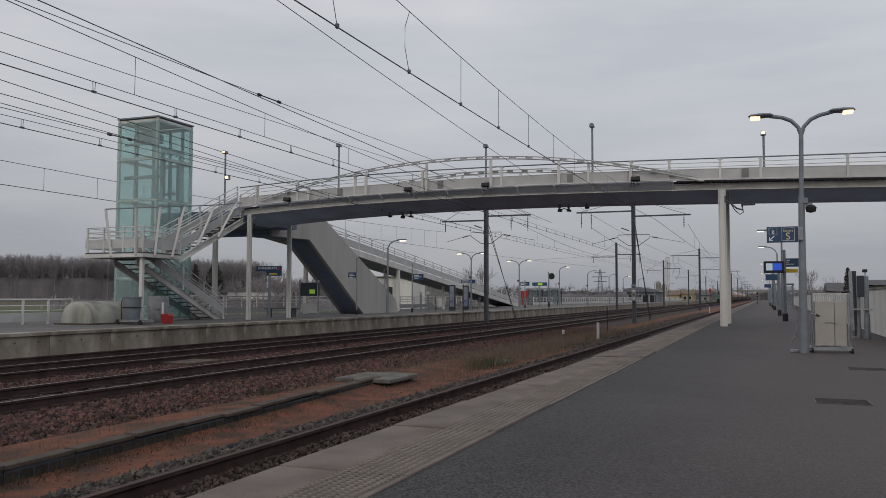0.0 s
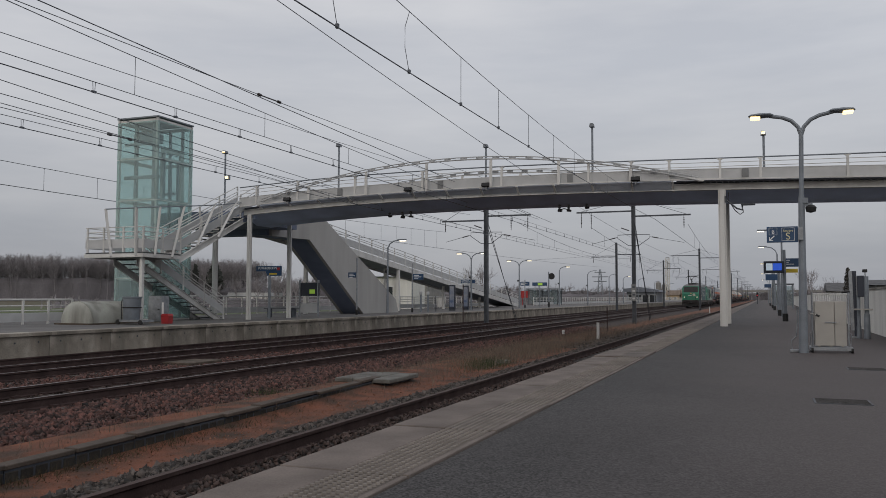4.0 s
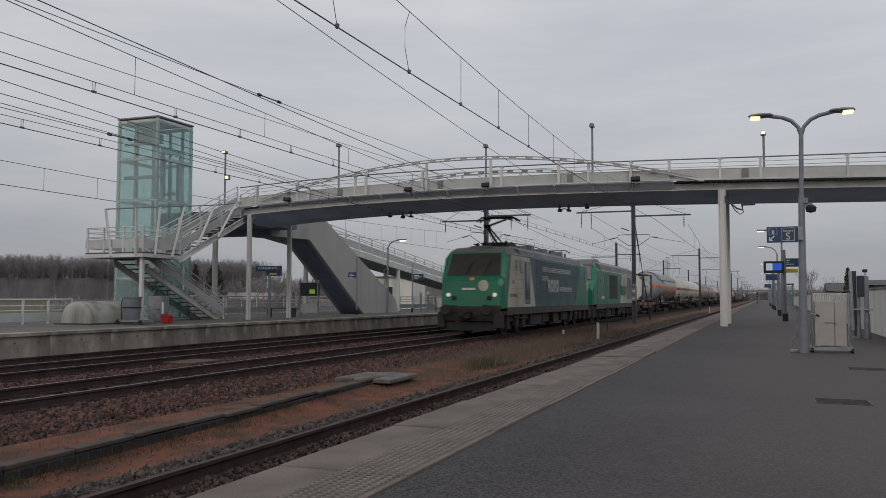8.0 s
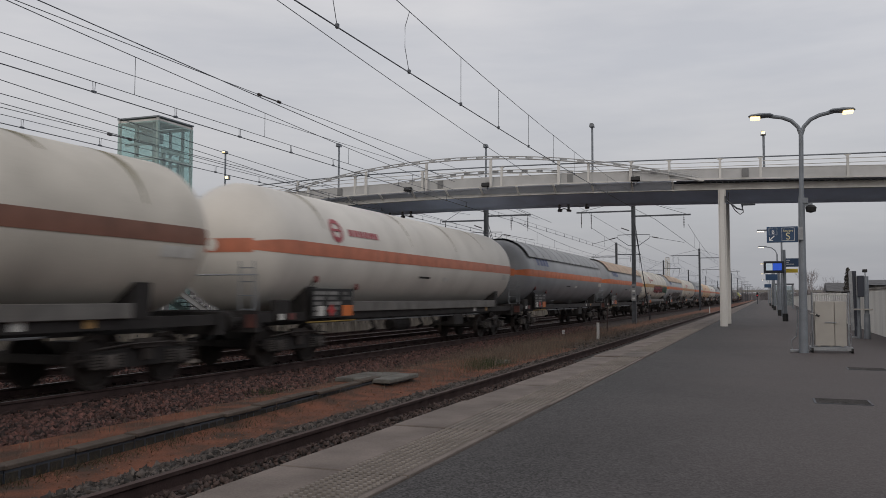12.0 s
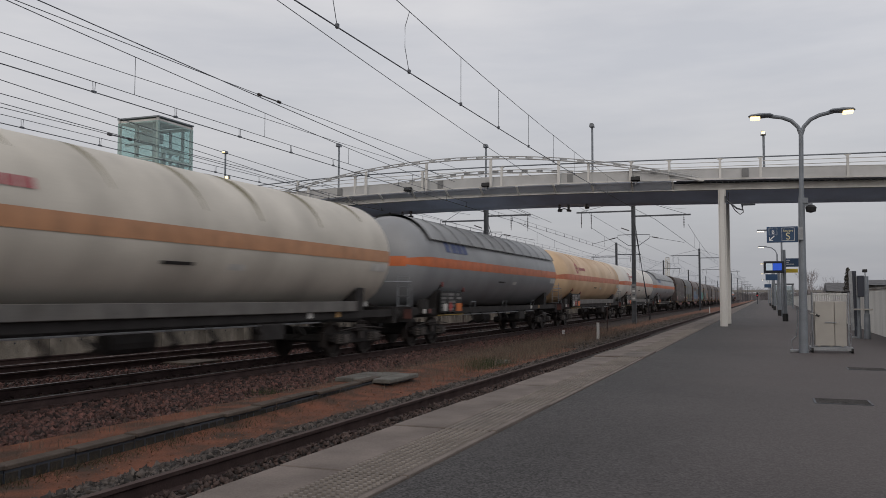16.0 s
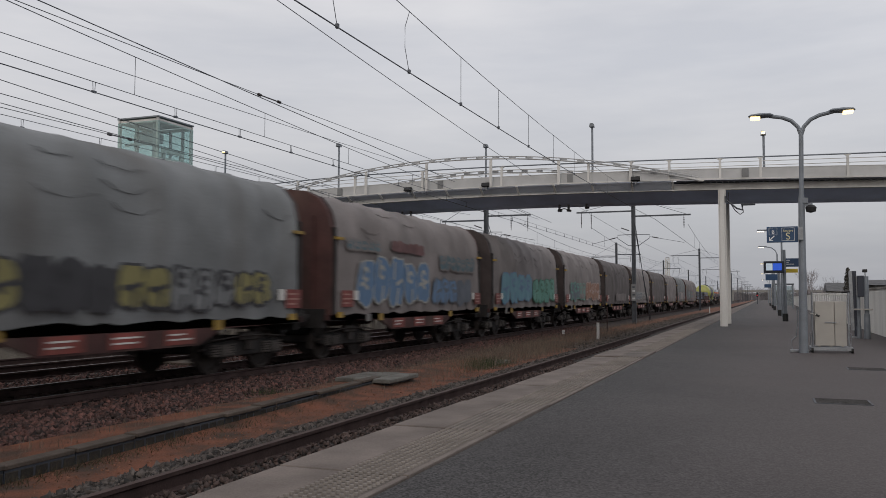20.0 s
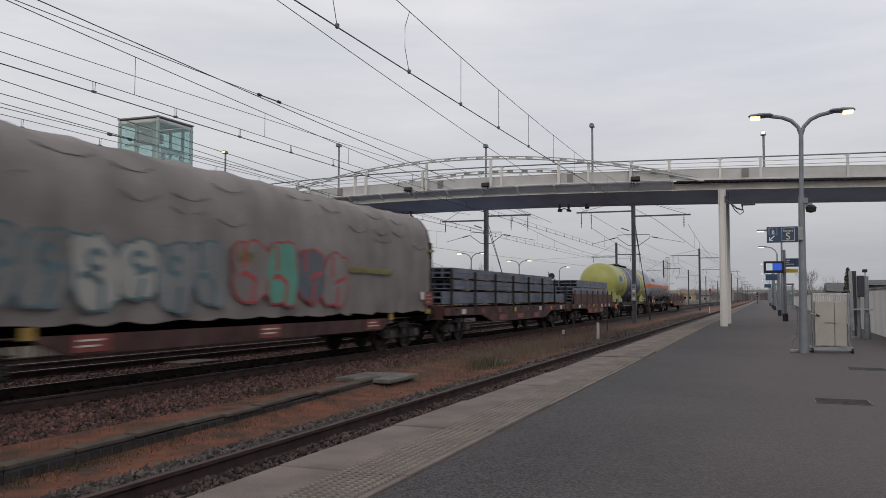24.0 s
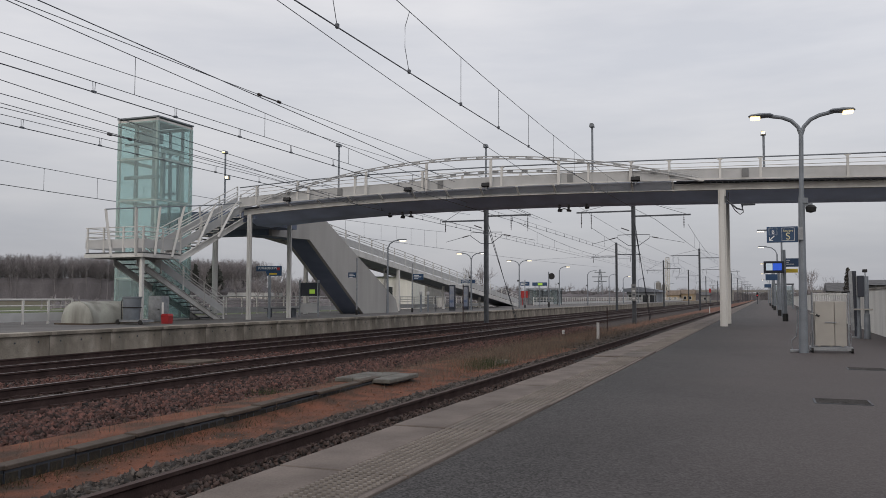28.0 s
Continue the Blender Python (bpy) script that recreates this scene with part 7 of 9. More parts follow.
_sp = B()
for dy in (-1.16, -0.64, 0.64, 1.16):
    for k in range(5):
        tube(_sp, (1.10, dy, 0.38 + k * 0.05), (1.10, dy, 0.41 + k * 0.05), 0.075, 8)
SPRING_ME = mesh_of("spring_nest", _sp, AXLE)
_br = B()
for sy in (-0.9, 0.9):
    for d in (-0.53, 0.53):
        box(_br, 0.70, 0.86, sy + d - 0.05, sy + d + 0.05, 0.28, 0.66, 0.01)
        tube(_br, (0.80, sy + d, 0.66), (0.92, sy + d * 0.75, 0.86), 0.025, 6)
tube(_br, (1.0, -1.5, 0.52), (1.0, 1.5, 0.52), 0.022, 6)
pipe(_br, [(1.17, -1.3, 0.70), (1.19, -0.5, 0.76), (1.19, 0.5, 0.76), (1.17, 1.3, 0.70)], 0.018, 6)
box(_br, 1.03, 1.16, -0.34, 0.34, 0.66, 0.84, 0.02)
box(_br, 1.12, 1.17, -0.12, 0.12, 0.46, 0.66, 0.01)
BRAKE_ME = mesh_of("brake_rigging", _br, WHEELM)


def bogie(parent, y, loco=False):
    b = part("bogie", BOGIE_ME, FRAME, parent, at=pose(0, y, 0.10 if loco else 0))
    if loco:
        b.scale = (1.05, 1.25, 1.25)
    for s in (-0.9, 0.9):
        w = part("wheelset", WHEEL_L_ME if loco else WHEEL_ME, WHEELM, b)
        w.matrix_basis = pose(0, s, 0.46)
        part("axle_cap", CAP_ME, AXLE, b, at=pose(1.165, s, 0.48))
    for q in (part("spring_nest", SPRING_ME, AXLE, b), part("brake_rigging", BRAKE_ME, WHEELM, b)):
        q["kind"] = "stuff"
    return b


_hs = B()
for x, d in ((0.35, 0.0), (-0.3, 0.05)):
    pipe(_hs, [(x, 0.0, 0.92), (x, -0.16, 0.78), (x + 0.03, -0.34, 0.66 + d), (x + 0.06, -0.5, 0.72 + d), (x + 0.06, -0.62, 0.84)], 0.03, 6)
pipe(_hs, [(0.0, 0.0, 1.02), (0.0, -0.3, 0.96), (0.0, -0.62, 0.98)], 0.06, 6)
HOSE_ME = mesh_of("coupling_hose", _hs, BLACK)


def buffers(parent, L, z=1.06, head=0.55):
    part("coupling_hose", HOSE_ME, BLACK, parent, at=pose(0, head, 0))
    for sx in (-0.875, 0.875):
        part("buffer", BUFFER_ME, FRAME, parent, at=pose(sx, head, z))
        part("buffer", BUFFER_ME, FRAME, parent, at=pose(sx, L - head, z, 0, 0, 180))


def vehicle(name, label, category, s, group=""):
    v = thing(name, label, category, group)
    TRAIN.append((v, s))
    return v


def shell_patch(y0, y1, a0, a1, r, cz, n=10, m=1):
    """A thin skin on the near and upper side of a tank: angles in degrees from +x, upwards."""
    bm = B()
    lathe(bm, [(y0 + (y1 - y0) * i / m, r) for i in range(m + 1)], n, radians(a0), radians(a1), (0, 0, cz))
    return bm


def tank_profile(L, r, e0=0.72, dome=1.0):
    """Along and radius points of a tank with rounded ends."""
    y0, y1 = e0, L - e0
    pr = [(y0 + dome * (1 - math.cos(t)), r * math.sin(t) ** 0.84) for t in np.linspace(0.06, math.pi / 2, 9)]
    return pr + [(L - a, b) for a, b in pr[::-1]]


def scrawl(parent, rng, ya, yb, za, zb, cols, place, line=None):
    """Sprayed bubble shapes between ya..yb and za..zb: a ragged rim, a fill and a few cuts; place(y, z, lift) is a point on the skin."""
    h = zb - za
    n = max(2, int(round((yb - ya) / (0.78 * max(0.55, h)))))
    line = line or G_INK

    def blob(bm, cy, cz_, w, hh, lean, lift, wob):
        ring = []
        for k in range(20):
            t = 2 * math.pi * k / 20
            c, q = math.cos(t), math.sin(t)
            e = (abs(c) ** 4 + abs(q) ** 4) ** -0.25
            dy = w * c * e * (1 + wob[k % len(wob)])
            dz = hh * q * e * (1 + wob[(k * 3 + 1) % len(wob)])
            ring.append((cy + dy + lean * dz, cz_ + dz))
        mid = bm.verts.new(place(cy, cz_, lift))
        vs = [bm.verts.new(place(y, z, lift)) for y, z in ring]
        for k in range(20):
            bm.faces.new((mid, vs[k], vs[(k + 1) % 20]))

    def cut(bm, pts, wd, lift):
        rows = []
        for k, (y, z) in enumerate(pts):
            a, b = pts[max(0, k - 1)], pts[min(len(pts) - 1, k + 1)]
            d = Vector((b[0] - a[0], b[1] - a[1])).normalized()
            rows.append([bm.verts.new(place(y - d.y * o * wd, z + d.x * o * wd, lift)) for o in (-1, 1)])
        for p0, p1 in zip(rows, rows[1:]):
            bm.faces.new((p0[0], p0[1], p1[1], p1[0]))

    for i in range(n):
        w = (yb - ya) / n
        cy, cz_ = ya + w * (i + 0.5), (za + zb) / 2 + rng.uniform(-0.05, 0.05) * h
        col = cols[i * len(cols) // n]
        lean = rng.uniform(-0.18, 0.18)
        wob = rng.uniform(-0.12, 0.10, 7)
        hh = h * rng.uniform(0.42, 0.52)
        rim, fill = B(), B()
        blob(rim, cy, cz_, w * 0.54, hh, lean, 0.0, wob)
        blob(fill, cy, cz_, w * 0.54 - 0.05, hh - 0.05, lean, 0.004, wob)
        wd = 0.055 * min(1.0, max(0.5, h))
        for kd in rng.permutation(5)[:3]:
            if kd == 0:
                p = [(cy + w * 0.16 * math.cos(t), cz_ + hh * (0.32 + 0.24 * math.sin(t))) for t in np.linspace(0.3, 5.6, 9)]
            elif kd == 1:
                p = [(cy + w * (0.04 + 0.1 * t) + lean * hh * (t - 1), cz_ + hh * (t - 1.0)) for t in np.linspace(0, 0.75, 5)]
            elif kd == 2:
                p = [(cy + w * (-0.34 + 0.5 * t), cz_ - hh * 0.15 + 0.1 * hh * math.sin(5 * t)) for t in np.linspace(0, 1, 7)]
            elif kd == 3:
                p = [(cy + w * (0.4 - 0.45 * t), cz_ + hh * (0.1 - 0.2 * t)) for t in np.linspace(0, 1, 6)]
            else:
                p = [(cy - w * 0.2 + lean * hh * t, cz_ + hh * t) for t in np.linspace(0.1, 0.85, 5)]
            cut(rim, p, wd, 0.008)
        for bm in (fill, rim):
            bmesh.ops.recalc_face_normals(bm, faces=bm.faces[:])
        part("graffiti_outline", rim, line, parent)
        part("graffiti", fill, col, parent, "sprayed bubble shapes")


def band_graffiti(parent, rng, ya, yb, za, zb, cols, place):
    """A long sprayed band: a blotchy ground, leaning strokes over it and a chalk line along the top."""
    ground, strokes, line = cols

    def strip(bm, pts, lift):
        """A ribbon through rows of (y, z low, z high, lean)."""
        rows = [[bm.verts.new(place(y + lean * q, z0 + (z1 - z0) * q, lift)) for q in (0.0, 0.33, 0.67, 1.0)] for y, z0, z1, lean in pts]
        for a, b in zip(rows, rows[1:]):
            for k in range(3):
                bm.faces.new((a[k], b[k], b[k + 1], a[k + 1]))

    base, top = B(), B()
    ys = np.linspace(ya, yb, 46)
    lo = za + 0.04 * np.sin(ys * 3.1) + rng.uniform(-0.02, 0.02, 46)
    hi = zb + 0.035 * np.sin(ys * 2.3 + 1) + rng.uniform(-0.03, 0.03, 46)
    strip(base, [(y, a, b, 0.0) for y, a, b in zip(ys, lo, hi)], 0.0)
    strip(top, [(y, b, b + 0.02, 0.0) for y, b in zip(ys, hi)], 0.003)
    marks = B()
    y = ya + 0.2
    h = zb - za
    while y < yb - 0.7:
        w, lean = rng.uniform(0.10, 0.24), rng.uniform(0.1, 0.42)
        a, b = za + rng.uniform(0, 0.15) * h, zb - rng.uniform(0.0, 0.3) * h
        strip(marks, [(y, a, b, lean), (y + w, a, b, lean)], 0.005)
        if rng.random() < 0.6:
            c = za + rng.uniform(0.3, 0.65) * h
            strip(marks, [(y + w + 0.02, c, c + 0.09, 0.03), (y + w + rng.uniform(0.2, 0.45), c + 0.03, c + 0.12, 0.03)], 0.007)
        y += w + rng.uniform(0.25, 0.75)
    for bm, m, n in ((base, ground, "faded pink sprayed ground"), (marks, strokes, "dull plum sprayed strokes"), (top, line, "chalky sprayed outline")):
        bmesh.ops.recalc_face_normals(bm, faces=bm.faces[:])
        part("graffiti", bm, m, parent, n)


def tank_wagon(s, L, body, stripe, label, shield=None, logo=None, graf=None, r=1.5, cz=2.72, seed=0, graf_line=None):
    """A bogie gas tank wagon."""
    rng = np.random.default_rng(seed)
    v = vehicle("tank_wagon", label, "tank wagon", s, "tank wagons")
    pr = tank_profile(L, r)
    tank = part("tank", lathe(B(), pr, 40, center=(0, 0, cz)), body, v, smooth=True)
    if stripe:
        for side in (0, 180):
            bm = B()
            lathe(bm, [(a, b + 0.006) for a, b in pr[2:-2]], 3, radians(side - 6.0 if side else -6.0), radians(side + 6.0), (0, 0, cz - 0.02))
            part("stripe", bm, stripe, tank, "coloured hazard band", smooth=True)
        bm2 = B()
        lathe(bm2, [(a - 0.006, b) for a, b in pr[:4]], 40, center=(0, 0, cz), caps=False)
        bmesh.ops.bisect_plane(bm2, geom=bm2.verts[:] + bm2.edges[:] + bm2.faces[:], plane_co=(0, 0, cz - 0.17), plane_no=(0, 0, 1), clear_inner=True)
        bmesh.ops.bisect_plane(bm2, geom=bm2.verts[:] + bm2.edges[:] + bm2.faces[:], plane_co=(0, 0, cz + 0.14), plane_no=(0, 0, 1), clear_outer=True)
        part("stripe", bm2, stripe, tank, smooth=True)
    if shield:
        sh = part("sunshield", shell_patch(1.75, L - 1.75, 28, 152, r + 0.07, cz, 20, 2), shield, tank, "curved sunshield plates", smooth=True)
        for i in range(13):
            y = 1.8 + (L - 3.6) * i / 12
            part("rib", shell_patch(y - 0.09, y + 0.09, 26.5, 153.5, r + 0.085, cz, 20), RIBTAN if shield == SHIELD_TAN else RIBGREY, sh, smooth=True)
        for i in range(24):
            y = 2.0 + (L - 4.0) * i / 23
            part("bracket", shell_patch(y - 0.06, y + 0.06, 25.2, 27.2, r + 0.08, cz, 1), FRAME, sh)
        for a in (27, 152.2):
            part("edge_strip", shell_patch(1.75, L - 1.75, a, a + 0.7, r + 0.085, cz, 1), CHANNEL, sh)
    if logo:
        col, kind = logo[:2]
        y = logo[2] if len(logo) > 2 else 3.1 if kind == "blocks" else 3.42
        if kind == "blocks":
            part("logo", shell_patch(y, y + 0.4, 14, 28, r + 0.012, cz, 4), col, tank, "plain blue logo block")
            for k in range(3):
                part("logo", shell_patch(y + 0.6 + k * 0.55, y + 1.05 + k * 0.55, 14, 27, r + 0.012, cz, 4), col, tank)
        else:
            bm = B()
            ring = []
            for k in range(20):
                t = 2 * math.pi * k / 20
                pts = []
                for rad in (0.32, 0.19):
                    yy, ang = y + 0.4 + rad * math.cos(t), radians(20) + rad * math.sin(t) / r
                    pts.append(bm.verts.new(((r + 0.016) * math.cos(ang), yy, cz + (r + 0.016) * math.sin(ang))))
                ring.append(pts)
            for k in range(20):
                bm.faces.new((ring[k][0], ring[(k + 1) % 20][0], ring[(k + 1) % 20][1], ring[k][1]))
            part("logo", bm, col, tank, "plain red ring logo")
            part("logo", shell_patch(y + 0.1, y + 0.7, 18.8, 21.2, r + 0.02, cz, 2), col, tank)
            for k in range(6):
                part("logo", shell_patch(y + 1.05 + k * 0.3, y + 1.27 + k * 0.3, 16, 23, r + 0.016, cz, 3), col, tank)
    hatch = B()
    lathe(hatch, [(0.0, 0.24), (-0.03, 0.26), (-0.03, 0.30), (0.06, 0.31)], 18, center=(0.0, 0.80, cz - 0.05), caps=False)
    part("manhole_ring", hatch, FRAME if body == TCREAM else body, tank)
    part("data_panel", shell_patch(L - 2.7, L - 1.75, -17, -9, r + 0.012, cz, 3), PLATE, tank, "pale data panel")
    part("data_mark", shell_patch(L * 0.45, L * 0.45 + 0.9, -22, -19.5, r + 0.012, cz, 2), FRAME, tank)
    part("data_mark", shell_patch(L * 0.55, L * 0.55 + 0.55, -24, -19, r + 0.012, cz, 2), PLATE, tank)
    if graf:
        ya, yb, aa, ab, cols = graf[:5]
        za, zb = cz + r * math.sin(radians(aa)), cz + r * math.sin(radians(ab))

        def place(y, z, lift):
            q = min(0.999, max(-0.999, (z - cz) / r))
            rr = r + 0.01 + lift
            return (rr * math.sqrt(1 - q * q), y, cz + rr * q)
        if len(graf) > 5:
            band_graffiti(tank, rng, ya, yb, za, zb, cols, place)
        else:
            scrawl(tank, rng, ya, yb, za, zb, cols, place, graf_line)
    if body in (TWHITE, TCREAM, TWHITE_C):
        # dried spill marks running down from the lids
        runs = 4 if body == TWHITE_C else 7
        for k in range(runs):
            y = 2.0 + (L - 4.0) * (k + rng.uniform(0.2, 0.8)) / runs
            bm = B()
            rows = []
            a1 = rng.uniform(10, 50)
            wd = rng.uniform(0.08, 0.22)
            for q in range(9):
                t = q / 8
                ang = radians(88 + (a1 - 88) * t)
                w_ = wd * (0.35 + math.sin(math.pi * min(1, t + 0.1)) * 0.8) * (1 - 0.6 * t)
                yy = y + 0.25 * t + 0.05 * math.sin(4 * t + k)
                rows.append([bm.verts.new(((r + 0.004) * math.cos(ang), yy + o * w_, cz + (r + 0.004) * math.sin(ang))) for o in (-1, 1)])
            for p0, p1 in zip(rows, rows[1:]):
                bm.faces.new((p0[0], p0[1], p1[1], p1[0]))
            bmesh.ops.recalc_face_normals(bm, faces=bm.faces[:])
            part("run_stain", bm, OLIVE if body == TWHITE else STAINTAN if body == TCREAM else GRIME, tank, smooth=True)
    # underframe
    part("centre_sill", cube(-0.28, 0.28, 0.6, L - 0.6, 0.88, 1.18), FRAME, v)
    for sx in (-1, 1):
        part("solebar", cube(sx * 1.18 - 0.06, sx * 1.18 + 0.06, 0.6, L - 0.6, 1.02, 1.22), FRAME, v)
    for y in (0.55, L - 0.75):
        part("headstock", cube(-1.28, 1.28, y, y + 0.2, 0.82, 1.28), FRAME, v)
    for y in (2.9, L - 2.9):
        sd = B()
        prism(sd, [(-1.25, 1.18), (1.25, 1.18), (1.27, 1.82), (1.08, 1.66), (0.7, 1.40), (-0.7, 1.40), (-1.08, 1.66), (-1.27, 1.82)], "y", y - 0.22, y + 0.22)
        part("saddle", sd, FRAME if stripe else body, v)
    buffers(v, L)
    bogie(v, 2.6)
    bogie(v, L - 2.6)
    # end ladder and rail, valve box, placards, gear boxes
    lad = B()
    for z in (1.3, 1.6, 1.9, 2.2):
        tube(lad, (0.75, 0.72, z), (1.1, 0.72, z), 0.015, 5)
    for x in (0.75, 1.1):
        tube(lad, (x, 0.72, 1.2), (x, 0.72, 2.35), 0.018, 5)
    part("ladder", lad, GALV, v)
    rl = B()
    pipe(rl, [(-1.25, 0.62, 1.25), (-1.25, 0.62, 2.05), (1.25, 0.62, 2.05), (1.25, 0.62, 1.25)], 0.02, 6)
    part("end_rail", rl, GALV, v)
    if stripe:
        vb = part("data_board", cube(1.36, 1.41, 2.7, 4.78, 1.06, 1.78, 0.01), BLACK, v, "dark board with data plates")
        part("placard", cube(1.412, 1.422, 4.2, 4.74, 1.10, 1.37), PLACARD, vb, "orange hazard placard")
        part("placard", cube(1.420, 1.426, 2.95, 3.25, 1.12, 1.36), PLATE, vb, "white hazard placard")
        part("placard", prism(B(), [(3.62, 1.09), (3.80, 1.25), (3.62, 1.41), (3.44, 1.25)], "x", 1.420, 1.427), REDPLAC, vb, "red diamond hazard placard")
        part("yellow_rail", tube(B(), (1.40, 2.5, 0.98), (1.40, 4.9, 0.98), 0.016, 6), DUSTYEL, v)
        for k, (ya, yb) in enumerate(((2.76, 3.36), (3.42, 4.08), (4.22, 4.70))):
            for q in range(5 if k < 2 else 2):
                z = 1.68 - q * 0.125
                part("data_plate", cube(1.412, 1.419, ya, yb - 0.1 * ((q + k + seed) % 3), z - 0.05, z + 0.03), DATAGREY, vb)
        for yy, zz in ((2.95, 2.0), (5.05, 1.84)):
            part("valve_wheel", lathe(B(), [(0, 0.02), (0, 0.085), (0.03, 0.085)], 12, center=(1.36, yy, zz), axis="x"), DIMRED, v)
            part("valve_stem", tube(B(), (1.1, yy, zz - 0.25), (1.36, yy, zz), 0.03, 6), FRAME, v)
    for k in range(5):
        part("gear_box", cube(1.18, 1.34, 3.2 + k * 0.24, 3.38 + k * 0.24, 1.02 + 0.1 * (k % 2), 1.45 - 0.07 * k, 0.01), FRAME, v)
    part("gear_box", cube(1.15, 1.3, 1.3, 1.9, 1.05, 1.5, 0.02), FRAME, v)
    for k in range(6):
        y = 6.2 + (L - 12.4) * k / 5 + 0.3 * math.sin(k * 2.7 + seed)
        part("outlet_pipe", pipe(B(), [(1.1, y, 1.15), (1.24, y, 0.9), (1.24, y + 0.25, 0.72), (1.0, y + 0.35, 0.62)], 0.045, 6), FRAME, v)
    for y in (L * 0.3, L * 0.5, L * 0.72):
        part("hand_rail", pipe(B(), [(1.26, y, 1.2), (1.30, y, 1.42), (1.30, y + 0.5, 1.42), (1.26, y + 0.5, 1.2)], 0.014, 5), GALV, v)
    if not shield and stripe and body != TGREY_N:
        for sx in (-1, 1):
            part("side_channel", cube(sx * 1.30 - 0.03, sx * 1.30 + 0.03, 3.2, L - 3.2, 1.20, 1.46, 0.01), CHANNEL, v, "grimy grey side channel")
    part("buffer_beam_plate", cube(1.0, 1.285, 0.535, 0.548, 0.92, 1.2), BROWNFR, v)
    for k, (yy, m) in enumerate(((1.35, PLATE), (1.8, DIMRED), (L - 5.6, PLATE), (L - 4.2, OCHRE))):
        part("label_plate", cube(1.345 if k < 2 else 1.245, 1.352 if k < 2 else 1.252, yy, yy + 0.22, 1.06, 1.2), m, v)
    part("tool_box", cube(1.0, 1.3, L * 0.62, L * 0.62 + 0.9, 0.62, 0.98, 0.02), FRAME, v)
    part("brake_tank", lathe(B(), [(0, 0.05), (0.02, 0.2), (1.2, 0.2), (1.22, 0.05)], 12, center=(0.7, L * 0.42, 0.75)), FRAME, v)
    part("brake_rod", tube(B(), (1.22, 5.0, 0.95), (1.22, L - 5, 0.95), 0.02, 5), GALV, v)
    part("pipe_run", cube(-1.2, 1.2, 0.75, 1.6, 1.2, 1.26), FRAME, v)
    return v


def tarp_wagon(s, L, tarp, label, graf=None, seed=0, end=WAGONRED):
    """A telescoping-hood wagon with ribbed tarpaulin."""
    rng = np.random.default_rng(seed)
    v = vehicle("tarpaulin_wagon", label, "covered wagon", s, "tarpaulin wagons")
    sect = [(1.43, 1.12), (1.45, 1.6), (1.455, 2.2), (1.45, 2.8), (1.42, 3.25), (1.30, 3.72), (1.05, 4.05), (0.65, 4.24), (0.0, 4.30)]
    sect = sect + [(-a, b) for a, b in sect[-2::-1]]
    mids = []
    for (a0, b0), (a1, b1) in zip(sect, sect[1:]):
        mids += [(a0, b0), ((a0 + a1) / 2 * 1.004, (b0 + b1) / 2)]
    sect = mids + [sect[-1]]
    ys = np.linspace(0.95, L - 0.95, int((L - 1.9) / 0.12))
    bm = B()
    rows = []
    ribs = max(6, int((L - 2) / 1.35))
    for y in ys:
        k = (y - 0.95) / (L - 1.9) * ribs
        sag = math.sin(math.pi * (k - math.floor(k))) ** 0.7
        row = []
        for a, b in sect:
            w = noise.noise(Vector((y * 0.9 + seed * 7, a * 1.3 + 3, b * 1.7)))
            w2 = noise.noise(Vector((y * 3.1 + seed * 5, a * 0.6, b * 3.3)))
            kf = k - math.floor(k)
            scal = math.exp(-((b - 3.30 + 0.26 * math.sin(math.pi * kf)) / 0.10) ** 2) + 0.7 * math.exp(-((b - 3.85 + 0.2 * math.sin(math.pi * kf)) / 0.08) ** 2)
            push = -0.05 * sag * (1 if b > 3.2 else 0.5) + 0.035 * w + 0.02 * w2 - 0.03 * scal * sag + (0.035 * math.sin(y * 5.2 + w * 3) if b < 1.5 else 0)
            c = Vector((a, b - 2.4)).normalized()
            row.append(bm.verts.new((a + c.x * push, y, b + c.y * push)))
        rows.append(row)
    for u, w in zip(rows, rows[1:]):
        for i in range(len(sect) - 1):
            bm.faces.new((u[i], u[i + 1], w[i + 1], w[i]))
    bmesh.ops.recalc_face_normals(bm, faces=bm.faces[:])
    hood = part("tarpaulin", bm, tarp, v, "sagging ribbed tarpaulin hood", smooth=True)
    for i in range(ribs):
        ya, yb = 0.95 + (L - 1.9) * (i + 0.06) / ribs, 0.95 + (L - 1.9) * (i + 0.94) / ribs
        for z0, dip, rad in ((3.44, 0.17, 0.010), (3.86, 0.12, 0.011), (3.2, 0.15, 0.008)):
            if rng.uniform() < (0.5 if z0 > 3.3 else 0.75):
                continue
            z0 += rng.normal(0, 0.05)
            dip *= rng.uniform(0.5, 1.1)
            w_ = (0.94 - 0.06) * (L - 1.9) / ribs
            ya = 0.95 + (L - 1.9) * i / ribs + w_ * rng.uniform(0.05, 0.3)
            yb = 0.95 + (L - 1.9) * (i + 1) / ribs - w_ * rng.uniform(0.0, 0.25)
            fold = []
            for t in np.linspace(0, 1, 9):
                z = z0 - dip * math.sin(math.pi * t) + rng.normal(0, 0.012)
                xx = np.interp(z, (1.1, 2.8, 3.25, 3.72, 4.05, 4.24), (1.44, 1.45, 1.42, 1.30, 1.05, 0.65))
                fold.append((xx - 0.05 * math.sin(math.pi * t) * (z0 > 3) + 0.012, ya + (yb - ya) * t, z))
            part("fold", pipe(B(), fold, rad, 6), tarp, hood, smooth=True)
    esec = [(a * 0.985, b) for a, b in sect]
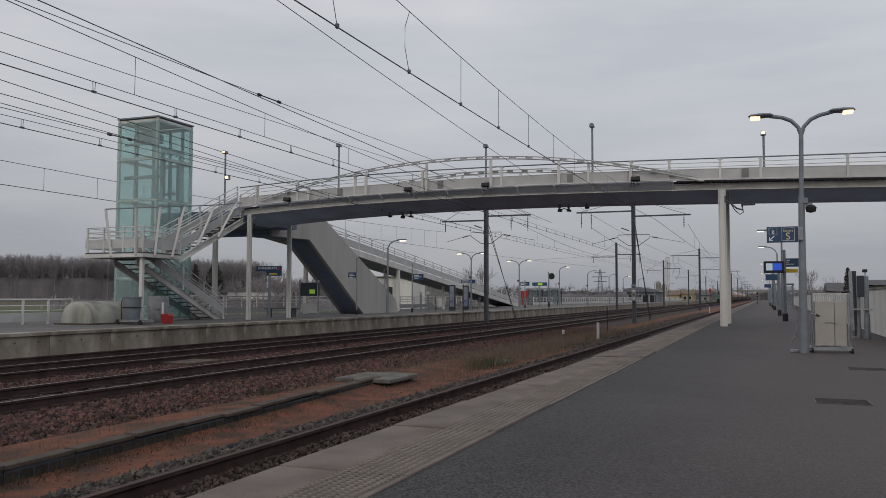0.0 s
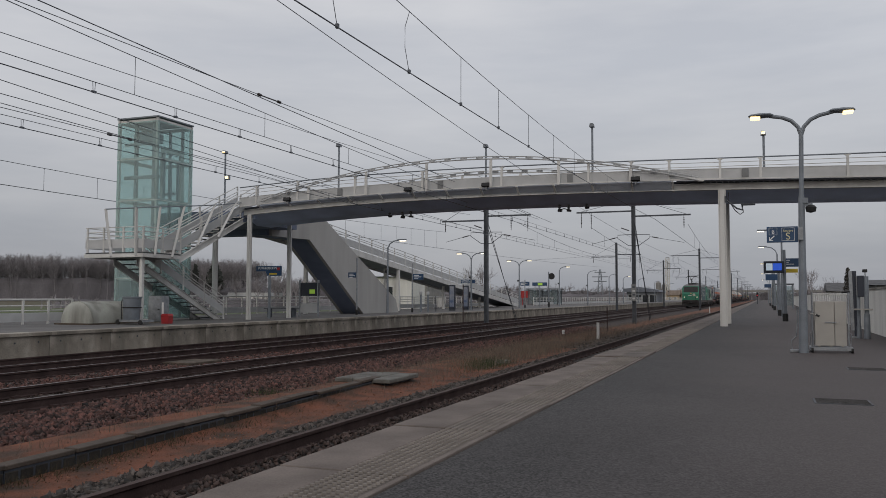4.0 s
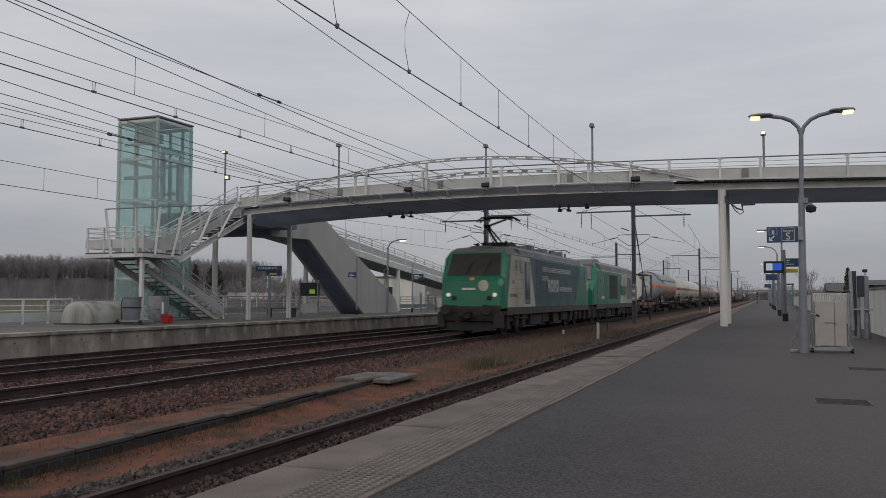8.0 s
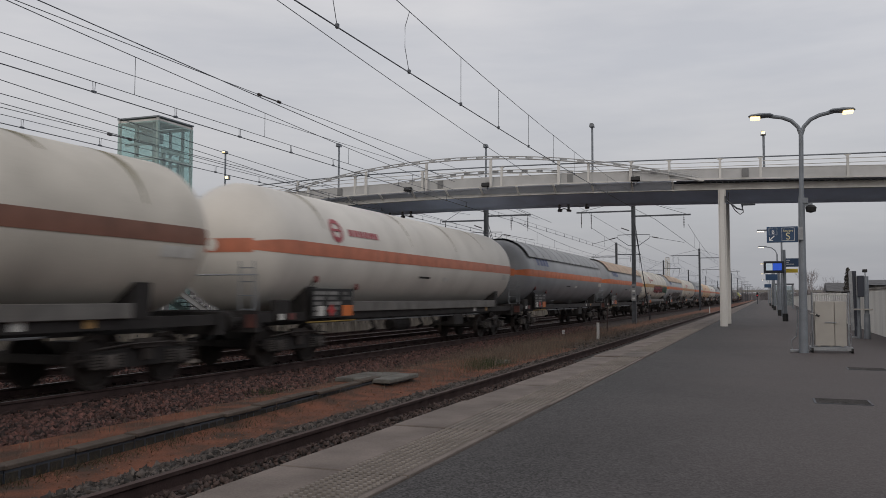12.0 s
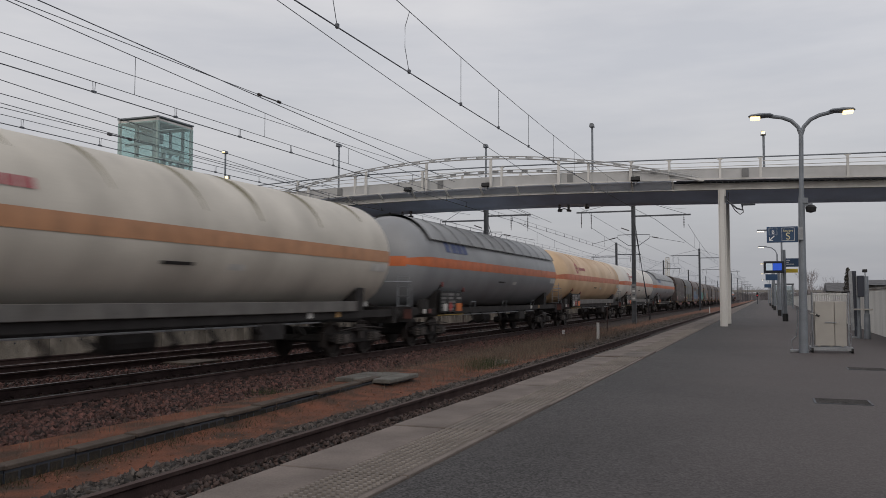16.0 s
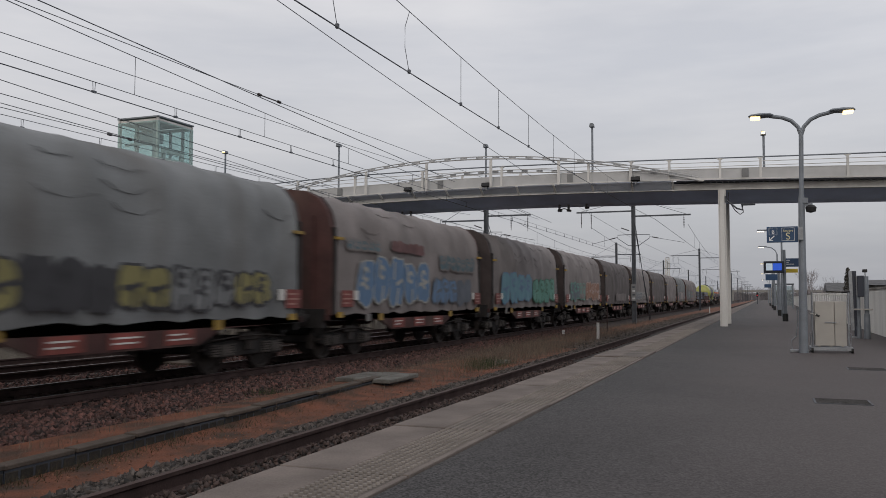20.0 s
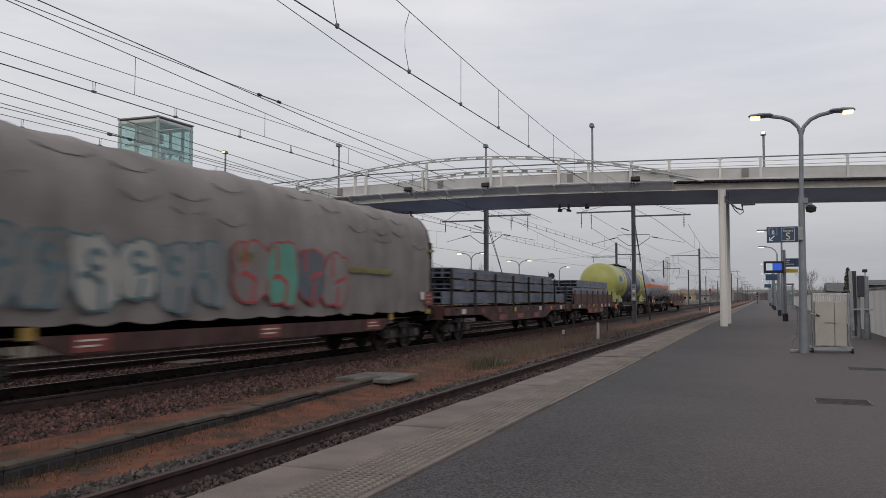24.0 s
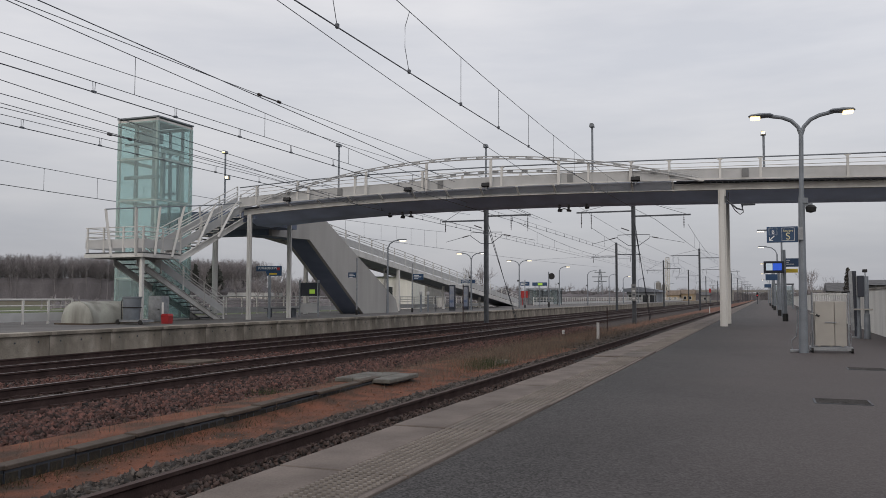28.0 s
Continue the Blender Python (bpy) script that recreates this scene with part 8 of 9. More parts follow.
    for y0, y1 in ((0.72, 0.94), (L - 0.94, L - 0.72)):
        e = B()
        prism(e, esec, "y", y0, y1)
        part("end_wall", e, end, v, "ribbed steel end wall")
        for x in (-0.9, -0.3, 0.3, 0.9):
            part("end_rib", cube(x - 0.05, x + 0.05, y0 - 0.05 if y0 < 2 else y1, y0 if y0 < 2 else y1 + 0.05, 1.2, 3.6), end, v)
    for y in (1.15, L - 1.45):
        cp = part("corner_plate", cube(1.49, 1.505, y, y + 0.62, 1.32, 1.74), DIMRED, v, "dull red notice plate")
        for q in range(3):
            part("text_bar", cube(1.506, 1.510, y + 0.06, y + 0.40 + 0.07 * ((q * 5) % 3), 1.40 + q * 0.11, 1.44 + q * 0.11), PINKTXT, cp)
        part("white_plate", cube(1.49, 1.503, y + (0.68 if y < 3 else -0.3), y + (0.92 if y < 3 else -0.06), 1.5, 1.74), PLATE, v)
    part("deck", cube(-1.4, 1.4, 0.7, L - 0.7, 0.98, 1.14), FRAME, v)
    for sx in (-1, 1):
        part("solebar", prism(B(), [(0.6, 1.0), (0.6, 1.14), (L - 0.6, 1.14), (L - 0.6, 1.0), (L - 3.6, 0.95), (L - 4.4, 0.66), (4.4, 0.66), (3.6, 0.95)], "x", sx * 1.36 - 0.04, sx * 1.36 + 0.04), SOLERED, v, "dull red sole bar")
    for y, m in ((3.5, DUSTYEL), (L - 3.9, DUSTYEL), (2.7, DATAGREY)):
        part("side_plate", cube(1.405, 1.43, y, y + 0.24, 0.93, 1.12), m, v)
    for k, y in enumerate(np.linspace(4.5, L - 5.3, 3)):
        bd = part("notice_board", cube(1.402, 1.414, y, y + 0.78, 0.70, 0.97), BOARDRED, v, "red notice board")
        for q in range(2):
            part("text_bar", cube(1.415, 1.420, y + 0.08, y + 0.5 + 0.1 * ((k + q) % 3), 0.78 + q * 0.09, 0.81 + q * 0.09), PLATE, bd)
    for y in (0.98, L - 1.3):
        part("lever", cube(1.47, 1.53, y, y + 0.22, 1.06, 1.2), DUSTYEL, v)
        part("end_column", cube(1.38, 1.47, 0.78 if y < 2 else L - 0.90, 0.90 if y < 2 else L - 0.78, 1.14, 3.3), FRAME, v)
    part("lock_lever", cube(1.47, 1.56, 0.82, 1.16, 3.0, 3.07), DUSTYEL, v)
    part("lock_lever", cube(1.47, 1.56, L - 1.16, L - 0.82, 3.0, 3.07), DUSTYEL, v)
    for y in (0.55, L - 0.75):
        part("headstock", cube(-1.28, 1.28, y, y + 0.17, 0.82, 1.28), FRAME, v)
    def place(y, z, lift):
        return (np.interp(z, (1.1, 2.8, 3.25, 3.72), (1.495, 1.50, 1.46, 1.33)) + lift, y, z)
    for ya, yb, za, zb, cols, line in graf or ():
        scrawl(hood, rng, ya, yb, za, zb, cols, place, line)
    buffers(v, L)
    bogie(v, 2.3)
    bogie(v, L - 2.3)
    return v


STAINTAN = mat("rusty_run_stain", (0.40, 0.22, 0.11), 0.7, var=0.3, scale=4, bump=0.02)
GRIME = mat("grey_run_stain", (0.44, 0.41, 0.35), 0.7, var=0.3, scale=4, bump=0.02)


def stake_wagon(s, L, label, col, stacks, nstake, boards=False, seed=0):
    """A flat wagon with stakes and stacked steel sections on it; stacks are (y0, y1, layers)."""
    rng = np.random.default_rng(seed)
    v = vehicle("stake_wagon", label, "flat wagon", s, "flat wagons")
    part("deck", cube(-1.38, 1.38, 0.7, L - 0.7, 1.08, 1.22), col, v)
    for sx in (-1, 1):
        part("solebar", prism(B(), [(0.6, 0.95), (0.6, 1.2), (L - 0.6, 1.2), (L - 0.6, 0.95), (L - 4.5, 0.92), (L - 5.8, 0.62), (5.8, 0.62), (4.5, 0.92)], "x", sx * 1.37 - 0.05, sx * 1.37 + 0.05), col, v)
        for i in range(nstake):
            y = 1.2 + (L - 2.4) * i / (nstake - 1)
            part("stake", cube(sx * 1.40 - 0.04, sx * 1.40 + 0.04, y - 0.05, y + 0.05, 0.95, 2.5 if not boards else 2.0), col if boards else FRAME, v)
            if boards and i < nstake - 1:
                y2 = 1.2 + (L - 2.4) * (i + 1) / (nstake - 1)
                part("side_board", cube(sx * 1.38 - 0.02, sx * 1.38 + 0.02, y + 0.09, y2 - 0.09, 1.22, 1.78), col, v)
    for k, y in enumerate(np.linspace(2.2, L - 2.6, 8)):
        part("side_plate", cube(1.425, 1.432, y, y + 0.4, 0.98, 1.16), (PLATE, DIMRED, DIMRED, YELLOW, DIMRED, PLATE, PLACARD, PLATE)[k], v)
    for y in (0.55, L - 0.75):
        part("headstock", cube(-1.28, 1.28, y, y + 0.2, 0.82, 1.3), col, v)
    buffers(v, L)
    bogie(v, 2.6)
    bogie(v, L - 2.6)
    part("brake_gear", cube(-0.4, 0.9, L * 0.45, L * 0.55, 0.55, 0.95), FRAME, v)
    for k, y in enumerate((L * 0.33, L * 0.46, L * 0.6)):
        bd = part("notice_board", cube(1.425, 1.436, y, y + 1.1, 0.66, 0.9), BOARDRED, v, "red notice board")
        for q in range(2):
            part("text_bar", cube(1.437, 1.442, y + 0.1, y + 0.7 + 0.1 * ((k + q) % 3), 0.72 + q * 0.08, 0.75 + q * 0.08), PINKTXT, bd)
    for y in np.linspace(1.6, L - 1.9, 9):
        part("lashing_ring", cube(1.41, 1.45, y, y + 0.16, 1.10, 1.18), DUSTYEL if int(y * 3) % 3 == 0 else FRAME, v)
    for y0, y1, layers in stacks:
        load = vehicle("steel_bundle", "stack of blue-grey steel sections on wooden battens", "steel load", s, "steel loads")
        z = 1.24
        tiers = layers if isinstance(layers, list) else []
        for ya, yb, za, zb in tiers:
            for yq in np.linspace(ya + 1.2, yb - 1.2, 6):
                part("batten", cube(-1.3, 1.34, yq - 0.16, yq + 0.16, za - 0.05, za - 0.004), WOOD, load)
            for i in range(7):
                x = -1.24 + i * 2.5 / 7
                hh = (zb - za) / 2
                dy = rng.uniform(-0.1, 0.1)
                for zz in (za, za + hh):
                    e = 0.03
                    part("section", prism(B(), [(x, zz), (x + 0.33, zz), (x + 0.33, zz + hh - 0.008), (x, zz + hh - 0.008), (x, zz + hh - e), (x + 0.30, zz + hh - e), (x + 0.30, zz + e), (x, zz + e)], "y", ya + dy, yb + dy), STEEL, load)
        for j in range(0 if tiers else layers):
            for yb in np.linspace(y0 + 0.8, y1 - 0.8, 4):
                part("batten", cube(-1.3, 1.34, yb - 0.06, yb + 0.06, z, z + 0.08), WOOD, load)
            z += 0.085
            cols_ = 7
            for i in range(cols_):
                x = -1.24 + i * 2.5 / cols_
                dy = rng.uniform(-0.1, 0.1)
                for zz in (z, z + 0.164):
                    e = 0.03
                    part("section", prism(B(), [(x, zz), (x + 0.33, zz), (x + 0.33, zz + e), (x + 0.31, zz + e), (x + 0.31, zz + 0.155 - e), (x + 0.33, zz + 0.155 - e), (x + 0.33, zz + 0.155), (x, zz + 0.155), (x, zz + 0.155 - e), (x + 0.02, zz + 0.155 - e), (x + 0.02, zz + e), (x, zz + e)], "y", y0 + dy, y1 + dy), STEEL, load)
            z += 0.33
    return v


def loft(bm, rings, close=True):
    """Joins rings of equal count; each ring is a list of points."""
    vs = [[bm.verts.new(q) for q in ring] for ring in rings]
    k = len(vs[0])
    for u, w in zip(vs, vs[1:]):
        for i in range(k):
            bm.faces.new((u[i], u[(i + 1) % k], w[(i + 1) % k], w[i]))
    bm.faces.new(vs[0][::-1])
    bm.faces.new(vs[-1])
    bmesh.ops.recalc_face_normals(bm, faces=bm.faces[:])
    return bm
SILL = mat("dusty_brown_sill", (0.074, 0.062, 0.055), 0.75, var=0.35, scale=2, bump=0.05, stain=0.3)


def loco_ring(y, w, zb, zs, wr, zt):
    return [(w, y, zb), (w, y, zs), (wr, y, zt), (-wr, y, zt), (-w, y, zs), (-w, y, zb)]


def loco(s, L, front, label, paint):
    """A double-cab locomotive; front is a list of (y, half width, side top, roof half width, roof top)."""
    v = vehicle("locomotive", label, "locomotive", s, "locomotives")
    cab = [loco_ring(y, w, 1.12, a, b, c) for y, w, a, b, c in front]
    end = front[-1][0]
    back = [loco_ring(L - y, w, 1.12, a, b, c) for y, w, a, b, c in front[::-1]]
    part("front_cab", loft(B(), cab), paint["front"], v, "painted driver's cab")
    part("rear_cab", loft(B(), back), paint["rear"], v)
    y, w, a, b, c = front[-1]
    part("body", loft(B(), [loco_ring(end, w, 1.12, a, b, c), loco_ring(L - end, w, 1.12, a, b, c)]), paint["body"], v)
    part("roof", loft(B(), [[(w + .012, yy, a - 0.08), (w * 0.9 + .02, yy, a + (c - a) * 0.62), (b * 0.85, yy, c + 0.035), (-b * 0.85, yy, c + 0.035), (-w * 0.9 - .02, yy, a + (c - a) * 0.62), (-w - .012, yy, a - 0.08)] for yy in (front[-1][0] - 0.35, L - front[-1][0] + 0.35)]), LROOF, v, "grey roof", smooth=True)
    part("skirt", cube(-w + 0.03, w - 0.03, 0.9, L - 0.9, 0.86, 1.0), LDARK, v)
    for sx in (-1, 1):
        part("sill", cube(sx * w - 0.02, sx * w + 0.03, 1.25, L - 1.25, 0.84, 1.16, 0.01), SILL, v, "dusty brown sill")
        for q in (3.7, L - 3.7):
            for dy in (-1.9, -0.55, 0.55, 1.9):
                part("sand_box", cube(sx * 1.12, sx * 1.32, q + dy - 0.22, q + dy + 0.22, 0.32, 0.84, 0.03), LDARK, v)
            part("damper", tube(B(), (sx * 1.3, q - 1.1, 0.72), (sx * 1.3, q + 1.1, 0.62), 0.05, 8), LDARK, v)
    for yy in (0.5, L - 0.8):
        part("headstock", cube(-1.3, 1.3, yy, yy + 0.3, 0.58, 1.13, 0.03), FRAME, v)
        part("plough", prism(B(), [(-1.0, 0.2), (1.0, 0.2), (1.2, 0.55), (-1.2, 0.55)], "y", yy + 0.12, yy + 0.28), BLACK, v)
        for x in (-1.22, 1.22):
            part("step_box", cube(x - 0.16, x + 0.16, yy - 0.05, yy + 0.5, 0.3, 0.95, 0.03), LDARK, v)
        part("coupling", cube(-0.15, 0.15, yy - 0.35 if yy < 3 else yy + 0.3, yy if yy < 3 else yy + 0.62, 0.7, 1.0, 0.03), BLACK, v)
    buffers(v, L, 1.05, 0.56)
    bogie(v, 3.7, True)
    bogie(v, L - 3.7, True)
    for k, yy in enumerate(np.linspace(6.2, L - 7.4, 4)):
        part("equipment_box", cube(-1.25, 1.3 - 0.06 * (k % 2), yy - 0.3, yy + 1.25 - 0.2 * (k % 3), 0.30 + 0.06 * (k % 2), 0.82, 0.03), LDARK, v)
    return v


def side_panel(parent, name, y0, y1, z0, z1, x, material, lean0=0.0, lean1=0.0, label="", t=0.012):
    bm = B()
    prism(bm, [(y0, z0), (y1, z0), (y1 + lean1, z1), (y0 + lean0, z1)], "x", x - 0.004, x + t)
    return part(name, bm, material, parent, label)


DUSTY = mat("dusty_pale_paint", (0.42, 0.43, 0.42), 0.6, var=0.3, scale=4, bump=0, stain=0.3)
# ---- leading electric locomotive: s = -1.2 to 18.4
L1 = 19.6
F1 = [(0.86, 1.26, 2.0, 1.1, 2.24), (0.98, 1.37, 2.2, 1.22, 2.38), (1.10, 1.40, 2.36, 1.24, 2.48), (1.55, 1.42, 3.24, 1.18, 3.50), (2.1, 1.43, 3.40, 1.10, 3.68), (3.6, 1.43, 3.42, 1.02, 3.82)]
e1 = loco(-1.2, L1, F1, "green and grey electric freight locomotive, headlights on", {"front": LGREEN, "rear": LGREEN, "body": LTEAL})
side_panel(e1, "cab_side", 1.28, 5.8, 1.14, 3.36, 1.43, LCREAM, 0.58, -1.02, "grimy white cab side")
side_panel(e1, "cab_side", 1.28, 5.8, 1.14, 3.36, -1.442, LCREAM, 0.58, -1.02)
side_panel(e1, "green_flank", 14.4, 18.0, 1.14, 3.38, 1.43, LGREEN, 1.42, -0.2)
for i in range(16):
    z = 1.55 + i * 0.115
    turn = 14.4 + 0.634 * (z - 1.14)
    part("side_rib", cube(1.43, 1.465, 5.95, turn, z, z + 0.045), LTEAL, e1)
    part("side_rib", cube(1.44, 1.472, turn + 0.01, 17.1, z, z + 0.045), LGREEN, e1)
side_panel(e1, "door_frame", 3.96, 4.80, 1.28, 3.16, 1.446, LGREEN)
side_panel(e1, "cab_door", 4.03, 4.74, 1.50, 3.09, 1.462, WINDOW, label="dark cab door")
for k in range(9):
    part("cab_rib", cube(1.443, 1.452, 1.75 + 0.035 * k, 3.9, 1.55 + k * 0.2, 1.562 + k * 0.2), RIBGREY, e1)
for k in range(5):
    part("lettering_bar", cube(1.446, 1.452, 1.6 + k * 0.23, 1.76 + k * 0.23, 1.60, 1.73), LROOF, e1)
part("logo", cube(1.446, 1.452, 2.0, 2.2, 2.15, 2.3), LOGORED, e1)
side_panel(e1, "cab_window", 2.54, 2.82, 2.72, 3.18, 1.45, WINDOW)
side_panel(e1, "cab_window", 3.19, 3.58, 2.64, 3.19, 1.45, WINDOW)
side_panel(e1, "cab_window", 17.3, 17.55, 2.5, 3.1, 1.45, WINDOW)
for z, a, b in ((2.93, 6.92, 13.3), (2.50, 6.94, 8.15), (2.00, 10.62, 13.55)):
    yy = a
    k = 0
    while yy < b:
        wd = 0.22 + 0.07 * ((k * 7) % 4)
        for q in range(3):
            part("lettering_bar", cube(1.468, 1.476, yy, min(b, yy + wd), z - 0.11 + q * 0.08, z - 0.05 + q * 0.08), DUSTY, e1)
        yy += wd + 0.07
        k += 1
for k in range(4):
    part("logo", prism(B(), [(8.1 + k * 0.6, 1.84), (8.55 + k * 0.6, 1.84), (8.55 + k * 0.6, 2.46), (8.1 + k * 0.6, 2.46)], "x", 1.468, 1.478), DUSTY, e1, "plain pale block logo")
    part("logo_gap", cube(1.479, 1.483, 8.24 + k * 0.6, 8.42 + k * 0.6, 1.9 + 0.2 * (k % 2), 2.06 + 0.2 * (k % 2)), LTEAL, e1)
# grey roof sheet drawn forward over the cab, and the dark frame round the windscreen
part("cab_roof", loft(B(), [[(w + g, y, a - 0.02), (b + g, y, c + 0.022), (-b - g, y, c + 0.022), (-w - g, y, a - 0.02)] for y, w, a, b, c, g in ((1.62, 1.38, 3.36, 1.17, 3.53, 0.012), (2.1, 1.43, 3.40, 1.10, 3.68, 0.014), (3.3, 1.43, 3.42, 1.04, 3.79, 0.014))]), LROOF, e1, "grey roof over the cab")
part("screen_frame", loft(B(), [[(1.20, 1.08, 2.44), (1.09, 1.52, 3.44), (-1.09, 1.52, 3.44), (-1.20, 1.08, 2.44)], [(1.20, 1.18, 2.42), (1.09, 1.62, 3.42), (-1.09, 1.62, 3.42), (-1.20, 1.18, 2.42)]]), LDARK, e1, "dark windscreen frame")
for x in (-0.35, 0.45):
    part("wiper", tube(B(), (x, 1.06, 2.52), (x + 0.25, 1.33, 3.08), 0.016, 5), BLACK, e1)
for x in (-0.28, 0.28):
    part("horn", lathe(B(), [(0.0, 0.03), (0.35, 0.04), (0.5, 0.09), (0.51, 0.02)], 10, center=(x, 2.0, 3.86)), BLACK, e1)
part("horn_base", cube(-0.42, 0.42, 2.1, 2.3, 3.72, 3.80), LROOF, e1)
wd = B()
loft(wd, [[(1.13, 1.11, 2.50), (1.04, 1.53, 3.40), (-1.04, 1.53, 3.40), (-1.13, 1.11, 2.50)], [(1.13, 1.16, 2.48), (1.04, 1.58, 3.38), (-1.04, 1.58, 3.38), (-1.13, 1.16, 2.48)]])
part("windscreen", wd, RAKEGLASS, e1, "wide dark windscreen")
# raked front glass sits proud of the cab
e1.children[-1].location = (0, -0.03, 0.02)
for x, z, r, m in ((-1.02, 1.68, 0.085, HEADLIGHT), (1.02, 1.68, 0.085, HEADLIGHT), (0.0, 2.32, 0.10, HEADLIGHT_R), (-0.78, 1.54, 0.10, BLACK), (0.78, 1.54, 0.10, BLACK)):
    part("lamp", lathe(B(), [(0.0, 0.02), (0.0, r), (0.10, r)], 14, center=(x, 0.80 if z < 2 else 0.90, z)), m, e1, "lit headlamp" if m != BLACK else "")
part("emblem", lathe(B(), [(-0.03, 0.02), (-0.03, 0.23), (0.03, 0.23)], 20, center=(0.52, 0.87, 2.06)), LCREAM, e1, "round pale emblem")
part("number_bar", cube(-0.42, 0.16, 0.835, 0.86, 1.88, 1.97), PLATE, e1)
part("grille", cube(-0.62, 0.62, 0.835, 0.86, 1.2, 1.66), LGREEN, e1)
part("nose_band", cube(-1.27, 1.27, 0.84, 0.98, 1.13, 1.24), LDARK, e1)
part("emblem", lathe(B(), [(0, 0.02), (0, 0.32), (0.012, 0.32)], 20, center=(1.445, 18.0, 2.3), axis="x"), LCREAM, e1)
# roof gear and the raised pantograph
gear = part("roof_gear", box(box(box(B(), -0.5, 0.5, 6.5, 7.5, 3.84, 3.98), -0.7, 0.7, 9.0, 10.4, 3.84, 4.0), -0.4, 0.4, 13, 14, 3.84, 3.97), LROOF, e1)
for y in (4.2, 5.0, 8.2, 12.5, 15.3, 16.2):
    for x in (-0.5, 0.5):
        part("insulator", tube(B(), (x, y, 3.84), (x, y, 4.14), 0.06, 8), INSUL, e1)
for k in range(9):
    y = 5.6 + k * 1.05
    part("roof_box", cube(-0.85 + 0.1 * (k % 3), 0.75 - 0.12 * (k % 2), y, y + 0.55, 3.84, 3.95 + 0.09 * (k % 3), 0.02), LROOF, e1)
part("roof_bus", pipe(B(), [(0.35, 5.6, 4.12), (0.35, 9.0, 4.20), (0.35, 12.0, 4.12), (0.35, 16.0, 4.16)], 0.025, 6), MAST, e1)
part("roof_bus", pipe(B(), [(-0.3, 5.6, 4.12), (-0.3, 11.0, 4.18), (-0.3, 16.0, 4.14)], 0.025, 6), MAST, e1)
pan = part("pantograph", tube(tube(tube(tube(tube(B(), (-0.12, 4.7, 4.12), (-0.04, 3.0, 4.72), 0.055, 8), (0.12, 4.7, 4.12), (0.04, 3.0, 4.72), 0.035, 8), (-0.16, 3.0, 4.72), (0.16, 3.0, 4.72), 0.07, 8), (-0.10, 3.0, 4.74), (-0.4, 4.6, 5.16), 0.05, 8), (0.10, 3.0, 4.74), (0.4, 4.6, 5.16), 0.05, 8), BLACK, e1, "raised single-arm pantograph")
part("collector", pipe(pipe(B(), [(-0.98, 4.4, 5.06), (-0.72, 4.4, 5.24), (0.72, 4.4, 5.24), (0.98, 4.4, 5.06)], 0.045, 6), [(-0.98, 4.85, 5.06), (-0.72, 4.85, 5.24), (0.72, 4.85, 5.24), (0.98, 4.85, 5.06)], 0.045, 6), BLACK, pan)
part("collector_frame", box(box(B(), -0.6, -0.5, 4.4, 4.85, 5.14, 5.19), 0.5, 0.6, 4.4, 4.85, 5.14, 5.19), BLACK, pan)
part("base_frame", box(B(), -0.6, 0.6, 4.0, 5.5, 3.84, 4.06), BLACK, pan)
pan2 = part("pantograph", tube(tube(B(), (-0.45, 15.2, 4.12), (0.0, 17.2, 4.2), 0.03, 6), (0.45, 15.2, 4.12), (0.0, 17.2, 4.2), 0.03, 6), MAST, e1, "folded pantograph")
part("collector", pipe(B(), [(-0.95, 15.4, 4.15), (-0.7, 15.4, 4.28), (0.7, 15.4, 4.28), (0.95, 15.4, 4.15)], 0.03, 6), MAST, pan2)

# ---- second, diesel locomotive: s = 18.6 to 39.2
L2 = 20.6
F2 = [(0.66, 1.27, 2.0, 1.1, 2.2), (0.82, 1.36, 2.3, 1.2, 2.45), (1.15, 1.41, 2.5, 1.22, 2.66), (2.05, 1.43, 3.2, 1.12, 3.74), (3.2, 1.43, 3.36, 1.0, 3.95)]
d2 = loco(18.6, L2, F2, "green, white and grey diesel freight locomotive", {"front": LGREEN, "rear": LGREY, "body": LGREY})
side_panel(d2, "green_flank", 1.6, 10.6, 1.14, 3.3, 1.43, LGREEN, 0.35, 0.95, "green body side")
side_panel(d2, "white_flank", 10.62, 13.5, 1.14, 3.3, 1.43, LCREAM, 0.95, 0.5, "grimy white slanted panel")
for i in range(14):
    z = 1.6 + i * 0.12
    part("side_rib", cube(1.44, 1.475, 4.3, 5.9, z, z + 0.05), LGREEN, d2)
    part("side_rib", cube(1.44, 1.475, 9.4, 10.55 + i * 0.04, z, z + 0.05), LGREEN, d2)
    part("side_rib", cube(1.44, 1.475, 11.9 + i * 0.02, 13.6, z, z + 0.05), LCREAM, d2)
    part("side_rib", cube(1.43, 1.465, 16.4, 17.8, z, z + 0.05), LGREY, d2)
side_panel(d2, "grille", 6.1, 7.6, 1.5, 3.15, 1.445, LDARK, label="dark ventilation grille")
side_panel(d2, "grille", 7.75, 9.2, 1.5, 3.15, 1.445, LDARK)
side_panel(d2, "grille", 13.9, 15.1, 1.5, 3.1, 1.435, LROOF)
side_panel(d2, "grille", 15.2, 16.2, 1.5, 3.1, 1.435, LROOF)
for a in (2.6, 3.35, 17.9, 18.4):
    side_panel(d2, "cab_window", a, a + 0.35, 2.5, 3.05, 1.445, WINDOW)
LOGOGREEN = mat("logo_green", (0.02, 0.13, 0.075), 0.5, var=0.1)
for k in range(4):
    part("logo", prism(B(), [(10.6 + k * 0.7, 1.75), (11.05 + k * 0.7, 1.75), (11.28 + k * 0.7, 2.45), (10.83 + k * 0.7, 2.45)], "x", 1.478, 1.488), LOGOGREEN, d2, "plain green block logo")
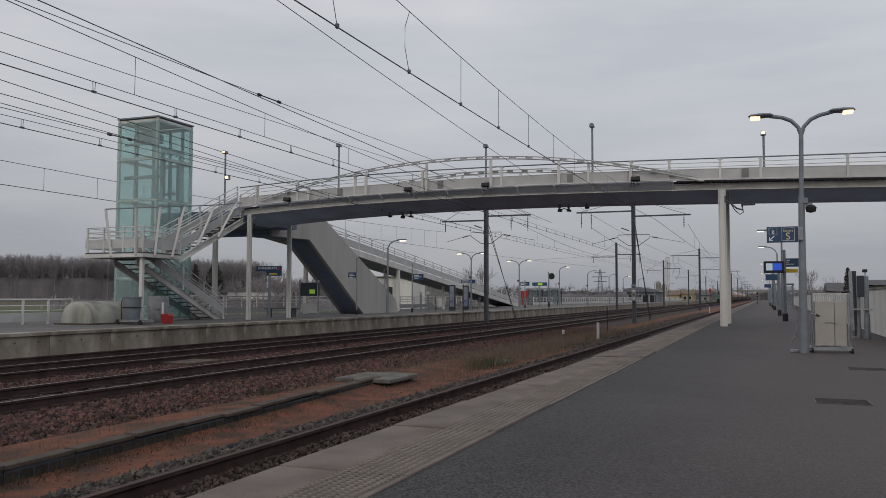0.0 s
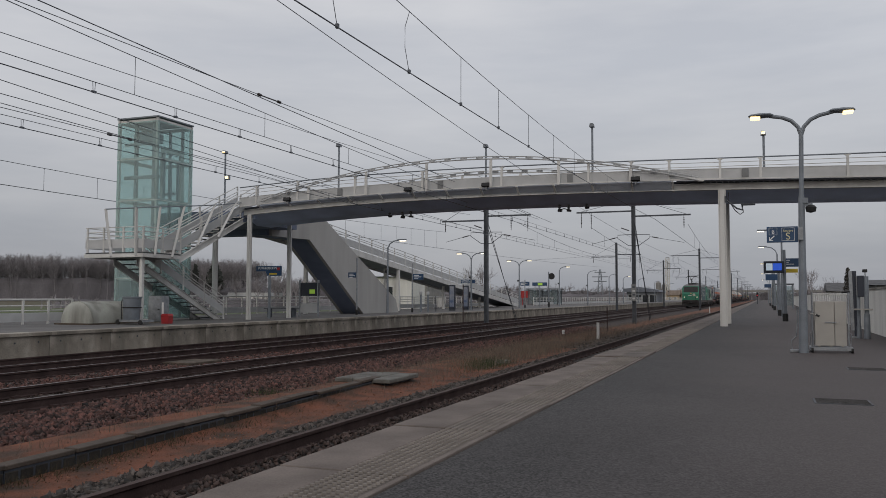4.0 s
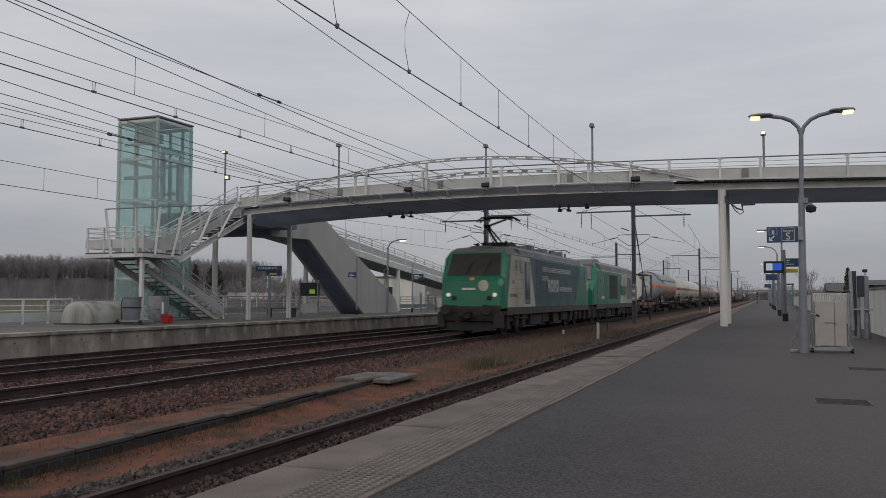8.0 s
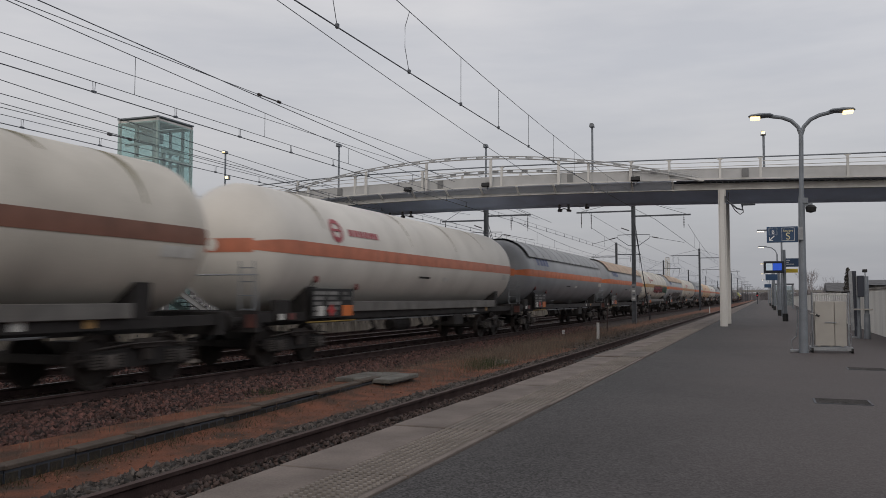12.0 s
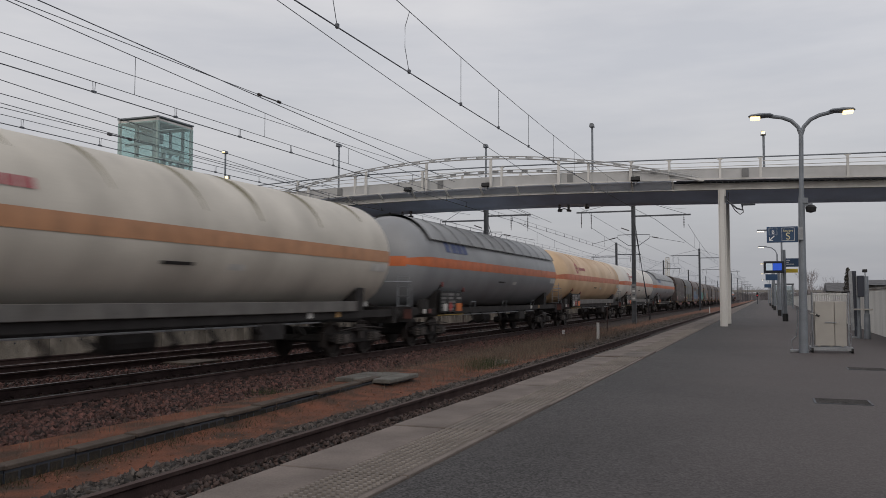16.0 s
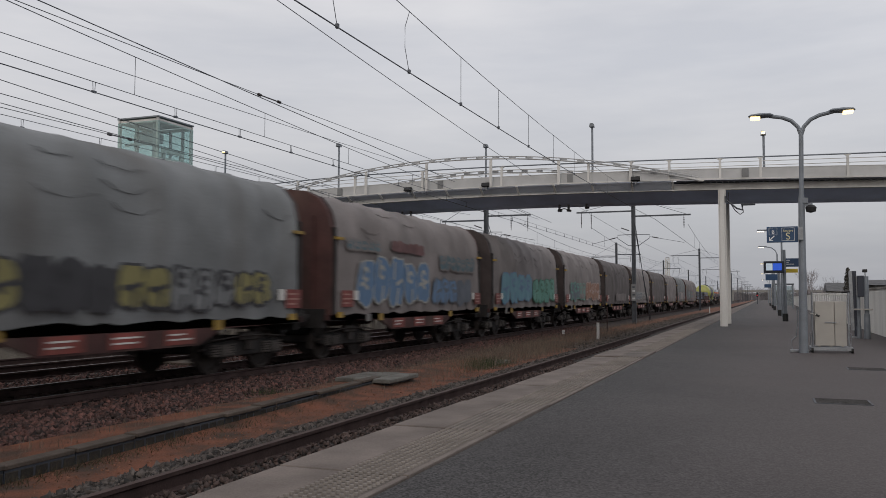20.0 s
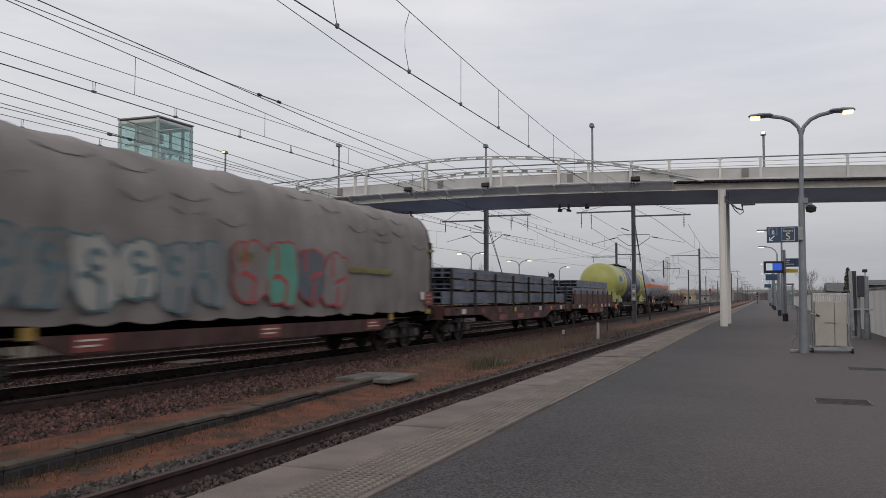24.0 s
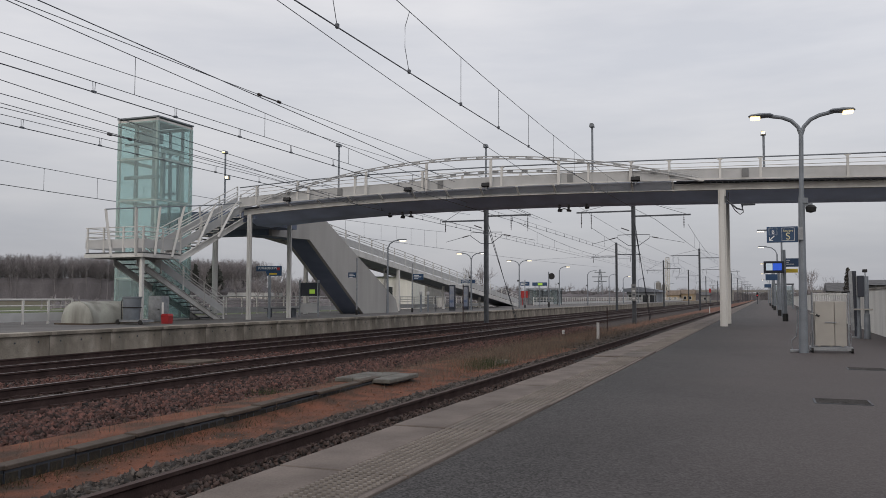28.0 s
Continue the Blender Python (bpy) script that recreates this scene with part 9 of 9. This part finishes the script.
side_panel(d2, "number_bar", 3.0, 3.9, 1.5, 1.68, 1.446, PLATE)
side_panel(d2, "logo", 1.75, 2.35, 1.75, 1.95, 1.446, LOGORED)
side_panel(d2, "logo", 17.95, 18.4, 1.74, 1.98, 1.446, LOGORED, 0.06, 0.06)
side_panel(d2, "green_edge", 18.95, 19.4, 1.14, 2.5, 1.425, LGREEN, -0.3, -0.06)
part("windscreen", loft(B(), [[(1.1, 1.20, 2.72), (1.0, 1.98, 3.66), (-1.0, 1.98, 3.66), (-1.1, 1.20, 2.72)], [(1.1, 1.25, 2.70), (1.0, 2.03, 3.64), (-1.0, 2.03, 3.64), (-1.1, 1.25, 2.70)]]), RAKEGLASS, d2, "raked dusty windscreen with sheen put in its colour")
d2.children[-1].location = (0, -0.03, 0.02)
part("logo", cube(-0.3, 0.45, 0.64, 0.665, 1.72, 1.92), LOGORED, d2, "plain red logo block")
part("grille", cube(-0.6, 0.6, 0.645, 0.67, 1.25, 1.62), LDARK, d2)
part("fuel_tank", lathe(B(), [(0, 0.1), (0.05, 0.38), (1.9, 0.38), (1.95, 0.1)], 14, center=(0.85, 12.8, 0.75)), LGREY, d2)
for k in range(4):
    part("roof_box", cube(-0.6, 0.6, 5 + k * 2.9, 7.2 + k * 2.9, 3.98, 4.08, 0.03), LROOF, d2)
part("cab_fairing", loft(B(), [[(1.15, y, 3.6), (0.95, y, z), (-0.95, y, z), (-1.15, y, 3.6)] for y, z in ((1.9, 3.72), (2.4, 4.02), (4.2, 4.16), (4.9, 4.02))]), LROOF, d2, "grey cab roof fairing", smooth=True)
for k in range(12):
    part("roof_vent", cube(1.28, 1.33, 4.6 + k * 0.95, 4.9 + k * 0.95, 3.55, 3.66), LDARK, d2)

# ---- container flat: s = 38.8 to 52.6
cw = vehicle("container_flat_wagon", "red-brown flat wagon for containers", "flat wagon", 39.2, "flat wagons")
LC = 14.2
for sx in (-1, 1):
    part("solebar", prism(B(), [(0.6, 0.95), (0.6, 1.16), (LC - 0.6, 1.16), (LC - 0.6, 0.95), (LC - 3.5, 0.9), (LC - 4.4, 0.62), (4.4, 0.62), (3.5, 0.9)], "x", sx * 1.2 - 0.06, sx * 1.2 + 0.06), BROWNFR, cw)
for y in (0.55, 3.5, 4.9, 7.5, 10.9, LC - 0.75):
    part("cross_member", cube(-1.2, 1.2, y, y + 0.22, 0.88, 1.14), BROWNFR, cw)
part("centre_sill", cube(-0.25, 0.25, 0.7, LC - 0.7, 0.8, 1.1), BROWNFR, cw)
for k, y in enumerate((2.2, 5.6, 8.3, 11.6)):
    part("side_plate", cube(1.265, 1.275, y, y + 0.45, 0.92, 1.1), (YELLOW, PLATE, RED, YELLOW)[k], cw)
buffers(cw, LC)
bogie(cw, 2.3)
bogie(cw, LC - 2.3)
tc = vehicle("tank_container", "white tank container in a navy steel frame", "tank container", 43.95)
CL, CW, CH, CZ = 6.058, 1.219, 2.591, 1.19
for x in (-CW + 0.07, CW - 0.07):
    for y in (0.07, CL - 0.07):
        part("corner_post", cube(x - 0.07, x + 0.07, y - 0.07, y + 0.07, CZ, CZ + CH), CONTFRAME, tc)
        for z in (CZ - 0.004, CZ + CH - 0.15):
            part("corner_casting", cube(x - 0.08, x + 0.08, y - 0.08, y + 0.08, z, z + 0.155), PLACARD if y < 1 else CONTFRAME, tc)
    part("top_rail", cube(x - 0.05, x + 0.05, 0.14, CL - 0.14, CZ + CH - 0.14, CZ + CH - 0.01), CONTFRAME, tc)
    part("bottom_rail", cube(x - 0.05, x + 0.05, 0.14, CL - 0.14, CZ + 0.14, CZ + 0.42), CONTFRAME, tc)
    part("brace", tube(B(), (x, CL - 0.15, CZ + 0.4), (x, CL - 1.0, CZ + 0.42), 0.05, 6), CONTFRAME, tc)
for y in (0.07, CL - 0.07):
    for z in (CZ + 0.05, CZ + CH - 0.07):
        part("end_rail", cube(-CW + 0.14, CW - 0.14, y - 0.05, y + 0.05, z - 0.05, z + 0.05), CONTFRAME, tc)
CTM = mat("container_tank_white", (0.60, 0.59, 0.55), 0.45, var=0.1, scale=1.5, bump=0.02, stain=0.2)
vt = part("vessel", lathe(B(), [(0.25, 0.3), (0.32, 0.85), (0.5, 1.12), (CL - 0.5, 1.12), (CL - 0.32, 0.85), (CL - 0.25, 0.3)], 32, center=(0, 0, CZ + 1.28)), CTM, tc, "white insulated vessel", smooth=True)
part("walkway", cube(-0.4, 1.1, 1.2, CL - 0.3, CZ + CH - 0.10, CZ + CH - 0.05), CONTFRAME, tc)
ep = B()
prism(ep, [(-0.55, CZ + 0.12), (0.55, CZ + 0.12), (1.02, CZ + 0.65), (1.02, CZ + 1.95), (0.62, CZ + 2.48), (-0.62, CZ + 2.48), (-1.02, CZ + 1.95), (-1.02, CZ + 0.65)], "y", 0.10, 0.26)
part("end_shield", ep, CTM, tc, "white octagonal end shield")
part("panel", cube(-0.68, 0.55, 0.09, 0.099, CZ + 0.45, CZ + 1.12), LGREY, tc)
part("placard", cube(-0.66, -0.2, 0.08, 0.089, CZ + 0.82, CZ + 1.1), RED, tc)
for x, z, m in ((0.05, 0.98, RED), (0.32, 0.98, HAZBLUE), (0.18, 0.78, PLATE)):
    part("placard", prism(B(), [(x - 0.19, CZ + z), (x, CZ + z - 0.19), (x + 0.19, CZ + z), (x, CZ + z + 0.19)], "y", 0.078, 0.086), m, tc)
part("logo", cube(-0.62, -0.38, 0.08, 0.098, CZ + 1.62, CZ + 1.78), LOGORED, tc)
for k in range(4):
    part("logo", cube(-0.3 + k * 0.2, -0.16 + k * 0.2, 0.08, 0.098, CZ + 1.63, CZ + 1.75), SIGNDARK, tc)
for z in (2.28, 2.18, 1.5, 1.4, 1.3):
    for x in (-0.4, -0.15, 0.1):
        part("lettering_bar", cube(x, x + 0.2, 0.08, 0.098, CZ + z, CZ + z + 0.06), SIGNDARK, tc)
part("logo", shell_patch(2.0, 2.35, 3, 16, 1.128, CZ + 1.28, 4), LOGORED, vt)
for k in range(4):
    part("logo", shell_patch(2.6 + k * 0.38, 2.85 + k * 0.38, 5, 13, 1.128, CZ + 1.28, 3), SIGNDARK, vt)
part("placard", shell_patch(0.9, 1.25, 4, 20, 1.128, CZ + 1.28, 4), RED, vt)
part("placard", shell_patch(0.6, 0.85, -20, -2, 1.128, CZ + 1.28, 4), HAZBLUE, vt)
part("placard", shell_patch(4.7, 5.2, 22, 34, 1.128, CZ + 1.28, 4), OCHRE, vt)
for k in range(6):
    part("band", shell_patch(0.75 + k * 0.9, 0.79 + k * 0.9, -90, 90, 1.124, CZ + 1.28, 20), TGREY, vt)
lad = B()
for k in range(9):
    tube(lad, (0.72, 0.08, CZ + 0.25 + k * 0.26), (1.05, 0.08, CZ + 0.25 + k * 0.26), 0.014, 5)
part("ladder", lad, CTM, tc)

# ---- tank wagons
tank_wagon(53.4, 20.8, TGREY, ORANGE, "grey gas tank wagon with sunshield and pink graffiti", SHIELD, (LOGOBLUE, "blocks"), (4.2, 17.6, -42, -8, [G_BLUSH, G_PLUM, G_CHALK], "band"), seed=1)
tank_wagon(74.2, 19.7, TWHITE, BROWNSTR, "grimy white gas tank wagon with brown band", seed=2)
tank_wagon(93.9, 20.5, TWHITE_C, SALMON, "white gas tank wagon with salmon band and red ring", None, (LOGORED, "ring"), seed=3)
tank_wagon(114.4, 21.1, TGREY, ORANGE, "grey gas tank wagon with sunshield and orange band", SHIELD, (LOGOBLUE, "blocks"), seed=4)
tank_wagon(135.5, 20.0, TGREY, ORANGE, "grey gas tank wagon under tan sunshield", SHIELD_TAN, (LOGOBLUE, "blocks"), seed=5)
tank_wagon(155.5, 19.5, TWHITE, OCHRE, "cream tank wagon with red and green graffiti", None, (LOGORED, "ring"), (6.5, 18.0, -26, 2, [G_CRIM, G_CRIM, G_CRIM, G_GREEN, G_GREEN]), seed=6)
tank_wagon(175.0, 19.8, TGREY_L, ORANGE, "blue-grey gas tank wagon under tan sunshield", SHIELD_TAN, (LOGOBLUE, "blocks", 2.2), (6.0, 15.0, -42, -20, [GHOST, GHOST, CHANNEL]), seed=7, graf_line=CHANNEL)
tank_wagon(194.8, 20.0, TWHITE, TANSTR, "grimy white tank wagon with tan band and ring logo", None, (LOGORED, "ring"), seed=8)
tank_wagon(214.8, 20.3, TGREY, ORANGE, "grey gas tank wagon with sunshield and bright orange band", SHIELD, (LOGOBLUE, "blocks"), seed=9)
tank_wagon(235.1, 20.0, TCREAM, SALMON, "rust-stained cream gas tank wagon with red ring", None, (LOGORED, "ring"), seed=10)
tank_wagon(255.1, 20.4, TWHITE_C, SALMON, "white gas tank wagon with salmon band and red ring", None, (LOGORED, "ring"), seed=11)
tank_wagon(275.5, 20.6, TGREY, ORANGE, "grey gas tank wagon with ribbed sunshield", SHIELD, (LOGOBLUE, "blocks"), seed=12)

# ---- tarpaulin wagons
TARPS = [(296.1, 13.2, TARP_D, [(1.6, 6.8, 1.3, 2.35, [TARP_D], TARP), (7.2, 10.8, 1.35, 2.1, [G_INK], TARP)]),
         (309.3, 12.5, TARP_G, [(2.0, 10.4, 1.3, 2.15, [G_YEL, G_INK, G_YEL, TARP_G, G_YEL], G_INK)]),
         (321.8, 12.9, TARP, [(2.0, 7.0, 1.3, 2.7, [G_COB], G_WHITE), (7.3, 11.0, 1.3, 2.2, [G_COB, G_SLATE], G_SLATE), (1.4, 3.4, 2.75, 3.15, [G_DIM], TARP), (7.9, 11.4, 2.4, 3.0, [G_DIM], TARP), (4.2, 6.6, 2.85, 3.2, [TARP_R], TARP_R)]),
         (334.7, 12.6, TARP, [(1.9, 6.6, 1.3, 2.65, [G_SKY], G_COB), (6.8, 11.0, 1.3, 2.5, [G_MINT], G_GREEN)]),
         (347.3, 12.3, TARP, [(2.2, 6.3, 1.35, 2.4, [G_SLATE, TARP], G_MINT), (6.5, 10.7, 1.4, 2.55, [G_ORG], G_ROSE)]), (359.6, 12.6, TARP_D, [(5.0, 9.5, 1.3, 1.9, [TARP], TARP)]),
         (372.2, 12.6, TARP, [(2.2, 10.0, 1.4, 2.1, [G_SLATE, TARP], G_WHITE)]), (384.8, 12.8, TARP_D, None), (397.6, 12.4, TARP, None),
         (410.0, 12.4, TARP_G, [(1.5, 10.8, 1.3, 2.3, [G_SLATE, G_WHITE, G_SLATE], G_ROSE)]), (422.4, 20.0, TARP, [(2.4, 8.2, 1.35, 2.6, [TARP_G, G_WHITE, TARP_G], G_DIM), (8.5, 13.4, 1.35, 2.75, [TARP, G_MINT, G_SLATE, TARP], G_CRIM), (8.6, 9.2, 2.2, 2.6, [G_YEL], G_YEL), (13.5, 16.2, 2.2, 2.36, [G_YEL], G_YEL)])]
for i, (s, L, m, g) in enumerate(TARPS):
    tarp_wagon(s, L, m, ("dark brown" if m == TARP_D else "grey-green" if m == TARP_G else "brown-grey") + " tarpaulin wagon" + (" with sprayed graffiti" if g else " with plain weathered hood"), g, seed=i, end=WAGONRED if i in (2, 10) else TARPEND)

# ---- steel loads, lime tank, last tank and last flat
stake_wagon(442.4, 20.0, "red-brown stake wagon loaded with grey steel", WAGONRED, [(1, 19, [(0.8, 19.2, 1.35, 1.78), (1.95, 17.5, 1.86, 2.2), (1.76, 16.4, 2.25, 2.62)])], 8, seed=20)
stake_wagon(462.4, 14.7, "red-brown boarded wagon loaded with steel", WAGONRED, [(1, 13, [(1.3, 13.5, 1.3, 1.7), (1.6, 13.2, 1.77, 2.15), (2.6, 12.6, 2.2, 2.6)])], 8, True, seed=21)
LOGOTEAL = mat("logo_teal_blue", (0.03, 0.12, 0.19), 0.5, var=0.1, bump=0)
lt = tank_wagon(477.1, 18.0, TLIME, None, "lime tank wagon with navy middle section", None, None, seed=22, r=1.45, cz=2.7)
part("navy_section", shell_patch(5.8, 12.9, -180, 180, 1.462, 2.7, 40), TNAVY, lt, "navy painted middle section", smooth=True)
for y, m in ((4.6, TLIME), (7.2, TNAVY), (9.1, TNAVY), (10.9, TNAVY), (13.9, TLIME)):
    part("tank_hoop", shell_patch(y - 0.05, y + 0.05, -180, 180, 1.485, 2.7, 40), m, lt)
wk = part("walkway", cube(-0.5, 0.5, 6.2, 12.2, 4.20, 4.225), CHANNEL, lt, "grey roof walkway")
for y in np.linspace(6.4, 12.0, 6):
    part("walkway_bracket", cube(-0.42, 0.42, y - 0.03, y + 0.03, 4.10, 4.188), FRAME, wk)
part("lid", lathe(B(), [(4.10, 0.3), (4.30, 0.3), (4.34, 0.2), (4.35, 0.02)], 16, axis="z", center=(0, 9.3, 0)), FRAME, lt)
part("end_platform", cube(-1.25, 1.3, 0.62, 1.15, 1.24, 2.04, 0.03), TLIME, lt)
part("platform_plate", cube(-1.3, 1.35, 0.6, 1.9, 2.05, 2.09), TLIME, lt)
for a, b in ((1.2, 4.5), (14.0, 17.3)):
    part("saddle_skirt", prism(B(), [(a, 1.24), (b, 1.24), (b - 0.35 if a > 9 else b, 1.42), (b - 1.2, 1.75), (a + 0.6, 1.75)], "x", 1.16, 1.24), TLIME, lt, "lime saddle plate")
part("rear_platform", cube(0.9, 1.3, 15.9, 17.4, 1.42, 1.56, 0.02), TLIME, lt)
for k in range(4):
    part("logo", shell_patch(2.1 + k * 0.345, 2.41 + k * 0.345, 4, 19, 1.462, 2.7, 3), LOGOTEAL, lt, "plain blue logo block")
for k in range(3):
    part("data_mark", shell_patch(6.5, 6.85, -3 - 6 * k, 1 - 6 * k, 1.468, 2.7, 2), PLACARD if k == 1 else TANSTR, lt)
for y in (7.8, 9.05):
    part("data_mark", shell_patch(y, y + 0.35, -34, -28, 1.468, 2.7, 2), PLATE, lt)
for k in range(6):
    part("data_mark", shell_patch(2.0 + k * 0.4, 2.32 + k * 0.4, -25 - 3 * (k % 2), -23 - 3 * (k % 2), 1.462, 2.7, 2), OLIVE, lt)
for k, m in enumerate((GREENPLAC, PLATE, PLATE, PLACARD)):
    part("label_plate", cube(1.345, 1.355, 2.0 + k * 0.5, 2.3 + k * 0.5, 1.26, 1.46), m, lt)
part("step_box", cube(1.22, 1.36, 0.75, 1.2, 0.78, 1.1, 0.02), PLACARD, lt, "orange step box")
tank_wagon(495.7, 18.3, TGREY_N, ORANGE, "clean light grey gas tank wagon with orange band", None, (LOGOBLUE, "blocks", 2.6), seed=23)
lw = stake_wagon(514.0, 20.4, "red-brown boarded wagon with a low steel load", WAGONRED, [(1, 19, [(1.3, 18.6, 1.3, 1.66), (1.0, 18.5, 1.72, 1.94), (0.9, 12.1, 1.95, 2.17)])], 11, True, seed=24)
part("hand_brake_wheel", lathe(B(), [(0.0, 0.16), (0.0, 0.21), (0.05, 0.21), (0.05, 0.16)], 18, center=(1.44, 11.9, 0.62), axis="x", caps=False), DUSTYEL, lw, "yellow hand brake wheel")
part("wheel_spokes", box(box(B(), 1.45, 1.48, 11.72, 12.08, 0.60, 0.64), 1.455, 1.475, 11.88, 11.92, 0.44, 0.80), DUSTYEL, lw)
part("tail_lamp", cube(1.05, 1.25, 19.5, 19.66, 1.60, 1.80, 0.03), DUSTYEL, lw, "yellow tail lamp")


def motions():
    for v, s in TRAIN:
        rows = [(t, pose(X_TRAIN, Y0 - V * t + s, 0)) for t in (0, 1 / 30, 7, 14, 21, 28 - 1 / 30, 28)]
        walk(v, rows)


motions()
